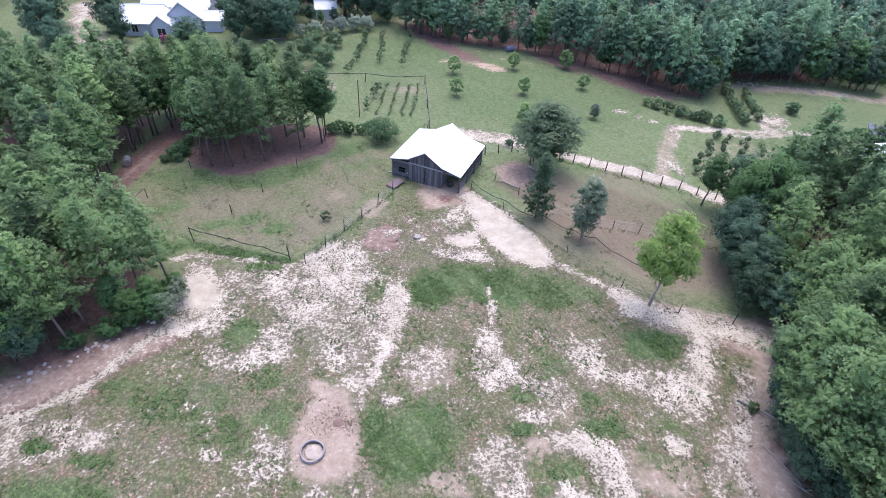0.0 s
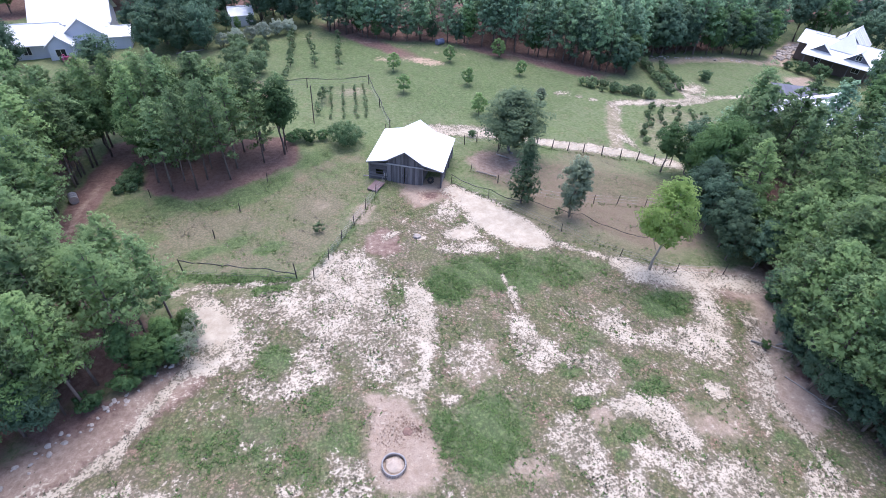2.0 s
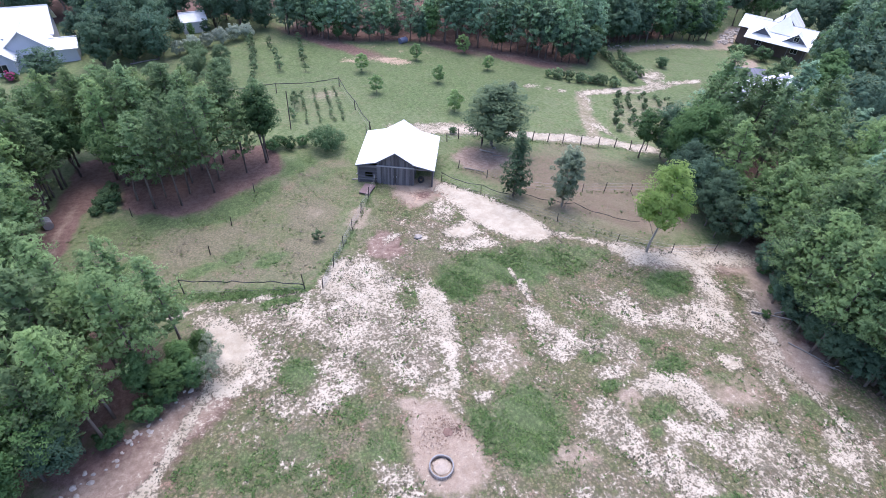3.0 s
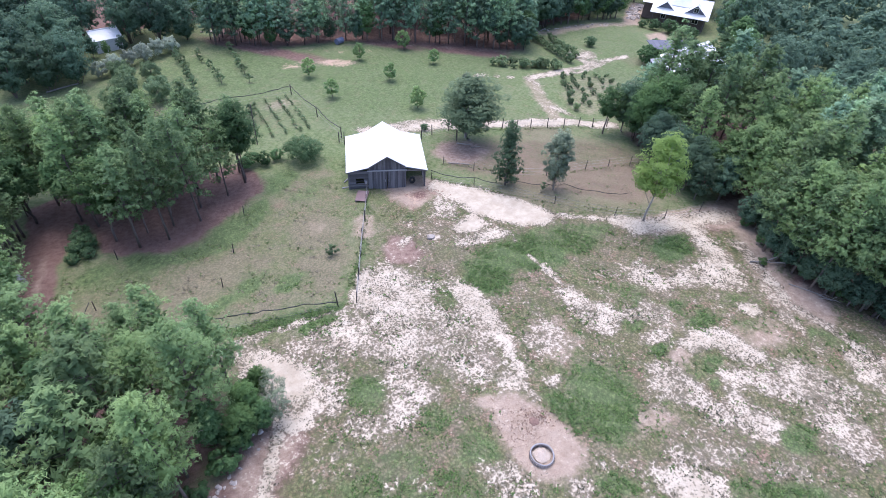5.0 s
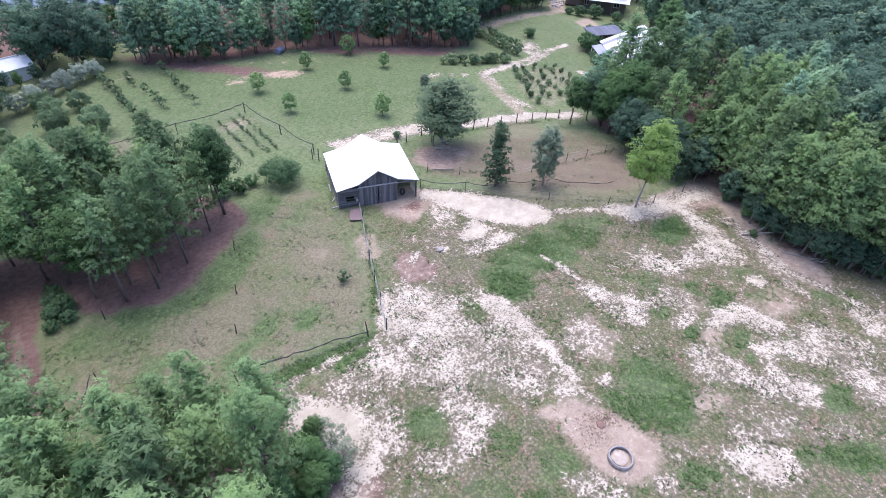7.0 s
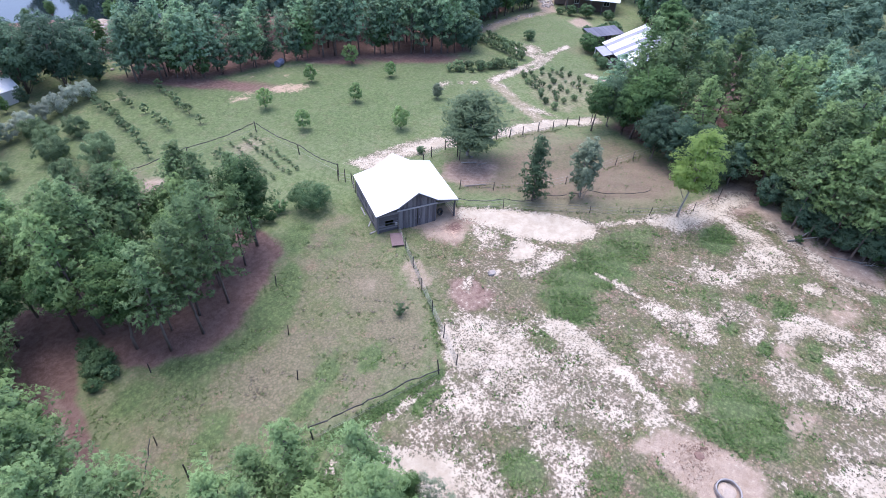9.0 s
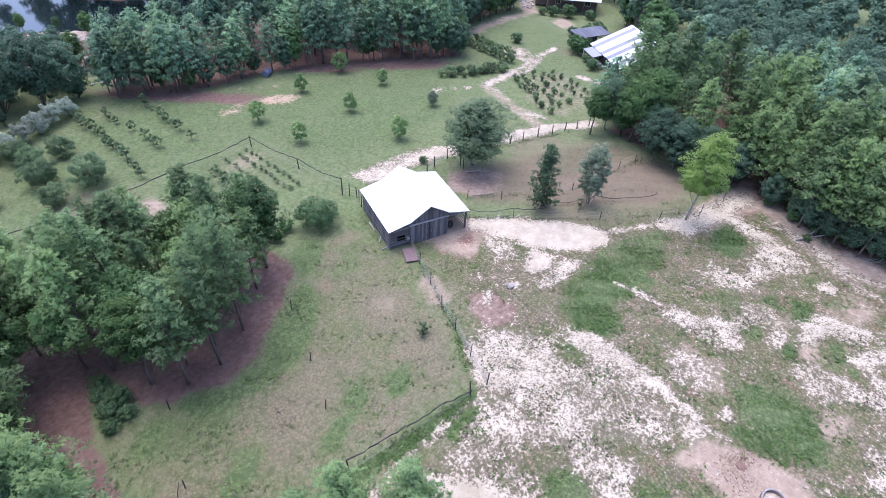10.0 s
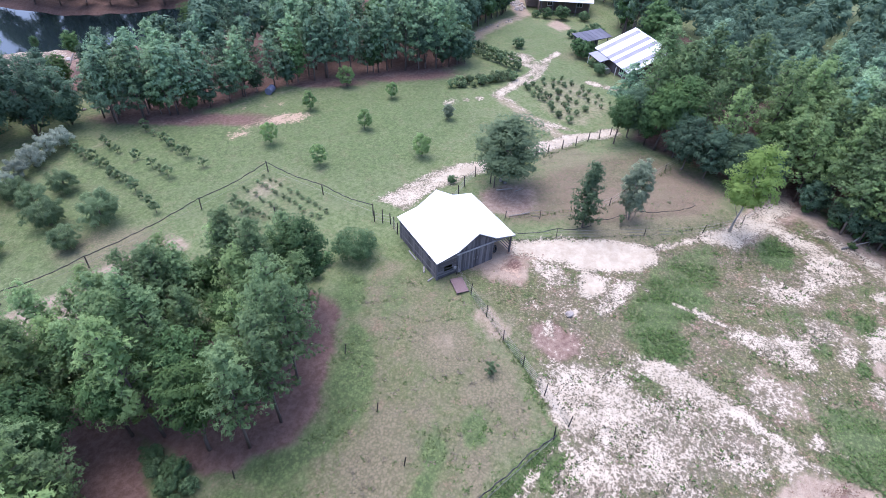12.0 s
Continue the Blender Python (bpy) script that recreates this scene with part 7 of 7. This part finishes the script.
def block(h, u0, u1, v0, v1, base, eave, ridge, along_u, wall, roof, over=0.45, porch=0.0, n=6):
    """One wing: four walls and a gabled roof in panels, as parts of the house h."""
    if along_u:
        fit = lambda a, b, z: (a, b, z)
        a0, a1, b0, b1 = u0, u1, v0, v1
    else:
        fit = lambda a, b, z: (b, a, z)
        a0, a1, b0, b1 = v0, v1, u0, u1
    mid = (b0 + b1) / 2
    drop = over * (ridge - eave) / (mid - b0)
    for k in (0, 1):
        e, far = (b0 - over, b1 + over)[k], (a0 - over, a1 + over)
        roof_panels(h, fit(far[0], e, eave - drop), fit(far[1], e, eave - drop), fit(far[1], mid, ridge), fit(far[0], mid, ridge), [roof], n)
        wv = b0 + 0.02 + (porch if k == 0 else 0) if k == 0 else b1 - 0.17
        w = [fit(a0, wv, base), fit(a1, wv, base), fit(a1, wv, eave + (0.0 if k else porch * (ridge - eave) / (mid - b0)) - 0.06), fit(a0, wv, eave + (0.0 if k else porch * (ridge - eave) / (mid - b0)) - 0.06)]
        bm = bmesh.new()
        f = [bm.verts.new(q) for q in w]
        g = [bm.verts.new(Vector(q) + Vector(fit(0, 0.15, 0))) for q in w]
        for q in ((0, 1, 2, 3), (7, 6, 5, 4), (0, 4, 5, 1), (1, 5, 6, 2), (2, 6, 7, 3), (3, 7, 4, 0)):
            bm.faces.new([(f + g)[x] for x in q])
        bmesh.ops.recalc_face_normals(bm, faces=bm.faces)
        part("wall", bm, wall, h)
        a = (a0, a1 - 0.15)[k]
        bm = bmesh.new()
        ring = [(b0 + porch + 0.18, base), (b1 - 0.18, base), (b1 - 0.18, eave - 0.06), (mid, ridge - 0.16), (b0 + porch + 0.18, eave + porch * (ridge - eave) / (mid - b0) - 0.06)]
        f = [bm.verts.new(fit(a, b, z)) for b, z in ring]
        g = [bm.verts.new(fit(a + 0.15, b, z)) for b, z in ring]
        bm.faces.new(f)
        bm.faces.new(g[::-1])
        for x in range(5):
            bm.faces.new((f[x], g[x], g[(x + 1) % 5], f[(x + 1) % 5]))
        bmesh.ops.recalc_face_normals(bm, faces=bm.faces)
        part("gable_wall", bm, wall, h)
    c = bmesh.new()
    tube(c, [fit(a0 - over, mid, ridge + 0.02), fit(a1 + over, mid, ridge + 0.02)], 0.09, 0.09, 5)
    part("ridge_cap", c, roof, h)


# porch and eaves shade is put into the dark brown of the walls
farm = empty("house", pose(87.9, 90.5, -5.9, 0, 0, -56.6), "farmhouse with shade-dark walls and a white many-gabled metal roof", "house")
block(farm, 0.0, 11.6, -0.3, 8.6, -0.6, 2.75, 5.3, True, BROWNWALL, ROOF, 0.5, 1.7, 9)
block(farm, 3.2, 8.4, 4.5, 10.5, 3.0, 4.5, 7.0, False, GABLEGREY, ROOF, 0.45, 0.0, 6)
part("roof_hip", slab(bmesh.new(), [(2.8, 1.5, 3.95), (8.8, 1.5, 3.95), (5.8, 4.1, 7.12)], 0.09), ROOF, farm)
block(farm, 0.7, 4.3, 0.7, 4.0, 2.9, 3.3, 4.75, False, GABLEGREY, ROOF, 0.4, 0.0, 3)
block(farm, 6.9, 11.2, 0.5, 4.0, 2.9, 3.25, 5.0, False, GABLEGREY, ROOF, 0.4, 0.0, 3)
block(farm, -2.6, 2.2, 4.6, 9.4, -0.6, 3.3, 4.9, True, BROWNWALL, ROOF, 0.45, 0.0, 4)
window(farm, 9.05, 0.5, 3.45, 0.9, 0.85)
window(farm, 2.4, 1.4, 0.9, 1.0, 1.2)
window(farm, 9.4, 1.4, 0.9, 1.2, 1.2)
for u in (0.2, 2.9, 5.6, 8.3, 11.3):
    part("porch_post", boxed(u - 0.07, -0.5, -0.6, u + 0.07, -0.36, 2.5), WOOD, farm)
part("chimney", tube(bmesh.new(), [(5.0, 3.6, 6.2), (5.0, 3.6, 7.1)], 0.12, 0.12, 8), ROOFDARK, farm, "thin dark stove pipe")
pale = empty("house", pose(-51.0, 98.2, -2.3, 0, 0, 6), "pale blue-grey house with white cross-gabled metal roofs", "house")
block(pale, -3.6, 3.0, -0.8, 5.0, -0.6, 2.7, 4.7, True, SIDING, ROOF, 0.45, 0.0, 6)
block(pale, 1.6, 5.0, -2.3, 2.2, -0.6, 2.75, 4.2, False, SIDING, ROOF, 0.35, 0.0, 3)
block(pale, 3.6, 9.4, 0.4, 8.0, -0.6, 3.3, 5.7, False, SIDING, ROOF, 0.45, 0.0, 5)
block(pale, -1.6, 9.6, 6.0, 13.5, -0.6, 3.6, 6.4, True, SIDING, ROOF, 0.5, 0.0, 9)
window(pale, 3.3, -2.3, 0.9, 1.3, 1.1)
window(pale, -1.6, -0.8, 0.9, 1.0, 1.2)
window(pale, 6.5, 0.4, 1.0, 1.2, 1.2)
for x, y, k in ((-9, 136.5, 0.4), (-5.0, 137.5, 0.42), (-0.5, 135.8, 0.3), (14, 124, 0.6), (19, 122, 0.75), (9, 126.5, 0.45), (1.0, 125.5, 0.62)):
    plant("broad", x, y, k, "small leafy tree on the muddy pond shore", "tree", "shore trees")
house(pose(-41.3, 99.8, -2.3, 0, 0, 6), 3.2, 4.2, 2.6, 3.4, 2.5, SIDING, [ROOF], "low white-roofed annex of the pale house", 3, (), 0.3, "outbuilding")
house(pose(-22.9, 108.4, -1.8, 0, 0, 10), 4.0, 3.4, 2.2, 3.2, 1.7, TRIM, [ROOF], "small white garden shed among the trees", 3, (), 0.2, "outbuilding")
for x, y, k in ((-21.6, 106.6, 0.36), (-23.6, 106.8, 0.5), (-19.2, 107.2, 0.4)):
    plant("midlow", x, y, k, "low leafy tree before the garden shed", "tree", "garden trees")
for x, y in ((-46.8, 94.6), (-45.9, 94.2)):
    plant("green_bush", x, y, 0.8, "garden bush in front of the pale house", "bush")
blossom = empty("flower_bush", on(-46.2, 94.0), "bush with deep pink blossom before the house", "bush")
_r = np.random.default_rng(5)
_cs, _rs, _tr, _st = broad_shape(_r, 1.8, 1.0, 0.05, 30, 0.9)
_co = leaves(_r, _cs, _rs, 26, 0.2, 0.12)
part("crown", tri_mesh("crown", _co, PINKBLOOM), None, blossom)
part("trunk", tube(bmesh.new(), _tr, 0.05, 0.02, 5), BARK, blossom)
